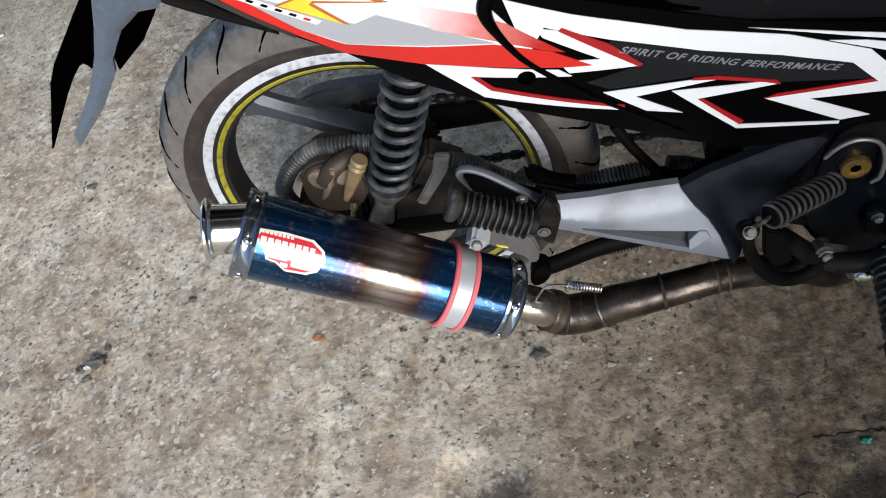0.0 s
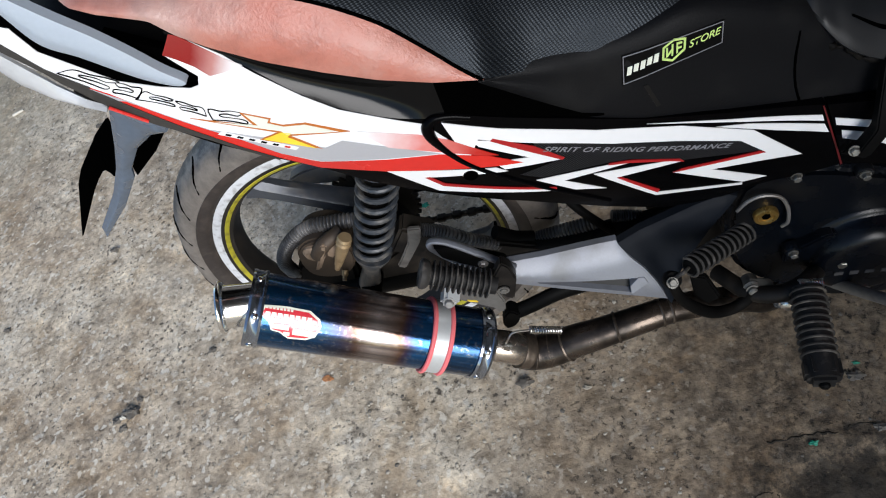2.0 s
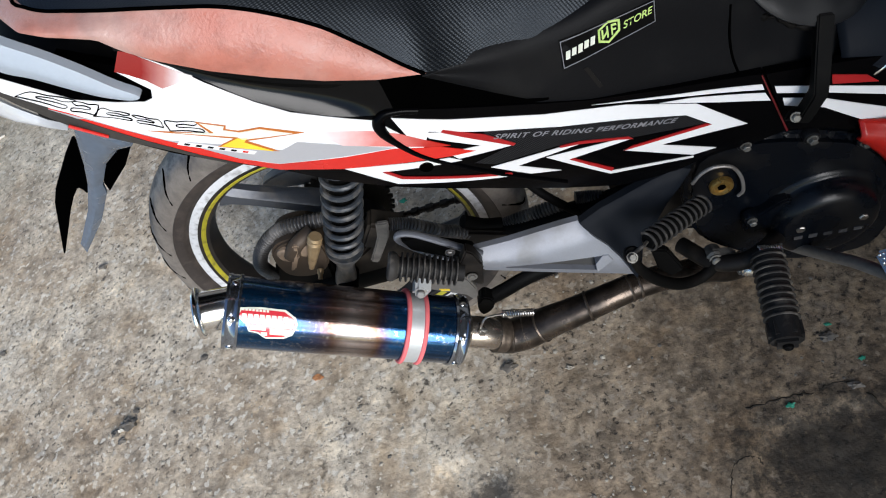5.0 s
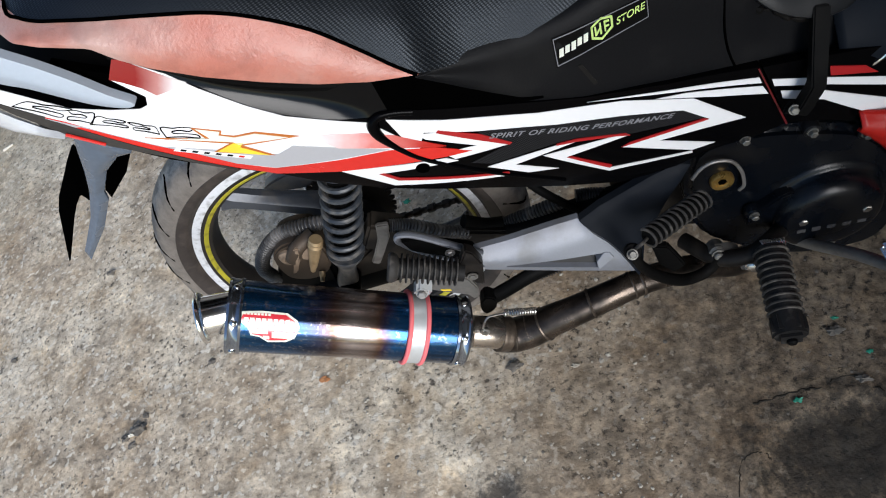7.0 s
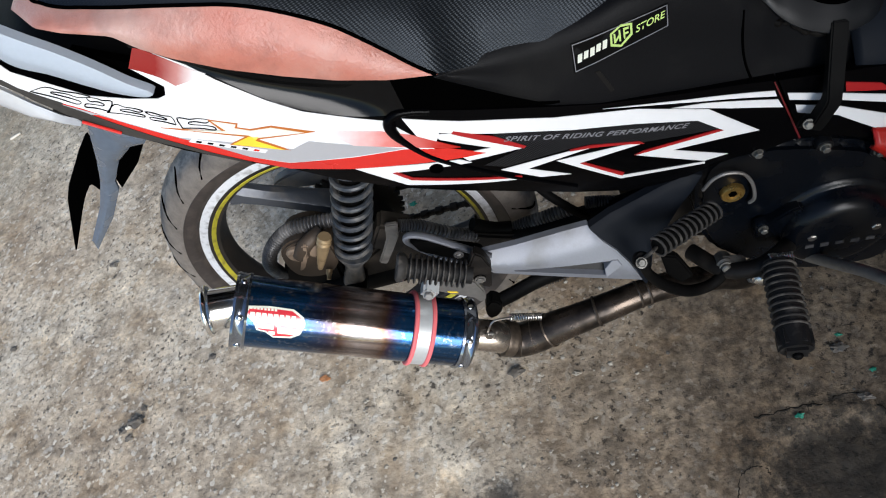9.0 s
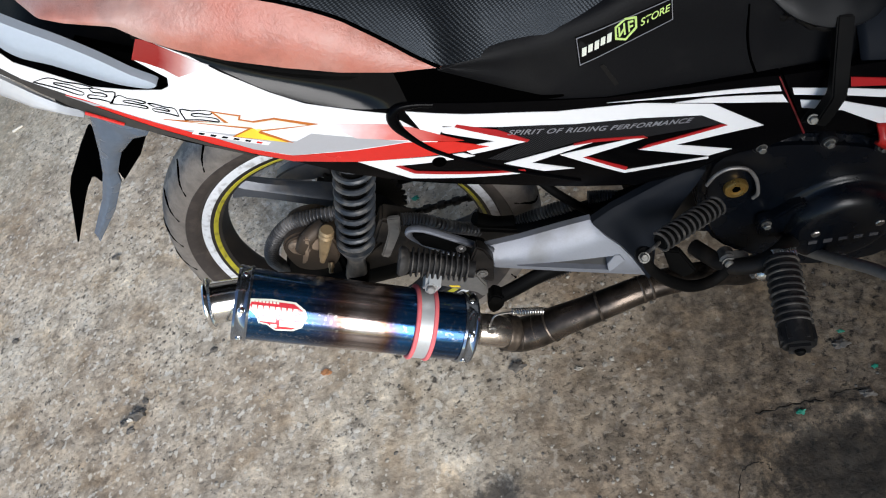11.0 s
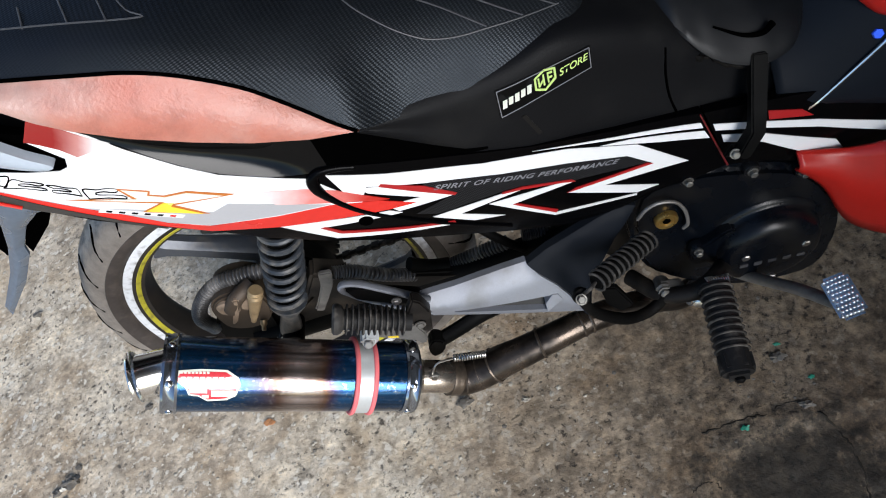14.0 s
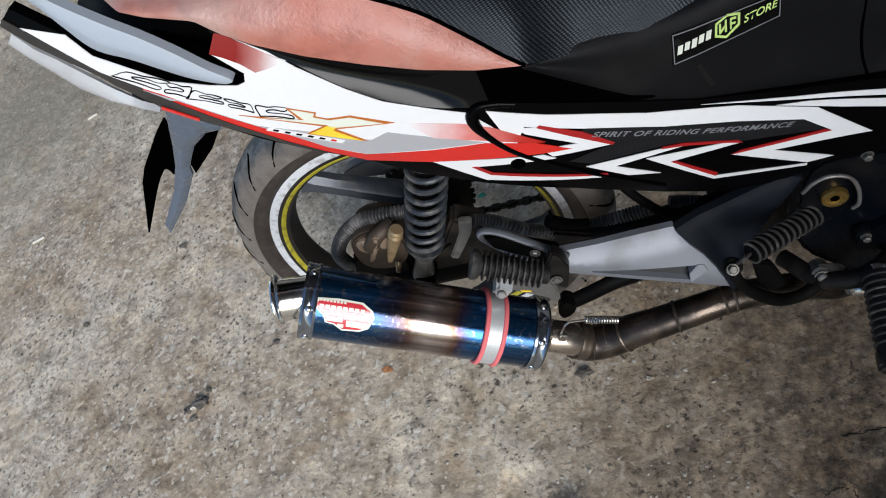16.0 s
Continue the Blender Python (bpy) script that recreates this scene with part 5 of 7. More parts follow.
part("bracket_slot", leaning([(0.25, 0.352), (0.30, 0.353), (0.375, 0.338), (0.375, 0.312), (0.355, 0.306), (0.30, 0.329)], 0.0065, 0.009, 0.0005), M_SLOT_SHADE, bracket, "recessed slot floor, shade put into its dull grey")
part("slot_rib", leaning([(0.3618, 0.3213), (0.3725, 0.3292), (0.3797, 0.3273), (0.3832, 0.3192), (0.3613, 0.3099)], -0.0066, 0.006, 0.0006), M_BRACKET, bracket, smooth=False)
part("loop_web", prism([(0.150, 0.430), (0.165, 0.428), (0.194, 0.409), (0.226, 0.386), (0.228, 0.362), (0.204, 0.368), (0.175, 0.388), (0.154, 0.408)], -0.128, -0.120, 0.001), M_DARK, bracket)
part("guard_loop", tube(smooth_path([(0.236, -0.143, 0.352), (0.204, -0.134, 0.366), (0.174, -0.128, 0.388), (0.154, -0.124, 0.407), (0.145, -0.122, 0.424), (0.148, -0.120, 0.434), (0.166, -0.122, 0.430), (0.195, -0.130, 0.412), (0.236, -0.140, 0.381)], 7), lambda s: 0.0018 + 0.0022 * max(0, min(1, (s - 0.45) / 0.12)), 10, flat=1.6), M_BRACKET, bracket, "silver heel guard loop")
bolt("small_bolt", (0.204, -0.146, 0.409), bracket, 0.0042, 0.003, M_CASTING)
dark = part("side_plate", crowned([(0.3565, 0.3742), (0.3834, 0.3826), (0.412, 0.3875), (0.4472, 0.3937), (0.4808, 0.3966), (0.4937, 0.39), (0.4796, 0.3763), (0.4608, 0.3612), (0.4393, 0.3392), (0.4214, 0.3175), (0.4129, 0.2895), (0.4055, 0.2799), (0.4045, 0.2822), (0.3996, 0.3019), (0.3929, 0.3196), (0.3826, 0.3386), (0.3697, 0.3552)], lambda x, z: lean(x, z) - 0.001, 0.003, 0.010, (12, 13, 14, 15, 16), 0.008), M_GREY_PANEL, bike, "charcoal plastic side plate")

# folded passenger peg
PEG_A, PEG_B = Vector((0.141, -0.168, 0.441)), Vector((0.216, -0.172, 0.400))
pd = (PEG_B - PEG_A).normalized()
peg = part("passenger_peg", tube([PEG_A, PEG_B], 0.0118, 16), M_RUBBER, bike, "worn ribbed rubber passenger peg, folded")
for k in range(11):
    c = PEG_A + pd * (0.012 + 0.0064 * k)
    part("rib", lathe(c - pd * 0.0012, c + pd, [(0.0002, 0.0110), (0.0002, 0.0166), (0.0006, 0.0174), (0.0019, 0.0174), (0.0023, 0.0166), (0.0023, 0.0110)], 20, closed=True), M_PEG, peg)
part("end_knob", lathe(PEG_A - pd * 0.004, PEG_A + pd, [(0, 0), (0.0015, 0.010), (0, 0.0150), (0.002, 0.0176), (0.006, 0.0178), (0.010, 0.0160), (0.0125, 0.0125)], 20), M_PEG, peg)
part("peg_hinge", prism([(0.2301, 0.4362), (0.2375, 0.4263), (0.2407, 0.4018), (0.2284, 0.3581), (0.219, 0.3665), (0.2125, 0.3838), (0.214, 0.41)], -0.170, -0.156, 0.002), M_HINGE, peg, "grimy dark steel hinge plate")
bolt("hinge_bolt", (0.2219, -0.1715, 0.386), peg, 0.0046, 0.003, M_DUST_STEEL)
part("bolt_well", lathe((0.2219, -0.168, 0.386), (0.2219, -0.18, 0.386), [(0, 0), (0, 0.0070), (0.0026, 0.0070), (0.0026, 0.0058), (0.0022, 0.0058)], 20), M_DARK, peg)
hanger = part("muffler_hanger", prism([(0.146, 0.384), (0.176, 0.372), (0.206, 0.350), (0.210, 0.324), (0.205, 0.302), (0.196, 0.302), (0.192, 0.314), (0.168, 0.334), (0.148, 0.352)], -0.150, -0.142, 0.002), M_DUST_STEEL, bike, "grey steel muffler hanger plate")
part("yellow_mark", prism([(0.166, 0.3435), (0.177, 0.3385), (0.178, 0.3355), (0.168, 0.340)], -0.1512, -0.1495, 0), M_YELLOW_DECAL, hanger)
part("centre_stand", tube(smooth_path([(0.196, -0.120, 0.242), (0.230, -0.115, 0.250), (0.275, -0.105, 0.257), (0.34, -0.09, 0.25), (0.40, -0.07, 0.235)], 5), 0.0125, 12, flat=0.75), M_DARK, bike, "black centre stand arm, folded up")
part("stand_foot", prism(rounded([(0.188, 0.226), (0.190, 0.252), (0.202, 0.268), (0.214, 0.256), (0.206, 0.232)], 3), -0.132, -0.112, 0.003), M_DARK, bike)
part("stand_spring", coil((0.255, -0.085, 0.216), (0.32, -0.075, 0.216), 0.0075, 0.0013, 17, 6, 12), M_HOSE, bike, "dusty stand spring")

# grab rail
part("grab_rail", crowned(rounded([(-0.142, 0.980), (-0.102, 0.930), (-0.071, 0.893), (-0.052, 0.862), (-0.031, 0.834), (-0.014, 0.814), (0.004, 0.789), (0.019, 0.765), (0.032, 0.749), (0.029, 0.7455), (0.020, 0.748), (0.002, 0.760), (-0.014, 0.775), (-0.036, 0.798), (-0.052, 0.811), (-0.060, 0.824), (-0.065, 0.848), (-0.072, 0.876), (-0.100, 0.920), (-0.150, 0.975)], 3), -0.146, 0.007, 0.010, (), 0.028, 0.0035), M_GRAB, bike, "blue-grey painted grab rail")

# rider peg, its mount and the brake pedal
rpeg = part("rider_peg", tube([(0.560, -0.160, 0.262), (0.549, -0.270, 0.250)], 0.0190, 16, flat=0.95), M_RUBBER, bike, "black ribbed rubber rider peg")
rd = (Vector((0.549, -0.270, 0.250)) - Vector((0.560, -0.160, 0.262))).normalized()
for k in range(10):
    c = Vector((0.560, -0.160, 0.262)) + rd * (0.006 + 0.0086 * k)
    part("rib", lathe(c - rd * 0.002, c + rd, [(0.0004, 0.016), (0.0004, 0.0196), (0.0010, 0.0206), (0.0026, 0.0206), (0.0032, 0.0196), (0.0032, 0.016)], 20, closed=True), M_PEG, rpeg)
c = Vector((0.549, -0.270, 0.250))
part("end_cap", box(c - rd * 0.012, (0.0385, 0.034, 0.034), (0, 0, -6), 0.008, 3), M_RUBBER, rpeg)
part("peg_nut", lathe(c + rd * 0.004, c + rd, [(0, 0.006), (0.004, 0.006), (0.006, 0.004), (0.006, 0)], 10), M_DARK, rpeg)
part("peg_bar", tube(smooth_path([(0.47, -0.10, 0.235), (0.50, -0.142, 0.245), (0.535, -0.155, 0.252), (0.562, -0.150, 0.262), (0.585, -0.12, 0.235)], 6), 0.011, 14), M_ENGINE_DARK, bike, "grimy foot peg bar")
part("peg_clevis", box((0.543, -0.145, 0.229), (0.030, 0.024, 0.030), (0, 30, 10), 0.004), M_CASTING, bike)
bolt("peg_bolt", (0.541, -0.158, 0.231), bike, 0.0068, 0.006, M_STEEL, (-0.2, -1, 0.3))
part("return_spring", coil((0.550, -0.158, 0.272), (0.578, -0.156, 0.262), 0.006, 0.0012, 10, 6, 12), M_STEEL, bike, "small peg return spring")
pedal = part("brake_pedal", tube(smooth_path([(0.580, -0.085, 0.190), (0.600, -0.115, 0.200), (0.622, -0.145, 0.217), (0.649, -0.185, 0.246), (0.672, -0.225, 0.270)], 6), 0.0074, 12), M_DUST_STEEL, bike, "dark steel brake pedal arm")
part("pedal_pad", box((0.679, -0.226, 0.284), (0.030, 0.052, 0.009), (8, -12, 3), 0.0044, 4), M_CHROME, pedal, "chromed knurled pedal pad")
for i in range(6):
    for j in range(9):
        q = pose(0.679, -0.226, 0.284, 8, -12, 3) @ Vector((-0.0118 + 0.0042 * i + (0.0021 if j % 2 else 0), -0.0215 + 0.0053 * j, 0.004))
        part("stud", lathe(q, q + Vector((-0.2, 0.13, 1)), [(0, 0.0018), (0.0008, 0.0014), (0.0013, 0.0006), (0.0013, 0)], 6), M_CHROME, pedal)
piv = part("stand_lever", tube(smooth_path([(0.407, -0.192, 0.375), (0.412, -0.188, 0.342), (0.426, -0.180, 0.300), (0.450, -0.168, 0.255), (0.4739, -0.157, 0.2345), (0.4918, -0.150, 0.2354), (0.5033, -0.147, 0.250)], 6), lambda s: 0.0052 + 0.0024 * min(1, 2.5 * s), 12), M_DARK, bike, "black bent brake linkage")
bolt("pivot_bolt", (0.406, -0.198, 0.386), piv, 0.0043, 0.005, M_BOSS, (0.15, -0.6, 0.8))
part("pivot_cup", lathe((0.406, -0.186, 0.374), (0.408, -0.194, 0.385), [(0, 0), (0, 0.0098), (0.010, 0.0098), (0.013, 0.0085), (0.013, 0)], 24), M_DARK, piv)
part("pivot_boss", lathe((0.503, -0.125, 0.245), (0.504, -0.16, 0.259), [(0, 0.0105), (0.018, 0.0105), (0.021, 0.008), (0.023, 0.008), (0.023, 0.0058), (0.027, 0.0058), (0.0285, 0.004), (0.0285, 0)], 20), M_BOSS, piv)
part("pivot_lug", box((0.512, -0.138, 0.248), (0.034, 0.018, 0.018), (0, 20, 0), 0.004), M_BOSS, piv)
part("lever_web", prism([(0.428, 0.345), (0.447, 0.335), (0.462, 0.285), (0.446, 0.276), (0.432, 0.30)], -0.168, -0.158, 0.002), M_DARK, piv)
SPRING_LOW, SPRING_HIGH = Vector((0.426, -0.183, 0.3875)), Vector((0.497, -0.128, 0.354))
sd = (SPRING_HIGH - SPRING_LOW).normalized()
span = (SPRING_HIGH - SPRING_LOW).length
pspring = part("pedal_spring", lathe(SPRING_LOW, SPRING_HIGH, [(0, 0), (0, 0.008), (0.003, 0.0105), (span - 0.003, 0.0105), (span, 0.008), (span, 0)], 20), M_DARK, bike, "dusty black coil spring over a rubber sleeve")
part("coil", coil(SPRING_LOW - sd * 0.002, SPRING_HIGH + sd * 0.002, 0.0116, 0.0016, 11.5, 7, 18), M_PEG, pspring, "dusty spring coil")
part("spring_hook", tube(smooth_path([SPRING_LOW - sd * 0.001, SPRING_LOW - sd * 0.010 + Vector((0, -0.004, 0.003)), Vector((0.410, -0.192, 0.386))], 5), 0.0022, 8), M_PEG, pspring)

# engine
engine = part("engine_case", prism(rounded([(0.496, 0.398), (0.553, 0.412), (0.624, 0.390), (0.690, 0.350), (0.733, 0.262), (0.735, 0.160), (0.70, 0.115), (0.615, 0.125), (0.555, 0.165), (0.500, 0.225), (0.482, 0.30)], 3), -0.100, -0.015, 0.009, 3), M_ENGINE, bike, "black painted engine case")
part("engine_block", prism(rounded([(0.42, 0.38), (0.56, 0.42), (0.72, 0.36), (0.76, 0.24), (0.72, 0.13), (0.56, 0.13), (0.45, 0.18), (0.40, 0.28)], 3), -0.03, 0.12, 0.01), M_ENGINE_DARK, engine, "oily engine block")
cc = Vector((0.641, -0.1, 0.243))
part("clutch_cover", lathe(cc, cc + Vector((0, -1, 0)), [(-0.012, 0.077), (-0.002, 0.0760), (0.0015, 0.0735), (0.0035, 0.0700), (0.0045, 0.0675), (0.0060, 0.0662), (0.0110, 0.0650), (0.0190, 0.0632), (0.0255, 0.0590), (0.0295, 0.0535), (0.0310, 0.0470), (0.0318, 0.030), (0.0320, 0)], 64), M_ENGINE, engine, "round black clutch cover")
part("case_web", prism(rounded([(0.548, 0.245), (0.548, 0.275), (0.568, 0.282), (0.600, 0.300), (0.612, 0.262), (0.60, 0.225), (0.565, 0.24)], 3), -0.114, -0.09, 0.005), M_ENGINE, engine)
for x, z, y in ((0.554, 0.405, -0.101), (0.6245, 0.386, -0.101), (0.682, 0.356, -0.101), (0.556, 0.2745, -0.115)):
    bolt("case_bolt", (x, y, z), engine, 0.0042, 0.006, M_BOSS)
    part("bolt_boss", lathe((x, y + 0.012, z), (x, y, z), [(0, 0.0098), (0.011, 0.0094), (0.012, 0.0086), (0.012, 0)], 18), M_ENGINE, engine)
for x, z in ((0.608, 0.2555), (0.680, 0.2512), (0.6414, 0.190)):
    bolt("cover_bolt", (x, -0.1275, z), engine, 0.0052, 0.005, M_STEEL)
for k in range(5):
    a, b = 0.6055 + 0.01740 * k, 0.2388 + -0.00215 * k
    part("maker_bar", box((a, -0.1322, b), (0.0098, 0.0012, 0.0060 + 0.0014 * (k % 2)), (0, 5, 0), 0.0), M_EMBOSS, engine)
gold = Vector((0.525, -0.100, 0.345))
part("filler_plug", lathe(gold, gold + Vector((0, -1, 0)), [(0, 0.0140), (0.005, 0.0140), (0.007, 0.0128), (0.007, 0.0092), (0.005, 0.008), (0.005, 0.0042), (0.002, 0.0038), (0.002, 0)], 32), M_GOLD, engine, "tarnished brass filler plug")
part("plug_socket", lathe(gold + Vector((0, -0.0045, 0)), gold + Vector((0, -1, 0)), [(0, 0.0052), (0.0012, 0.0052), (0.0012, 0)], 6), M_FLAP_DARK, engine)
part("cable_wire", tube(smooth_path([(0.492, -0.108, 0.370), (0.503, -0.110, 0.387), (0.518, -0.111, 0.394), (0.536, -0.111, 0.386), (0.546, -0.110, 0.362), (0.548, -0.109, 0.334), (0.543, -0.106, 0.322)], 6), 0.0022, 8), M_CASTING, engine, "bare grey bent wire")
part("engine_top", prism(rounded([(0.40, 0.40), (0.44, 0.44), (0.55, 0.455), (0.68, 0.42), (0.72, 0.36), (0.55, 0.40), (0.45, 0.375)], 3), -0.075, 0.10, 0.008), M_DARK, engine)

# ---- bodywork ----
body = part("inner_fender", loft([(-0.16, [(0.0, 0.72), (-0.03, 0.78), (0.03, 0.80)]), (-0.08, [(-0.085, 0.735), (-0.095, 0.775), (0.03, 0.82)]), (0.05, [(-0.105, 0.640), (-0.115, 0.70), (0.03, 0.79)]), (0.16, [(-0.115, 0.566), (-0.125, 0.63), (0.03, 0.74)]), (0.28, [(-0.11, 0.492), (-0.115, 0.56), (0.03, 0.67)]), (0.40, [(-0.09, 0.41), (-0.10, 0.49), (0.03, 0.60)]), (0.52, [(-0.075, 0.40), (-0.085, 0.45), (0.03, 0.54)])]), M_DARK, bike, "black inner body and fender")
PANEL_LOW = [(-0.139, 0.853), (-0.123, 0.829), (-0.097, 0.794), (-0.063, 0.757), (-0.026, 0.7095), (0.012, 0.6725), (0.055, 0.640), (0.095, 0.613), (0.132, 0.578), (0.192, 0.536), (0.273, 0.490), (0.355, 0.432), (0.415, 0.397), (0.470, 0.392), (0.520, 0.410), (0.560, 0.405), (0.595, 0.413)]
PANEL_TOP = [(0.572, 0.510), (0.485, 0.535), (0.405, 0.562), (0.365, 0.5795), (0.316, 0.603), (0.254, 0.634), (0.226, 0.640), (0.186, 0.655), (0.144, 0.680), (0.119, 0.703), (0.089, 0.736), (0.072, 0.758), (0.039, 0.788), (0.024, 0.772), (0.042, 0.746), (0.0375, 0.7375), (0.029, 0.7365), (0.004, 0.745), (-0.029, 0.76), (-0.058, 0.785), (-0.079, 0.803), (-0.088, 0.826), (-0.12, 0.862)]
panel = on_flank("side_panel", PANEL_LOW + PANEL_TOP, M_BLACK_GLOSS, bike, 0.0, 0.012, "glossy side panel with white, red and grey stripes")
white_rear = [(-0.1290, 0.8370), (-0.123, 0.8295), (-0.097, 0.7945), (-0.063, 0.7575), (-0.050, 0.744), (-0.022, 0.714), (0.016, 0.678), (0.059, 0.647), (0.099, 0.622), (0.162, 0.608), (0.213, 0.600), (0.240, 0.588), (0.232, 0.606), (0.216, 0.632), (0.211, 0.6405), (0.186, 0.6545), (0.144, 0.6795), (0.119, 0.7025), (0.089, 0.7355), (0.072, 0.7575), (0.039, 0.7875), (0.024, 0.772), (0.042, 0.746), (0.0375, 0.738), (0.029, 0.737), (0.004, 0.7455), (-0.029, 0.7605), (-0.058, 0.7855), (-0.079, 0.8035), (-0.0885, 0.8275), (-0.1235, 0.8455)]
on_flank("white_field", white_rear, M_WHITE, panel, 0.0005, label="gloss white painted field")
on_flank("red_band", [(-0.0578, 0.7614), (-0.0449, 0.7508), (-0.0329, 0.7388), (-0.0157, 0.7213), (0.0027, 0.7043), (0.0217, 0.6873), (0.0414, 0.6703), (0.0677, 0.6431)] + [(0.099, 0.6215), (0.162, 0.608), (0.213, 0.600), (0.254, 0.583), (0.285, 0.559), (0.265, 0.563), (0.155, 0.591), (0.095, 0.6135)] + [(0.0639, 0.6376), (0.0355, 0.6625), (0.0169, 0.6813), (-0.0016, 0.6993), (-0.0189, 0.7177), (-0.0356, 0.736), (-0.047, 0.7486), (-0.0588, 0.7604)], M_RED, panel, 0.0009, label="red painted sweep")
on_flank("grey_band", [(-0.060, 0.762), (-0.025, 0.731), (0.018, 0.691), (0.063, 0.668), (0.113, 0.640), (0.132, 0.645), (0.214, 0.6012), (0.163, 0.6095), (0.1, 0.6225)] + [(0.0677, 0.6437), (0.0414, 0.6709), (0.0217, 0.6879), (0.0027, 0.7049), (-0.0157, 0.7219), (-0.0329, 0.7394)] + [(-0.050, 0.7450)], M_SILVER_DECAL, panel, 0.0010, label="light grey stripe")
on_flank("lower_trim", [(-0.1385, 0.8525), (-0.123, 0.8292)] + [(-0.0871, 0.7851), (-0.0799, 0.7727), (-0.0712, 0.7615), (-0.063, 0.7495), (-0.054, 0.7379), (-0.0405, 0.7236), (-0.0261, 0.7097), (-0.0102, 0.697), (0.0136, 0.6772), (0.033, 0.6592), (0.0622, 0.6352)] + [(0.0639, 0.6376), (0.0355, 0.6625), (0.0169, 0.6813), (-0.0016, 0.6993), (-0.0189, 0.7177), (-0.0356, 0.736), (-0.047, 0.7486), (-0.0588, 0.7604)] + [(-0.0573, 0.762), (-0.071, 0.7749), (-0.084, 0.788)] + [(-0.117, 0.8370), (-0.132, 0.8570)], M_TRIM, panel, 0.0016, 0.005, "dark grey lower edge of the panel")
on_flank("red_fade", [(0.150, 0.652), (0.202, 0.631), (0.226, 0.616), (0.265, 0.579), (0.255, 0.583), (0.215, 0.603), (0.17, 0.624)], red_fade_paint("red fading into white", (0.250, 0.588), (0.140, 0.652)), panel, 0.0012)
on_flank("red_corner", [(0.0396, 0.7880), (0.0237, 0.7722), (0.0328, 0.7655), (0.0443, 0.755), (0.0522, 0.7436), (0.0652, 0.7432), (0.084, 0.7445), (0.0731, 0.7537), (0.0567, 0.7709)], red_fade_paint("red corner fading into white", (0.050, 0.768), (0.080, 0.744), (0.25, 0.010, 0.009)), panel, 0.0011, label="red corner patch")
STRIPES = (
    ("white_stripe", [(0.226, 0.637), (0.274, 0.6105), (0.358, 0.569), (0.437, 0.5395), (0.505, 0.504), (0.555, 0.447), (0.518, 0.466), (0.493, 0.494), (0.433, 0.521), (0.371, 0.545), (0.301, 0.579), (0.252, 0.606), (0.24, 0.588), (0.232, 0.606)]),
    ("white_stripe", [(0.425, 0.474), (0.518, 0.466), (0.555, 0.447), (0.464, 0.461)]),
    ("white_stripe", [(0.425, 0.474), (0.464, 0.461), (0.522, 0.421), (0.497, 0.421)]),
    ("white_stripe", [(0.245, 0.607), (0.262, 0.600), (0.321, 0.546), (0.266, 0.556), (0.258, 0.571), (0.292, 0.563), (0.250, 0.597)]),
    ("white_stripe", [(0.291, 0.525), (0.363, 0.516), (0.383, 0.51), (0.317, 0.511), (0.357, 0.476), (0.326, 0.489)]),
    ("white_stripe", [(0.347, 0.508), (0.423, 0.495), (0.434, 0.489), (0.369, 0.491), (0.408, 0.442), (0.497, 0.419), (0.497, 0.415), (0.406, 0.436)]),
    ("white_stripe", [(0.155, 0.591), (0.258, 0.562), (0.268, 0.552), (0.188, 0.57), (0.201, 0.551), (0.308, 0.5), (0.308, 0.496), (0.194, 0.543)]),
    ("white_stripe", [(0.405, 0.556), (0.485, 0.527), (0.570, 0.498), (0.572, 0.490), (0.499, 0.518)]),
    ("white_stripe", [(0.469, 0.524), (0.499, 0.515), (0.573, 0.485), (0.578, 0.472), (0.528, 0.494)]),
)
for nm, o in STRIPES:
    on_flank(nm, o, M_WHITE, panel, 0.0007)
for o in ([(0.265, 0.602), (0.299, 0.576), (0.324, 0.547), (0.321, 0.5455), (0.262, 0.600)], [(0.364, 0.5185), (0.384, 0.5145), (0.433, 0.494), (0.437, 0.488), (0.423, 0.495), (0.383, 0.5105), (0.363, 0.516)], [(0.369, 0.491), (0.374, 0.4895), (0.411, 0.447), (0.408, 0.442)], [(0.188, 0.57), (0.193, 0.5695), (0.204, 0.5545), (0.308, 0.5035), (0.308, 0.5), (0.201, 0.551)], [(0.425, 0.474), (0.518, 0.466), (0.512, 0.4705), (0.435, 0.477)]):
    on_flank("red_stripe", o, M_RED_LINE, panel, 0.0012)
on_flank("carbon_field", [(0.301, 0.5785), (0.371, 0.5445), (0.433, 0.5205), (0.493, 0.4935), (0.514, 0.470), (0.437, 0.490), (0.384, 0.5155), (0.364, 0.5195), (0.297, 0.527), (0.278, 0.541), (0.322, 0.5465), (0.296, 0.5755)], M_CARBON, panel, 0.0004, label="carbon-look print")
on_flank("star_emblem", [(0.057, 0.702), (0.081, 0.688), (0.078, 0.684), (0.088, 0.678), (0.109, 0.675), (0.144, 0.654), (0.088, 0.664), (0.110, 0.640), (0.058, 0.667), (0.079, 0.671), (0.010, 0.708), (0.062, 0.685)], M_ORANGE_DECAL, panel, 0.0013, label="orange and yellow star emblem")
on_flank("star_light", [(0.060, 0.6995), (0.079, 0.688), (0.0755, 0.6845), (0.088, 0.6765), (0.108, 0.6735), (0.134, 0.657), (0.086, 0.667), (0.083, 0.672), (0.03, 0.6985), (0.066, 0.684)], M_OFFWHITE, panel, 0.0017)
on_flank("star_yellow", [(0.082, 0.6705), (0.091, 0.667), (0.085, 0.6635), (0.105, 0.6425), (0.062, 0.6665)], M_YELLOW_DECAL, panel, 0.0017)


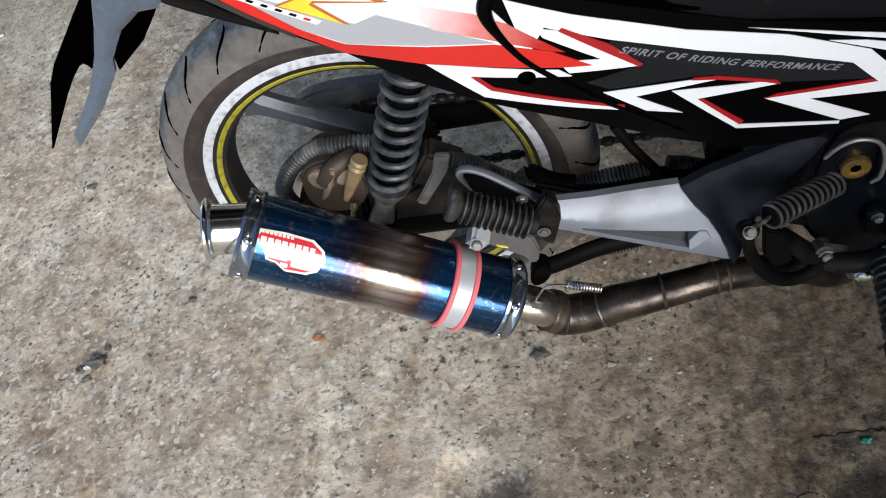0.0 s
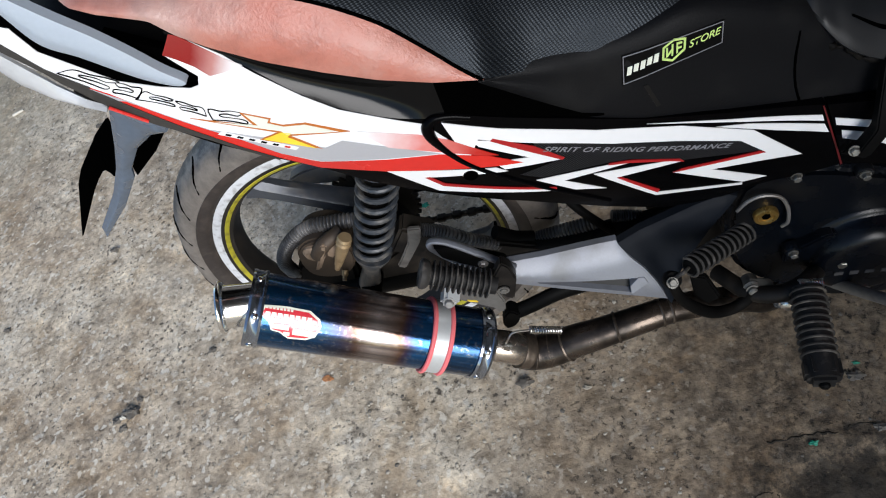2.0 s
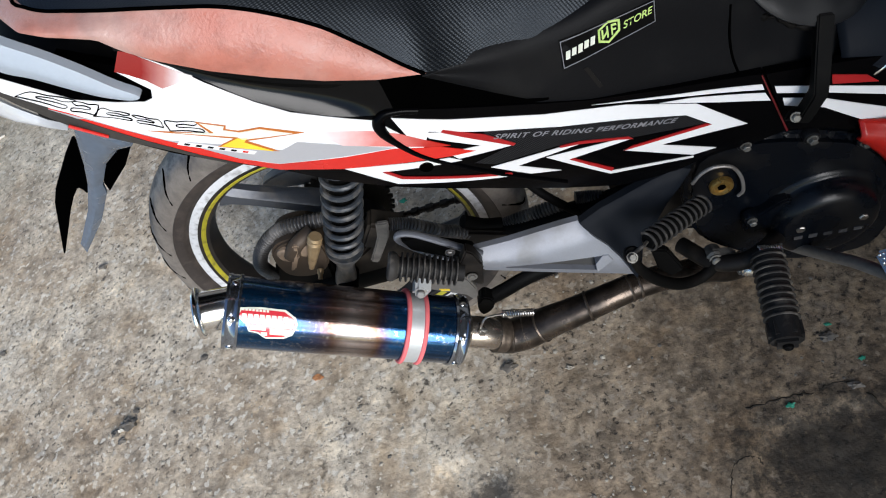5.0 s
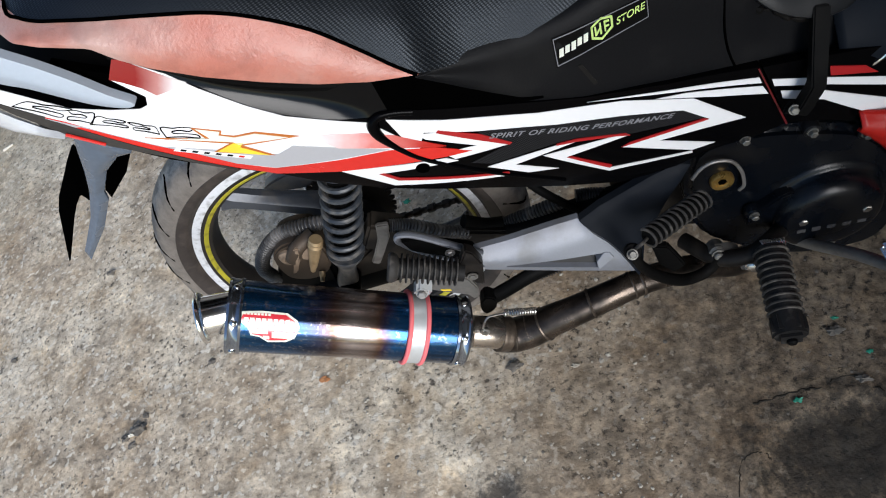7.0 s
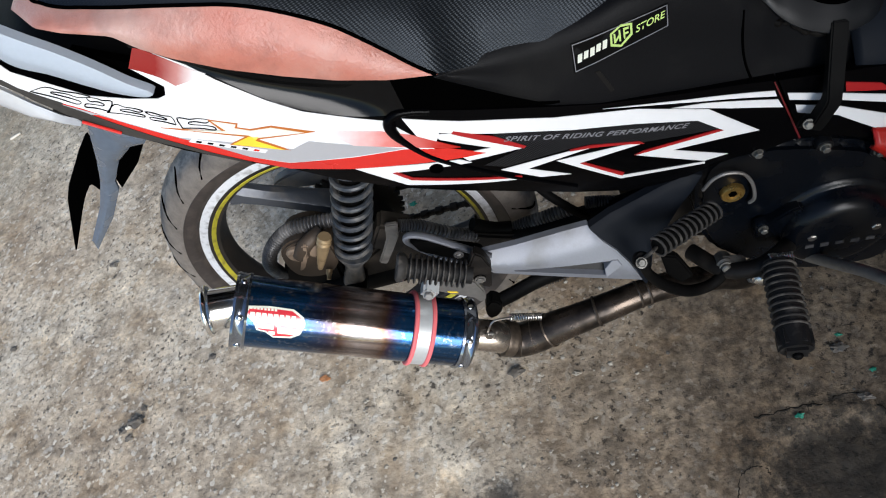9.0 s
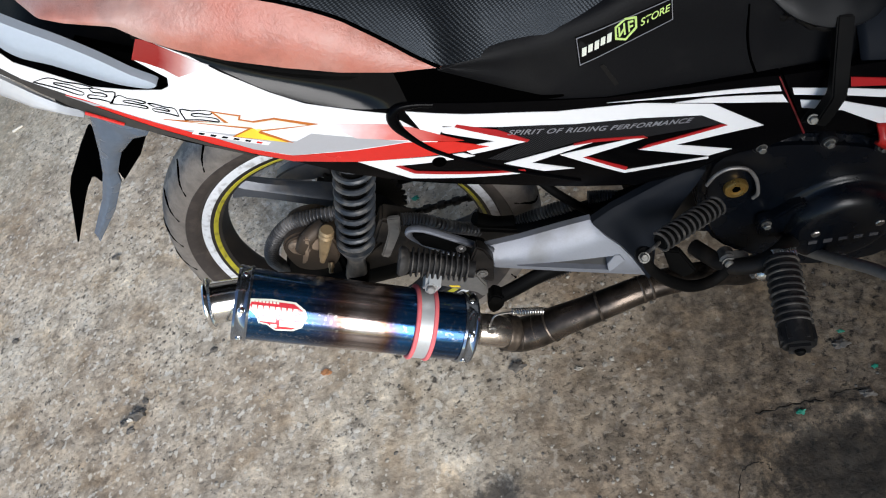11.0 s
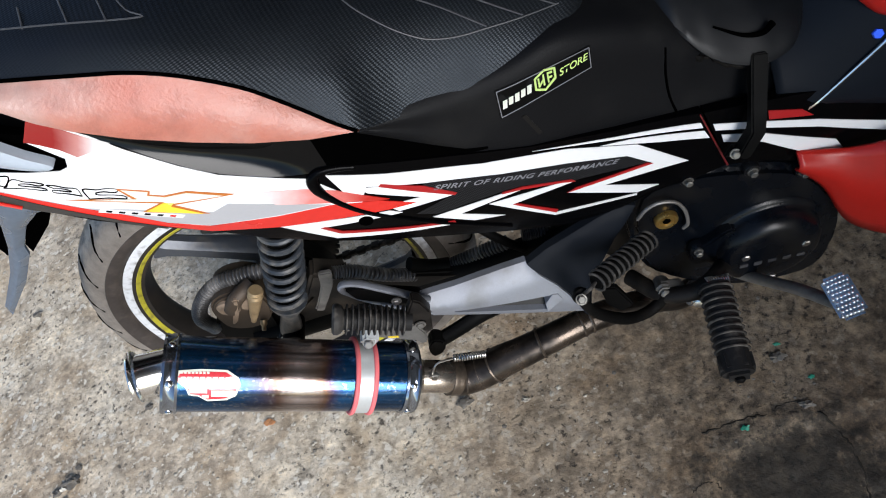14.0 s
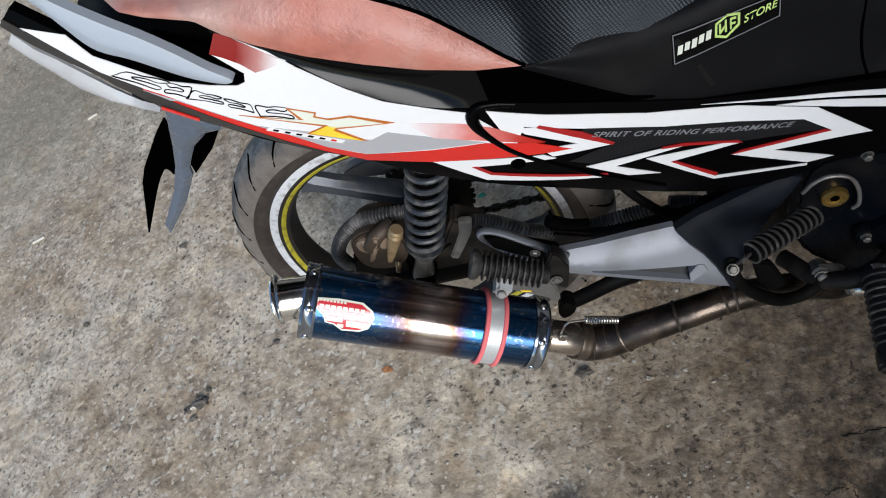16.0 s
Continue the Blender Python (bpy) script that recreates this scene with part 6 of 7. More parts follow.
def flank_bar(name, x, z, length, height, tilt, material, lean=0.3, proud=0.0014, parent=None):
    d, u = Vector((math.cos(tilt), math.sin(tilt))), Vector((-math.sin(tilt) + lean * math.cos(tilt), math.cos(tilt) + lean * math.sin(tilt)))
    c = Vector((x, z))
    return on_flank(name, [tuple(c - d * length / 2 - u * height / 2), tuple(c + d * length / 2 - u * height / 2), tuple(c + d * length / 2 + u * height / 2), tuple(c - d * length / 2 + u * height / 2)], material, parent or panel, proud)


# outline script of the emblem, as plain hooked strokes
SCRIPT = [[(-0.0614, 0.7823), (-0.0265, 0.7603), (-0.0433, 0.7547), (-0.0761, 0.7819)],
    [(-0.0306, 0.7608), (-0.0116, 0.7482), (-0.0226, 0.7401), (-0.0416, 0.7524)],
    [(-0.0135, 0.7462), (0.0075, 0.7315), (0.0056, 0.7227), (-0.0253, 0.7399)],
    [(0.0085, 0.7302), (0.0288, 0.7148), (0.026, 0.7063), (0.0071, 0.7197)],
    [(0.0303, 0.7136), (0.058, 0.7025), (0.0594, 0.6867), (0.0291, 0.7007)]]
HOOK = [(0.0, 0.0), (0.05, 1.0), (0.4, 0.92), (0.7, 1.0), (1.0, 0.9), (0.82, 0.62), (0.55, 0.72), (0.3, 0.6), (0.34, 0.42), (0.7, 0.4), (0.95, 0.3), (0.92, 0.02), (0.5, 0.1), (0.0, 0.0)]
for k, (tl, tr, br, bl) in enumerate(SCRIPT):
    path = []
    for u, v in HOOK:
        u = 1 - u if k % 2 else u
        q = Vector(bl).lerp(Vector(br), u).lerp(Vector(tl).lerp(Vector(tr), u), v)
        path.append((q.x, flank(q.x, q.y) - 0.0009, q.y))
    part("script_stroke", tube(smooth_path(path, 3), lambda s: 0.00034 + 0.0003 * abs(math.sin(8 * s + k)), 6), M_FLAP_DARK, panel, "thin dark outline stroke")
flank_bar("print_field", 0.0565, 0.6655, 0.072, 0.0050, radians(-32.3), M_WHITE, 0.5, 0.0014)
for k in range(6):
    flank_bar("small_bar", 0.033 + 0.0092 * k, 0.6805 - 0.0058 * k, 0.0050, 0.0022, radians(-33), M_STICKER if k < 5 else M_RED, 0.5, 0.0020)

# printed slogan on the carbon field
fc = bpy.data.curves.new("slogan", "FONT")
fc.body, fc.size, fc.shear, fc.space_character, fc.offset = "SPIRIT OF RIDING PERFORMANCE", 0.0105, 0.35, 1.12, 0.00025
tmp = bpy.data.objects.new("tmp", fc)
scene.collection.objects.link(tmp)
dg = bpy.context.evaluated_depsgraph_get()
sm = bpy.data.meshes.new_from_object(tmp.evaluated_get(dg))
bpy.data.objects.remove(tmp)
width = max(v.co.x for v in sm.vertices)
S0, S1 = Vector((0.305, 0.5655)), Vector((0.483, 0.4895))
sd = (S1 - S0).normalized()
su = Vector((-sd.y, sd.x))
for v in sm.vertices:
    q = S0 + sd * (v.co.x / width * (S1 - S0).length) + su * (v.co.y * 0.85)
    bow = 0.004 * math.sin(math.pi * v.co.x / width)
    v.co = Vector((q.x, flank(q.x, q.y - bow) - 0.0012, q.y - bow))
sm.materials.clear()
sm.materials.append(M_GREY_PRINT)
sl = new("slogan", sm)
sl.parent = panel
sl["label"] = "grey printed slogan"

# black seam strip and screw recess on the panel
seam = [(0.252, 0.634), (0.236, 0.641), (0.220, 0.6435), (0.2125, 0.636), (0.2125, 0.622), (0.221, 0.601), (0.234, 0.578), (0.256, 0.552), (0.287, 0.5185), (0.322, 0.483), (0.358, 0.447)]
part("seam_strip", tube(smooth_path([(a, flank(a, b) - 0.0005, b) for a, b in seam], 6), lambda s: 0.0036 + 0.0030 * math.exp(-((s - 0.32) / 0.14) ** 2) - 0.0016 * s, 10), M_BLACK_GLOSS, panel, "glossy black seam strip")
h = Vector((0.232, flank(0.232, 0.56), 0.56))
part("screw_recess", lathe(h + Vector((0, 0.004, 0)), h + Vector((0, -1, 0)), [(0, 0.0075), (0.0052, 0.0074), (0.0056, 0.0068), (0.0056, 0)], 20), M_FLAP_DARK, panel)

# black gloss cover between panel and seat
COVER = [(0.039, 0.790), (0.072, 0.760), (0.119, 0.705), (0.144, 0.682), (0.186, 0.657), (0.226, 0.642), (0.254, 0.636), (0.316, 0.606), (0.365, 0.582)]
n = 44
top = [(0.02, -0.112, 0.80), (0.08, -0.104, 0.766), (0.14, -0.110, 0.728), (0.2, -0.140, 0.694), (0.235, -0.141, 0.678), (0.25, -0.136, 0.672), (0.2685, -0.129, 0.668), (0.3, -0.124, 0.643), (0.34, -0.124, 0.610), (0.368, -0.122, 0.588)]
# one cover in two materials: sheenless black set where the highlight ends
for name, x_from, x_to, material, label in (("tail_cover", 0.036, 0.232, M_COVER_GLOSS, "glossy black tail cover under the seat"), ("cover_tip", 0.232, 0.368, M_FLAP_DARK, "pointed black tip of the tail cover, its sheen left out")):
    bm = bmesh.new()
    rows = []
    for i in range(n + 1):
        x0 = x_from + (x_to - x_from) * i / n
        zl = smooth_along(x0, COVER, 0.012)
        yt, zt = along(x0, [(a, b) for a, b, _ in top]), along(x0, [(a, c) for a, _, c in top])
        w = max(0.0, min(1.0, (x0 - 0.19) / 0.05))
        row = []
        for k in range(9):
            s = k / 8
            g, h = 0.06 + 0.84 * math.exp(-((x0 - 0.158) / 0.066) ** 2), min(s, 0.5)
            y = flank(x0, zl) + (zt - zl) * (0.10 * s + g * (h - h * h)) - 0.0015
            y += (flank(x0, zl) + (yt - flank(x0, zl)) * s - y) * w * w * (3 - 2 * w)
            row.append(bm.verts.new((x0, y, zl + (zt - zl) * s)))
        row.append(bm.verts.new((x0, yt + 0.03, zt + 0.004)))
        rows.append(row)
    for a, b in zip(rows, rows[1:]):
        for k in range(len(a) - 1):
            bm.faces.new((a[k], a[k + 1], b[k + 1], b[k]))
    bmesh.ops.recalc_face_normals(bm, faces=bm.faces)
    bmesh.ops.solidify(bm, geom=list(bm.faces), thickness=0.003)
    part(name, bm, material, bike, label)

on_flank("rail_socket", [(0.026, 0.771), (0.044, 0.746), (0.036, 0.738), (0.022, 0.739), (-0.012, 0.758), (-0.045, 0.785), (-0.02, 0.80)], M_FLAP_DARK, bike, -0.006, 0.01)

# tail lamp lens under the panel
bm = bmesh.new()
lens = [((-0.146, -0.112, 0.839), (-0.1729, -0.098, 0.8271)), ((-0.1382, -0.115, 0.8201), (-0.1645, -0.1, 0.8083)), ((-0.1249, -0.118, 0.8055), (-0.1539, -0.104, 0.7877)), ((-0.1117, -0.12, 0.7841), (-0.1427, -0.108, 0.7655)), ((-0.0976, -0.122, 0.7625), (-0.1194, -0.114, 0.7465)), ((-0.0811, -0.124, 0.7424), (-0.0876, -0.121, 0.7348)), ((-0.0663, -0.126, 0.7321), (-0.0688, -0.125, 0.7296))]
rows = []
for a, b in lens:
    a, b = Vector(a), Vector(b)
    rows.append([bm.verts.new(a.lerp(b, s) + Vector((0, -0.006 * math.sin(math.pi * s), -0.002 * math.sin(math.pi * s)))) for s in (0, 0.2, 0.4, 0.6, 0.8, 1)])
for a, b in zip(rows, rows[1:]):
    for k in range(5):
        bm.faces.new((a[k], a[k + 1], b[k + 1], b[k]))
bmesh.ops.recalc_face_normals(bm, faces=bm.faces)
bmesh.ops.solidify(bm, geom=list(bm.faces), thickness=0.004)
part("tail_lens", bm, M_LENS, bike, "clear white tail lamp lens")


def facet(name, corners, material, parent, thick=0.003, label="", cuts=3, bulge=0.0):
    """A folded sheet piece with thickness."""
    bm = bmesh.new()
    f = bm.faces.new([bm.verts.new(c) for c in corners])
    bmesh.ops.recalc_face_normals(bm, faces=bm.faces)
    bmesh.ops.triangulate(bm, faces=[f])
    bmesh.ops.subdivide_edges(bm, edges=list(bm.edges), cuts=cuts, use_grid_fill=True)
    rim = [(Vector(corners[k - 1]), Vector(corners[k])) for k in range(len(corners))]
    for v in bm.verts:
        d = min((v.co - a.lerp(b, max(0.0, min(1.0, (v.co - a).dot(b - a) / (b - a).length_squared)))).length for a, b in rim)
        v.co.y -= bulge * (1 - (1 - min(1.0, d / 0.014)) ** 2)
    bmesh.ops.solidify(bm, geom=list(bm.faces), thickness=thick)
    return part(name, bm, material, parent, label)


# rear mudguard with a forked plate holder
guard = facet("mudguard", [(-0.114, -0.055, 0.701), (-0.071, -0.055, 0.648), (-0.089, -0.055, 0.633), (-0.117, -0.045, 0.627), (-0.153, -0.035, 0.606), (-0.19, -0.028, 0.571), (-0.199, -0.026, 0.554), (-0.249, -0.022, 0.507), (-0.319, -0.02, 0.455), (-0.312, -0.02, 0.476), (-0.246, -0.024, 0.535), (-0.206, -0.028, 0.579), (-0.179, -0.034, 0.614), (-0.152, -0.045, 0.649)], M_FLAP, bike, 0.004, "grey plastic mudguard with forked plate holder", 7, 0.008)
facet("wing", [(-0.153, -0.04, 0.657), (-0.154, -0.043, 0.647), (-0.181, -0.032, 0.612), (-0.208, -0.026, 0.577), (-0.2225, -0.0255, 0.5600), (-0.236, -0.012, 0.5560), (-0.252, 0.002, 0.5500), (-0.268, 0.010, 0.5420), (-0.288, 0.014, 0.5273), (-0.3184, 0.02, 0.5015), (-0.412, 0.03, 0.414), (-0.34, 0.035, 0.51), (-0.315, 0.035, 0.535), (-0.23, 0.01, 0.601)], M_FLAP_DARK, guard, 0.003, "black inner wing")
facet("wing", [(-0.108, -0.035, 0.62), (-0.159, -0.01, 0.575), (-0.201, -0.02, 0.551), (-0.192, -0.026, 0.569), (-0.155, -0.033, 0.605), (-0.119, -0.043, 0.626)], M_FLAP_DARK, guard, 0.003, "black inner wing")
part("mudguard_root", loft([(-0.16, [(-0.02, 0.66), (-0.045, 0.70), (0.03, 0.72)]), (-0.08, [(-0.055, 0.63), (-0.075, 0.68), (0.03, 0.72)]), (0.02, [(-0.085, 0.60), (-0.10, 0.65), (0.03, 0.70)])], per=4), M_DARK, bike)
part("red_mark", tube([(-0.0530, -0.1415, 0.7400), (-0.0285, -0.1425, 0.7155)], 0.0017, 8), M_RED, guard)

# centre cover with its sticker
def cover_section(x, zb, yb, ze, ye):
    return (x, [(yb + 0.014, zb - 0.03), (yb, zb), (0.5 * (yb + ye) - 0.001, 0.5 * (zb + ze)), (ye, ze), (ye + 0.030, ze + 0.012), (MID, ze + 0.02)])


cover_rows = [cover_section(0.2685, 0.6635, -0.1335, 0.6648, -0.133), cover_section(0.292, 0.6455, -0.1325, 0.664, -0.130), cover_section(0.33, 0.6135, -0.1305, 0.656, -0.124), cover_section(0.365, 0.578, -0.125, 0.648, -0.117), cover_section(0.407, 0.560, -0.120, 0.646, -0.112), cover_section(0.466, 0.540, -0.109, 0.646, -0.099), cover_section(0.549, 0.510, -0.096, 0.604, -0.083), cover_section(0.60, 0.490, -0.088, 0.553, -0.074), cover_section(0.70, 0.455, -0.080, 0.50, -0.07)]
centre = part("centre_cover", loft(cover_rows, per=8), M_MATTE_BLACK, bike, "matte black centre cover")


def cover_y(x, z):
    zb = along(x, [(r[0], r[1][1][1]) for r in cover_rows])
    yb = along(x, [(r[0], r[1][1][0]) for r in cover_rows])
    ze = along(x, [(r[0], r[1][3][1]) for r in cover_rows])
    ye = along(x, [(r[0], r[1][3][0]) for r in cover_rows])
    return yb + (ye - yb) * (z - zb) / (ze - zb) - 0.001


def on_cover(name, outline, material, parent, proud, label="", step=0.01):
    bm = cut_sheet(outline, step)
    for v in bm.verts:
        v.co.y = cover_y(v.co.x, v.co.z) - proud
    bmesh.ops.recalc_face_normals(bm, faces=bm.faces)
    bmesh.ops.solidify(bm, geom=list(bm.faces), thickness=0.0004)
    return part(name, bm, material, parent, label)


ST = [(0.388, 0.608), (0.391, 0.640), (0.481, 0.637), (0.479, 0.614)]
sticker = on_cover("sticker", ST, M_STICKER, centre, 0.0016, "black rectangular shop sticker with lime print")


def on_sticker(name, quads, material):
    """Quads in the sticker's own 0..1 coordinates."""
    bl, tl, tr, br = (Vector(q) for q in ST)
    for q in quads:
        pts = []
        for u, v in q:
            p = (bl.lerp(br, u)).lerp(tl.lerp(tr, u), v)
            pts.append((p.x, p.y))
        on_cover(name, pts, material, sticker, 0.0022)


on_sticker("border_line", [[(0.012, 0.04), (0.988, 0.04), (0.988, 0.07), (0.012, 0.07)], [(0.012, 0.93), (0.988, 0.93), (0.988, 0.96), (0.012, 0.96)], [(0.012, 0.07), (0.020, 0.07), (0.020, 0.93), (0.012, 0.93)], [(0.980, 0.07), (0.988, 0.07), (0.988, 0.93), (0.980, 0.93)]], M_GREY_PRINT)


def slanted(u0, v0, u1, v1, lean=0.010):
    return [(u0, v0), (u1, v0), (u1 + lean, v1), (u0 + lean, v1)]


on_sticker("print_bar", [slanted(0.045 + 0.066 * k, 0.30 + 0.022 * k + 0.03 * (k % 2), 0.045 + 0.066 * k + 0.046, 0.57 + 0.026 * k, 0.014) for k in range(5)], M_OFFWHITE)


def sticker_word(word, u0, v0, u1, v1, height, material):
    """A printed word along a line in the sticker's own coordinates."""
    cu = bpy.data.curves.new("word", "FONT")
    cu.body, cu.size, cu.shear, cu.offset = word, 1.0, 0.2, 0.012
    holder = bpy.data.objects.new("holder", cu)
    scene.collection.objects.link(holder)
    me = bpy.data.meshes.new_from_object(holder.evaluated_get(bpy.context.evaluated_depsgraph_get()))
    bpy.data.objects.remove(holder)
    wide = max(v.co.x for v in me.vertices)
    bl, tl, tr, br = (Vector(q) for q in ST)
    for v in me.vertices:
        f = v.co.x / wide
        a, c = u0 + (u1 - u0) * f, v0 + (v1 - v0) * f + height * v.co.y
        p = (bl.lerp(br, a)).lerp(tl.lerp(tr, a), c)
        v.co = Vector((p.x, cover_y(p.x, p.y) - 0.0024, p.y))
    me.materials.clear()
    me.materials.append(material)
    ob = new("printed_word", me)
    ob.parent = sticker
    ob["label"] = "lime green printed word"


sticker_word("STORE", 0.655, 0.42, 0.965, 0.50, 0.40, M_LIME)
on_sticker("emblem_stroke", [[(0.395, 0.36), (0.415, 0.36), (0.42, 0.78), (0.40, 0.78)], [(0.40, 0.72), (0.51, 0.90), (0.51, 0.98), (0.40, 0.80)], [(0.51, 0.90), (0.615, 0.80), (0.615, 0.88), (0.51, 0.98)], [(0.605, 0.44), (0.625, 0.44), (0.628, 0.86), (0.606, 0.86)], [(0.395, 0.36), (0.50, 0.16), (0.50, 0.24), (0.41, 0.42)], [(0.50, 0.16), (0.625, 0.42), (0.61, 0.50), (0.50, 0.25)], [(0.435, 0.40), (0.452, 0.40), (0.452, 0.74), (0.435, 0.74)], [(0.452, 0.40), (0.492, 0.56), (0.492, 0.66), (0.452, 0.50)], [(0.488, 0.38), (0.505, 0.38), (0.505, 0.80), (0.488, 0.80)], [(0.535, 0.40), (0.55, 0.40), (0.55, 0.80), (0.535, 0.80)], [(0.55, 0.72), (0.59, 0.70), (0.59, 0.78), (0.55, 0.80)], [(0.55, 0.55), (0.585, 0.54), (0.585, 0.61), (0.55, 0.62)]], M_LIME)
on_cover("scuff", [(0.4065, 0.600), (0.4105, 0.600), (0.4200, 0.572), (0.4160, 0.571)], M_ENGINE_DARK, centre, 0.0012, "pale scuff left by old tape")
part("cover_seam", tube(smooth_path([(x, cover_y(x, z) - 0.001, z) for x, z in ((0.547, 0.594), (0.544, 0.564), (0.545, 0.537), (0.551, 0.510))], 5), 0.0012, 6), M_FLAP_DARK, centre)

# front part of the flank, leg shield and cowl
front = on_flank("front_panel", [(0.574, 0.509), (0.598, 0.414), (0.64, 0.395), (0.70, 0.355), (0.76, 0.33), (0.80, 0.33), (0.80, 0.42), (0.74, 0.462), (0.685, 0.485), (0.63, 0.497)], M_BLACK_GLOSS, bike, 0.0, 0.012, "glossy black front side panel with white stripes")
on_flank("white_stripe", [(0.634, 0.468), (0.690, 0.4425), (0.764, 0.400), (0.80, 0.38), (0.80, 0.36), (0.769, 0.38), (0.692, 0.4295), (0.638, 0.4565)], M_WHITE, front, 0.0008)
on_flank("white_stripe", [(0.582, 0.490), (0.634, 0.468), (0.638, 0.4565), (0.584, 0.480)], M_WHITE, front, 0.0008)
on_flank("white_stripe", [(0.590, 0.470), (0.630, 0.452), (0.714, 0.394), (0.736, 0.348), (0.694, 0.375), (0.633, 0.436), (0.592, 0.458)], M_WHITE, front, 0.0008)
on_flank("red_stripe", [(0.637, 0.482), (0.671, 0.467), (0.684, 0.452), (0.638, 0.469)], M_RED_LINE, front, 0.0008)
on_flank("gap_line", [(0.5690, 0.510), (0.5705, 0.510), (0.5978, 0.414), (0.5960, 0.413)], M_RED_DARK, front, 0.0016)
shield = part("leg_shield", loft([(0.672, [(-0.102, 0.372), (-0.108, 0.380), (-0.095, 0.392)]), (0.705, [(-0.106, 0.325), (-0.114, 0.36), (-0.10, 0.385)]), (0.735, [(-0.112, 0.252), (-0.124, 0.33), (-0.108, 0.385)]), (0.775, [(-0.125, 0.22), (-0.142, 0.32), (-0.122, 0.40)]), (0.83, [(-0.14, 0.20), (-0.168, 0.32), (-0.15, 0.45)])], mirror=False, ends=False), M_RED_SHIELD, bike, "red painted leg shield")
sol = shield.modifiers.new("thickness", "SOLIDIFY")
sol.thickness = 0.004
cowl = part("front_cowl", loft([(0.648, [(-0.088, 0.468), (-0.092, 0.49), (-0.060, 0.53), (-0.02, 0.55)]), (0.70, [(-0.098, 0.462), (-0.099, 0.482), (-0.075, 0.54), (-0.03, 0.585)]), (0.76, [(-0.104, 0.44), (-0.104, 0.50), (-0.085, 0.57), (-0.03, 0.65)]), (0.82, [(-0.11, 0.43), (-0.11, 0.53), (-0.09, 0.61), (-0.03, 0.72)])], mirror=False, ends=False), M_GREY_PANEL, bike, "dark grey front cowl")
sol = cowl.modifiers.new("thickness", "SOLIDIFY")
sol.thickness = 0.004
part("trim_line", tube(smooth_path([(0.678, -0.100, 0.462), (0.686, -0.103, 0.472), (0.712, -0.103, 0.498), (0.742, -0.102, 0.527), (0.775, -0.1, 0.56)], 5), 0.0018, 8), M_CHROME, cowl, "thin chrome trim line")
part("red_cowl_edge", tube(smooth_path([(0.722, -0.082, 0.585), (0.742, -0.084, 0.560), (0.762, -0.086, 0.545)], 4), 0.012, 12), M_RED_SHIELD, cowl)
bolt("cowl_bolt", (0.737, -0.093, 0.531), cowl, 0.0055, 0.004, M_BLUE, (-0.2, -1, 0.5))

# child seat on a post
cseat = part("child_seat", loft([(0.540, [(-0.015, 0.602), (-0.028, 0.615), (0.0, 0.622), (MID, 0.625)]), (0.560, [(-0.062, 0.590), (-0.072, 0.602), (-0.03, 0.628), (MID, 0.636)]), (0.585, [(-0.080, 0.560), (-0.088, 0.572), (-0.05, 0.612), (MID, 0.632)]), (0.615, [(-0.083, 0.538), (-0.091, 0.550), (-0.055, 0.592), (MID, 0.618)]), (0.645, [(-0.081, 0.528), (-0.089, 0.540), (-0.055, 0.578), (MID, 0.604)]), (0.670, [(-0.070, 0.532), (-0.078, 0.545), (-0.04, 0.575), (MID, 0.594)]), (0.690, [(-0.035, 0.552), (-0.045, 0.563), (-0.01, 0.576), (MID, 0.585)])], per=7), M_CHILD, bike, "small black vinyl child seat on a post")
part("seat_slit", tube(smooth_path([(0.594, -0.076, 0.588), (0.619, -0.081, 0.571), (0.637, -0.081, 0.566), (0.648, -0.076, 0.569)], 5), lambda s: 0.0010 + 0.0026 * s, 8), M_FLAP_DARK, cseat)
part("frayed_edge", tube(smooth_path([(0.556, -0.060, 0.592), (0.567, -0.075, 0.574), (0.576, -0.080, 0.563), (0.584, -0.081, 0.559), (0.592, -0.080, 0.556), (0.602, -0.083, 0.543), (0.612, -0.082, 0.537), (0.636, -0.081, 0.527), (0.659, -0.075, 0.528), (0.677, -0.064, 0.538)], 6), lambda s: 0.0026 + 0.0018 * math.sin(43 * s) * math.sin(17 * s), 8), M_DARK, cseat)
bm = tube([(0.6315, -0.085, 0.5476), (0.6262, -0.1, 0.5263), (0.6217, -0.113, 0.5033), (0.6171, -0.124, 0.4851), (0.6032, -0.124, 0.4554)], 0.0105, 4, side=(1, 1, 0))
bmesh.ops.bevel(bm, geom=list(bm.edges), offset=0.0016, segments=2, affect="EDGES", clamp_overlap=True)
part("post", bm, M_DARK, cseat, "black square steel post")
part("post_foot", box((0.6032, -0.1185, 0.4524), (0.030, 0.006, 0.018), (0, 32, 0), 0.002), M_DARK, cseat)
bolt("post_bolt", (0.5962, -0.127, 0.4618), cseat, 0.0040, 0.004, M_BOSS, (-0.1, -1, 0.4))

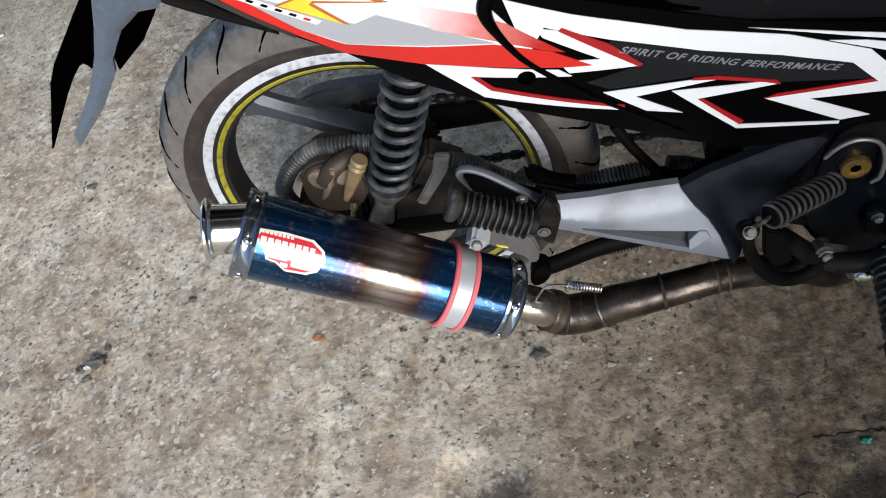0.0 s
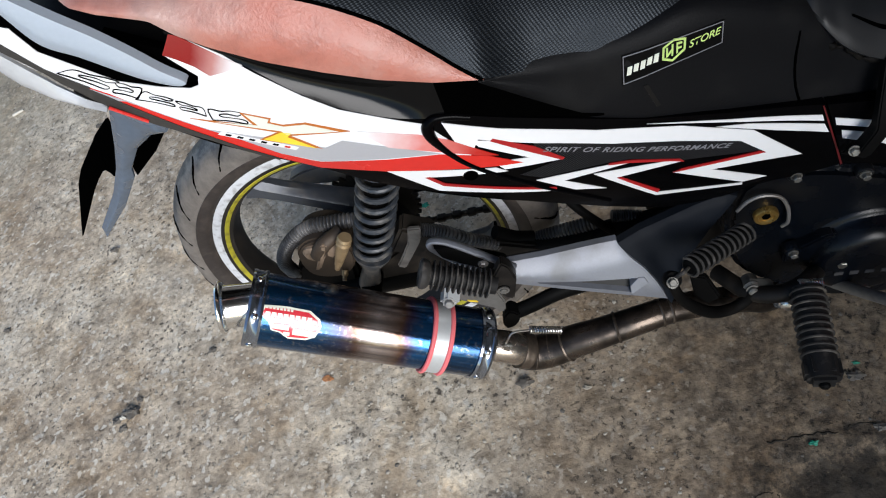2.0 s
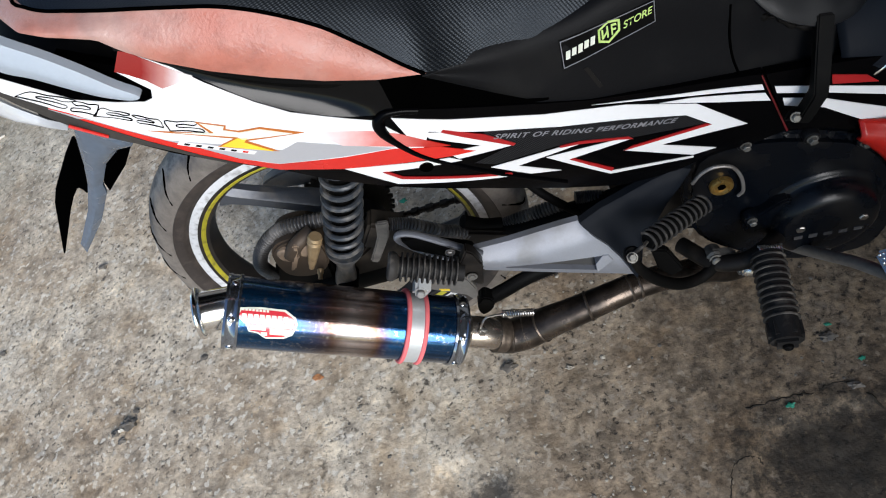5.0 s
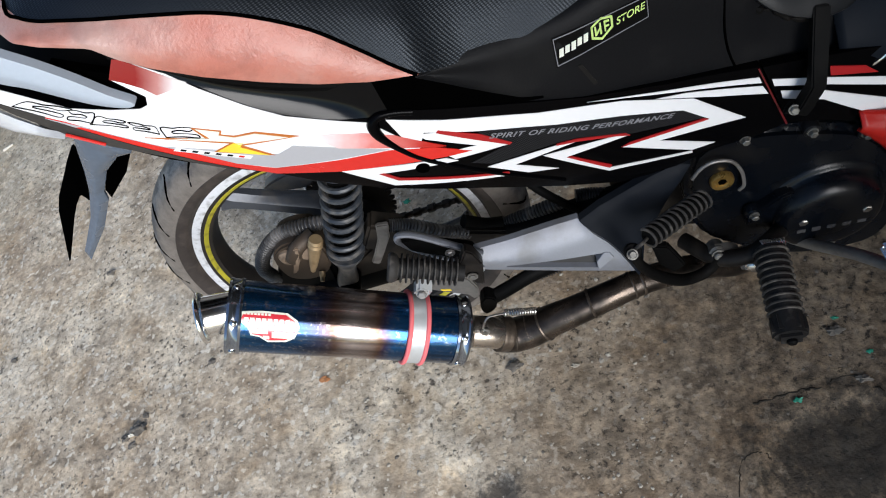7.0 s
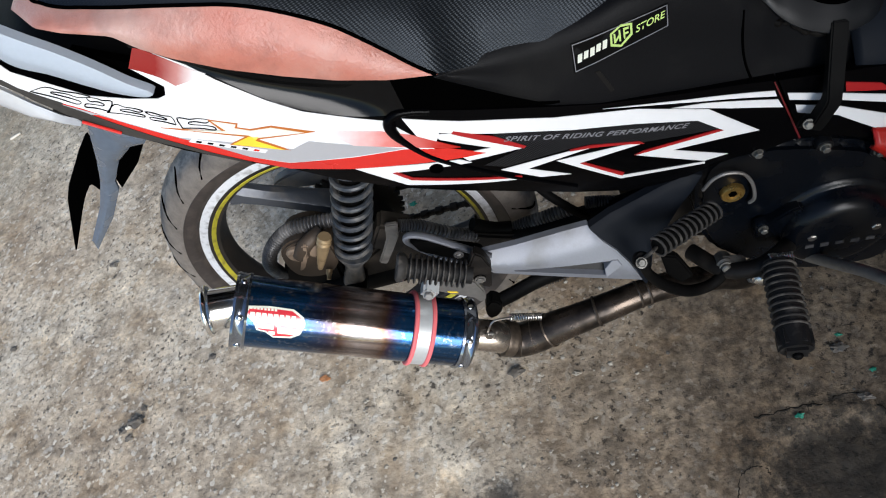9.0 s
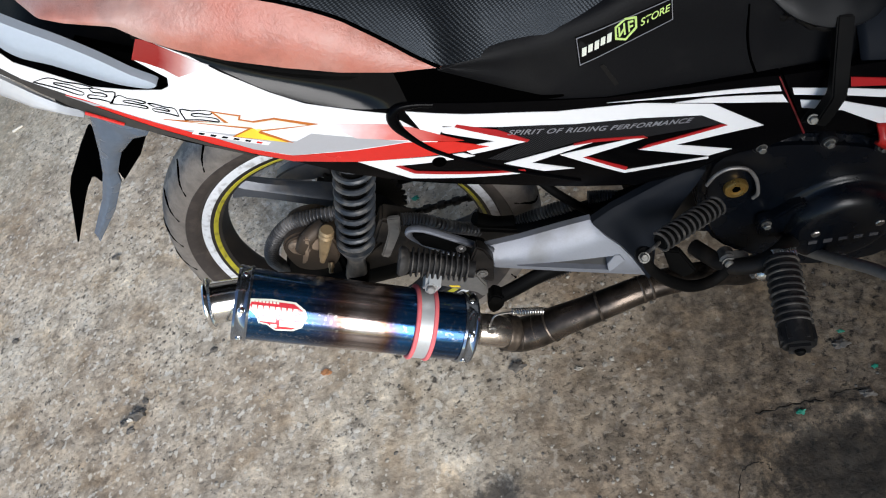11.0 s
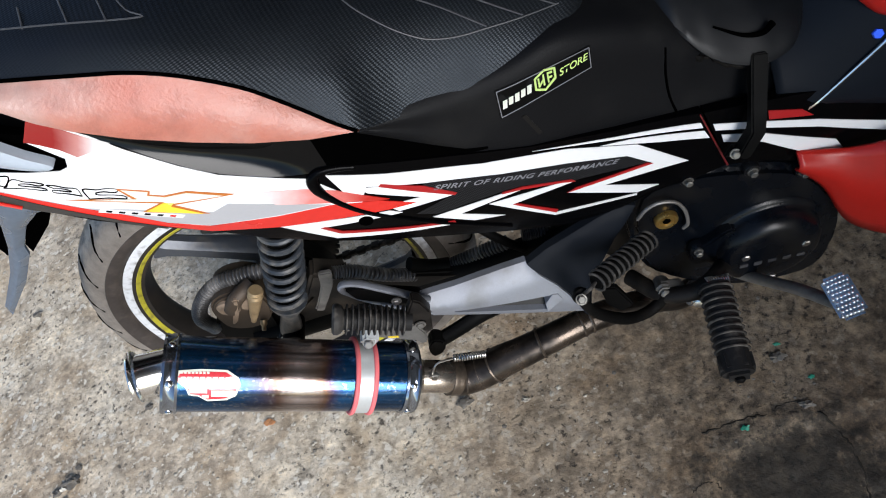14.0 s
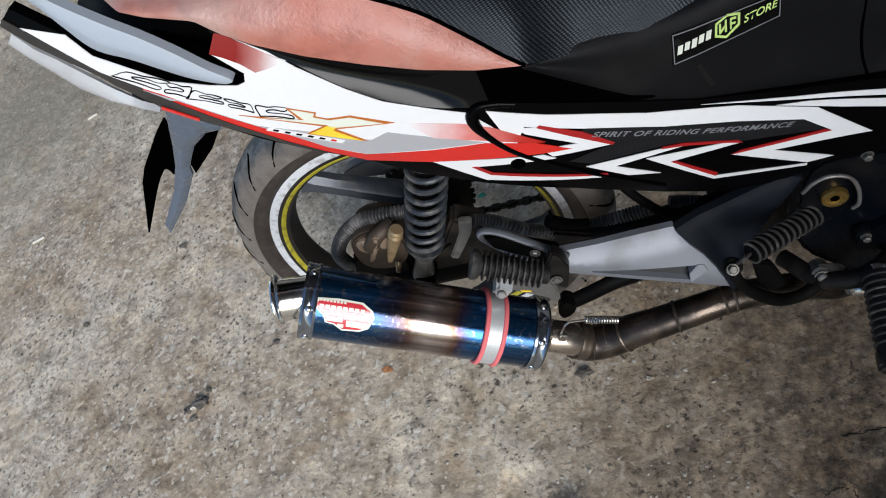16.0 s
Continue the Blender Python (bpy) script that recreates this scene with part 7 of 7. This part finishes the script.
# ---- seat ----
PIP = [(-0.045, -0.02, 0.855), (-0.035, -0.09, 0.848), (-0.015, -0.112, 0.841), (0.003, -0.118, 0.834), (0.044, -0.125, 0.823), (0.09, -0.130, 0.811), (0.139, -0.131, 0.794), (0.17, -0.131, 0.776), (0.206, -0.132, 0.748), (0.236, -0.136, 0.715), (0.256, -0.142, 0.693), (0.275, -0.147, 0.676), (0.295, -0.135, 0.664), (0.315, -0.126, 0.656), (0.355, -0.117, 0.650), (0.396, -0.111, 0.647), (0.44, -0.100, 0.646), (0.472, -0.080, 0.650), (0.50, -0.04, 0.655)]
LOW = [(-0.062, -0.02, 0.846), (-0.053, -0.10, 0.840), (-0.020, -0.135, 0.834), (0.0, -0.140, 0.825), (0.038, -0.143, 0.809), (0.052, -0.145, 0.792), (0.072, -0.148, 0.776), (0.108, -0.150, 0.751), (0.150, -0.151, 0.727), (0.192, -0.151, 0.705), (0.236, -0.151, 0.688), (0.276, -0.148, 0.676)]
CROWN = [(-0.045, 0.862), (-0.02, 0.868), (0.05, 0.858), (0.1, 0.848), (0.15, 0.830), (0.2, 0.803), (0.25, 0.775), (0.32, 0.742), (0.4, 0.715), (0.46, 0.698), (0.50, 0.675)]


def edge_at(table, x):
    return Vector((x, along(x, [(a, b) for a, b, _ in table]), along(x, [(a, c) for a, _, c in table])))


bm = bmesh.new()
grid = []
N = 90
for i in range(N + 1):
    x = -0.045 + 0.545 * i / N
    e = sum((edge_at(PIP, min(0.5, max(-0.045, x + 0.004 * k))) for k in (-1, 0, 1)), Vector()) / 3
    e.x = x
    es = sum((edge_at(PIP, min(0.5, max(-0.045, x + 0.012 * k))) for k in range(-4, 5)), Vector()) / 9
    es.x = x
    zc = smooth_along(x, CROWN, 0.06)
    row = []
    for k in range(15):
        s = k / 14
        w = min(1.0, s / 0.3)
        f = e.lerp(es, w * w * (3 - 2 * w))
        y = f.y + (MID - f.y) * s
        z = f.z + (zc - f.z) * (1 - (1 - s) ** 2.6) ** 0.75
        row.append(Vector((x, y, z)))
    row += [Vector((x, 2 * MID - q.y, q.z)) for q in reversed(row[:-1])]
    grid.append([bm.verts.new(q) for q in row])
for a, b in zip(grid, grid[1:]):
    for k in range(len(a) - 1):
        bm.faces.new((a[k], a[k + 1], b[k + 1], b[k]))
bmesh.ops.recalc_face_normals(bm, faces=bm.faces)
seat = part("seat", bm, M_SEAT, bike, "long black textured vinyl seat with tan side bands")
for sgn in (1, -1):
    bm = bmesh.new()
    rows = []
    for i in range(71):
        t = i / 70
        p = edge_at(PIP, -0.045 + 0.320 * t)
        q = edge_at(LOW, -0.062 + 0.338 * t)
        row = []
        for k in range(9):
            s = k / 8
            c = p.lerp(q, s) + Vector((0, -0.007 * math.sin(math.pi * s) * min(1, 4 * (1 - t)), 0))
            row.append(c)
        row.append(q + Vector((0, 0.012, -0.006)))
        rows.append([bm.verts.new(Vector((c.x, c.y if sgn == 1 else 2 * MID - c.y, c.z))) for c in row])
    for a, b in zip(rows, rows[1:]):
        for k in range(len(a) - 1):
            bm.faces.new((a[k], a[k + 1], b[k + 1], b[k]))
    bmesh.ops.recalc_face_normals(bm, faces=bm.faces)
    part("side_band", bm, M_TAN, seat, "salmon tan leatherette side band")
    pts = [edge_at(PIP, -0.045 + 0.320 * i / 60) for i in range(61)]
    pts = [Vector((c.x, (c.y if sgn == 1 else 2 * MID - c.y) - 0.0012 * sgn, c.z + 0.0005)) for c in pts]
    part("piping", tube(smooth_path(pts[::3], 4), 0.0016, 8), M_FLAP_DARK, seat, "black piping")
part("seat_base", loft([(-0.02, [(-0.06, 0.80), (-0.09, 0.84), (MID, 0.86)]), (0.05, [(-0.115, 0.76), (-0.125, 0.79), (MID, 0.82)]), (0.15, [(-0.125, 0.69), (-0.132, 0.72), (MID, 0.76)]), (0.27, [(-0.112, 0.63), (-0.118, 0.665), (MID, 0.70)]), (0.36, [(-0.085, 0.61), (-0.092, 0.64), (MID, 0.68)])], per=5), M_DARK, bike, "black seat base")


# stitched grooves in the seat cover
def stitch(pts):
    path = [q + Vector((0, -0.0008, 0.0013)) for q in smooth_path(pts, 5)]
    part("stitch", tube(path, 0.0008, 6), M_STITCH, seat, "grey stitched groove")


for s in (
    [(0.2926, -0.0578, 0.743), (0.3016, -0.0677, 0.7341), (0.3117, -0.0751, 0.725), (0.3262, -0.083, 0.7123), (0.3426, -0.088, 0.6999), (0.3556, -0.0895, 0.6925), (0.3769, -0.0887, 0.6854), (0.4039, -0.0845, 0.6799), (0.4331, -0.0785, 0.6736), (0.4656, -0.068, 0.666)],
    [(0.3337, -0.0526, 0.7259), (0.3519, -0.0604, 0.7148), (0.37, -0.0681, 0.7037), (0.3874, -0.0769, 0.6918), (0.4018, -0.0838, 0.6813)],
    [(0.3744, -0.0507, 0.7112), (0.4039, -0.0657, 0.6937), (0.4334, -0.0772, 0.6744)],
    [(0.4164, -0.0503, 0.6971), (0.4416, -0.0621, 0.6805), (0.4631, -0.0691, 0.6665)],
    [(0.033, -0.089, 0.846), (0.061, -0.093, 0.84), (0.099, -0.096, 0.83), (0.156, -0.093, 0.809), (0.148, -0.087, 0.815), (0.137, -0.069, 0.825)],
    [(0.071, -0.076, 0.843), (0.074, -0.095, 0.836)],
    [(0.101, -0.073, 0.837), (0.107, -0.096, 0.827)],
    [(0.125, -0.065, 0.831), (0.134, -0.096, 0.818)],
):
    stitch(s)
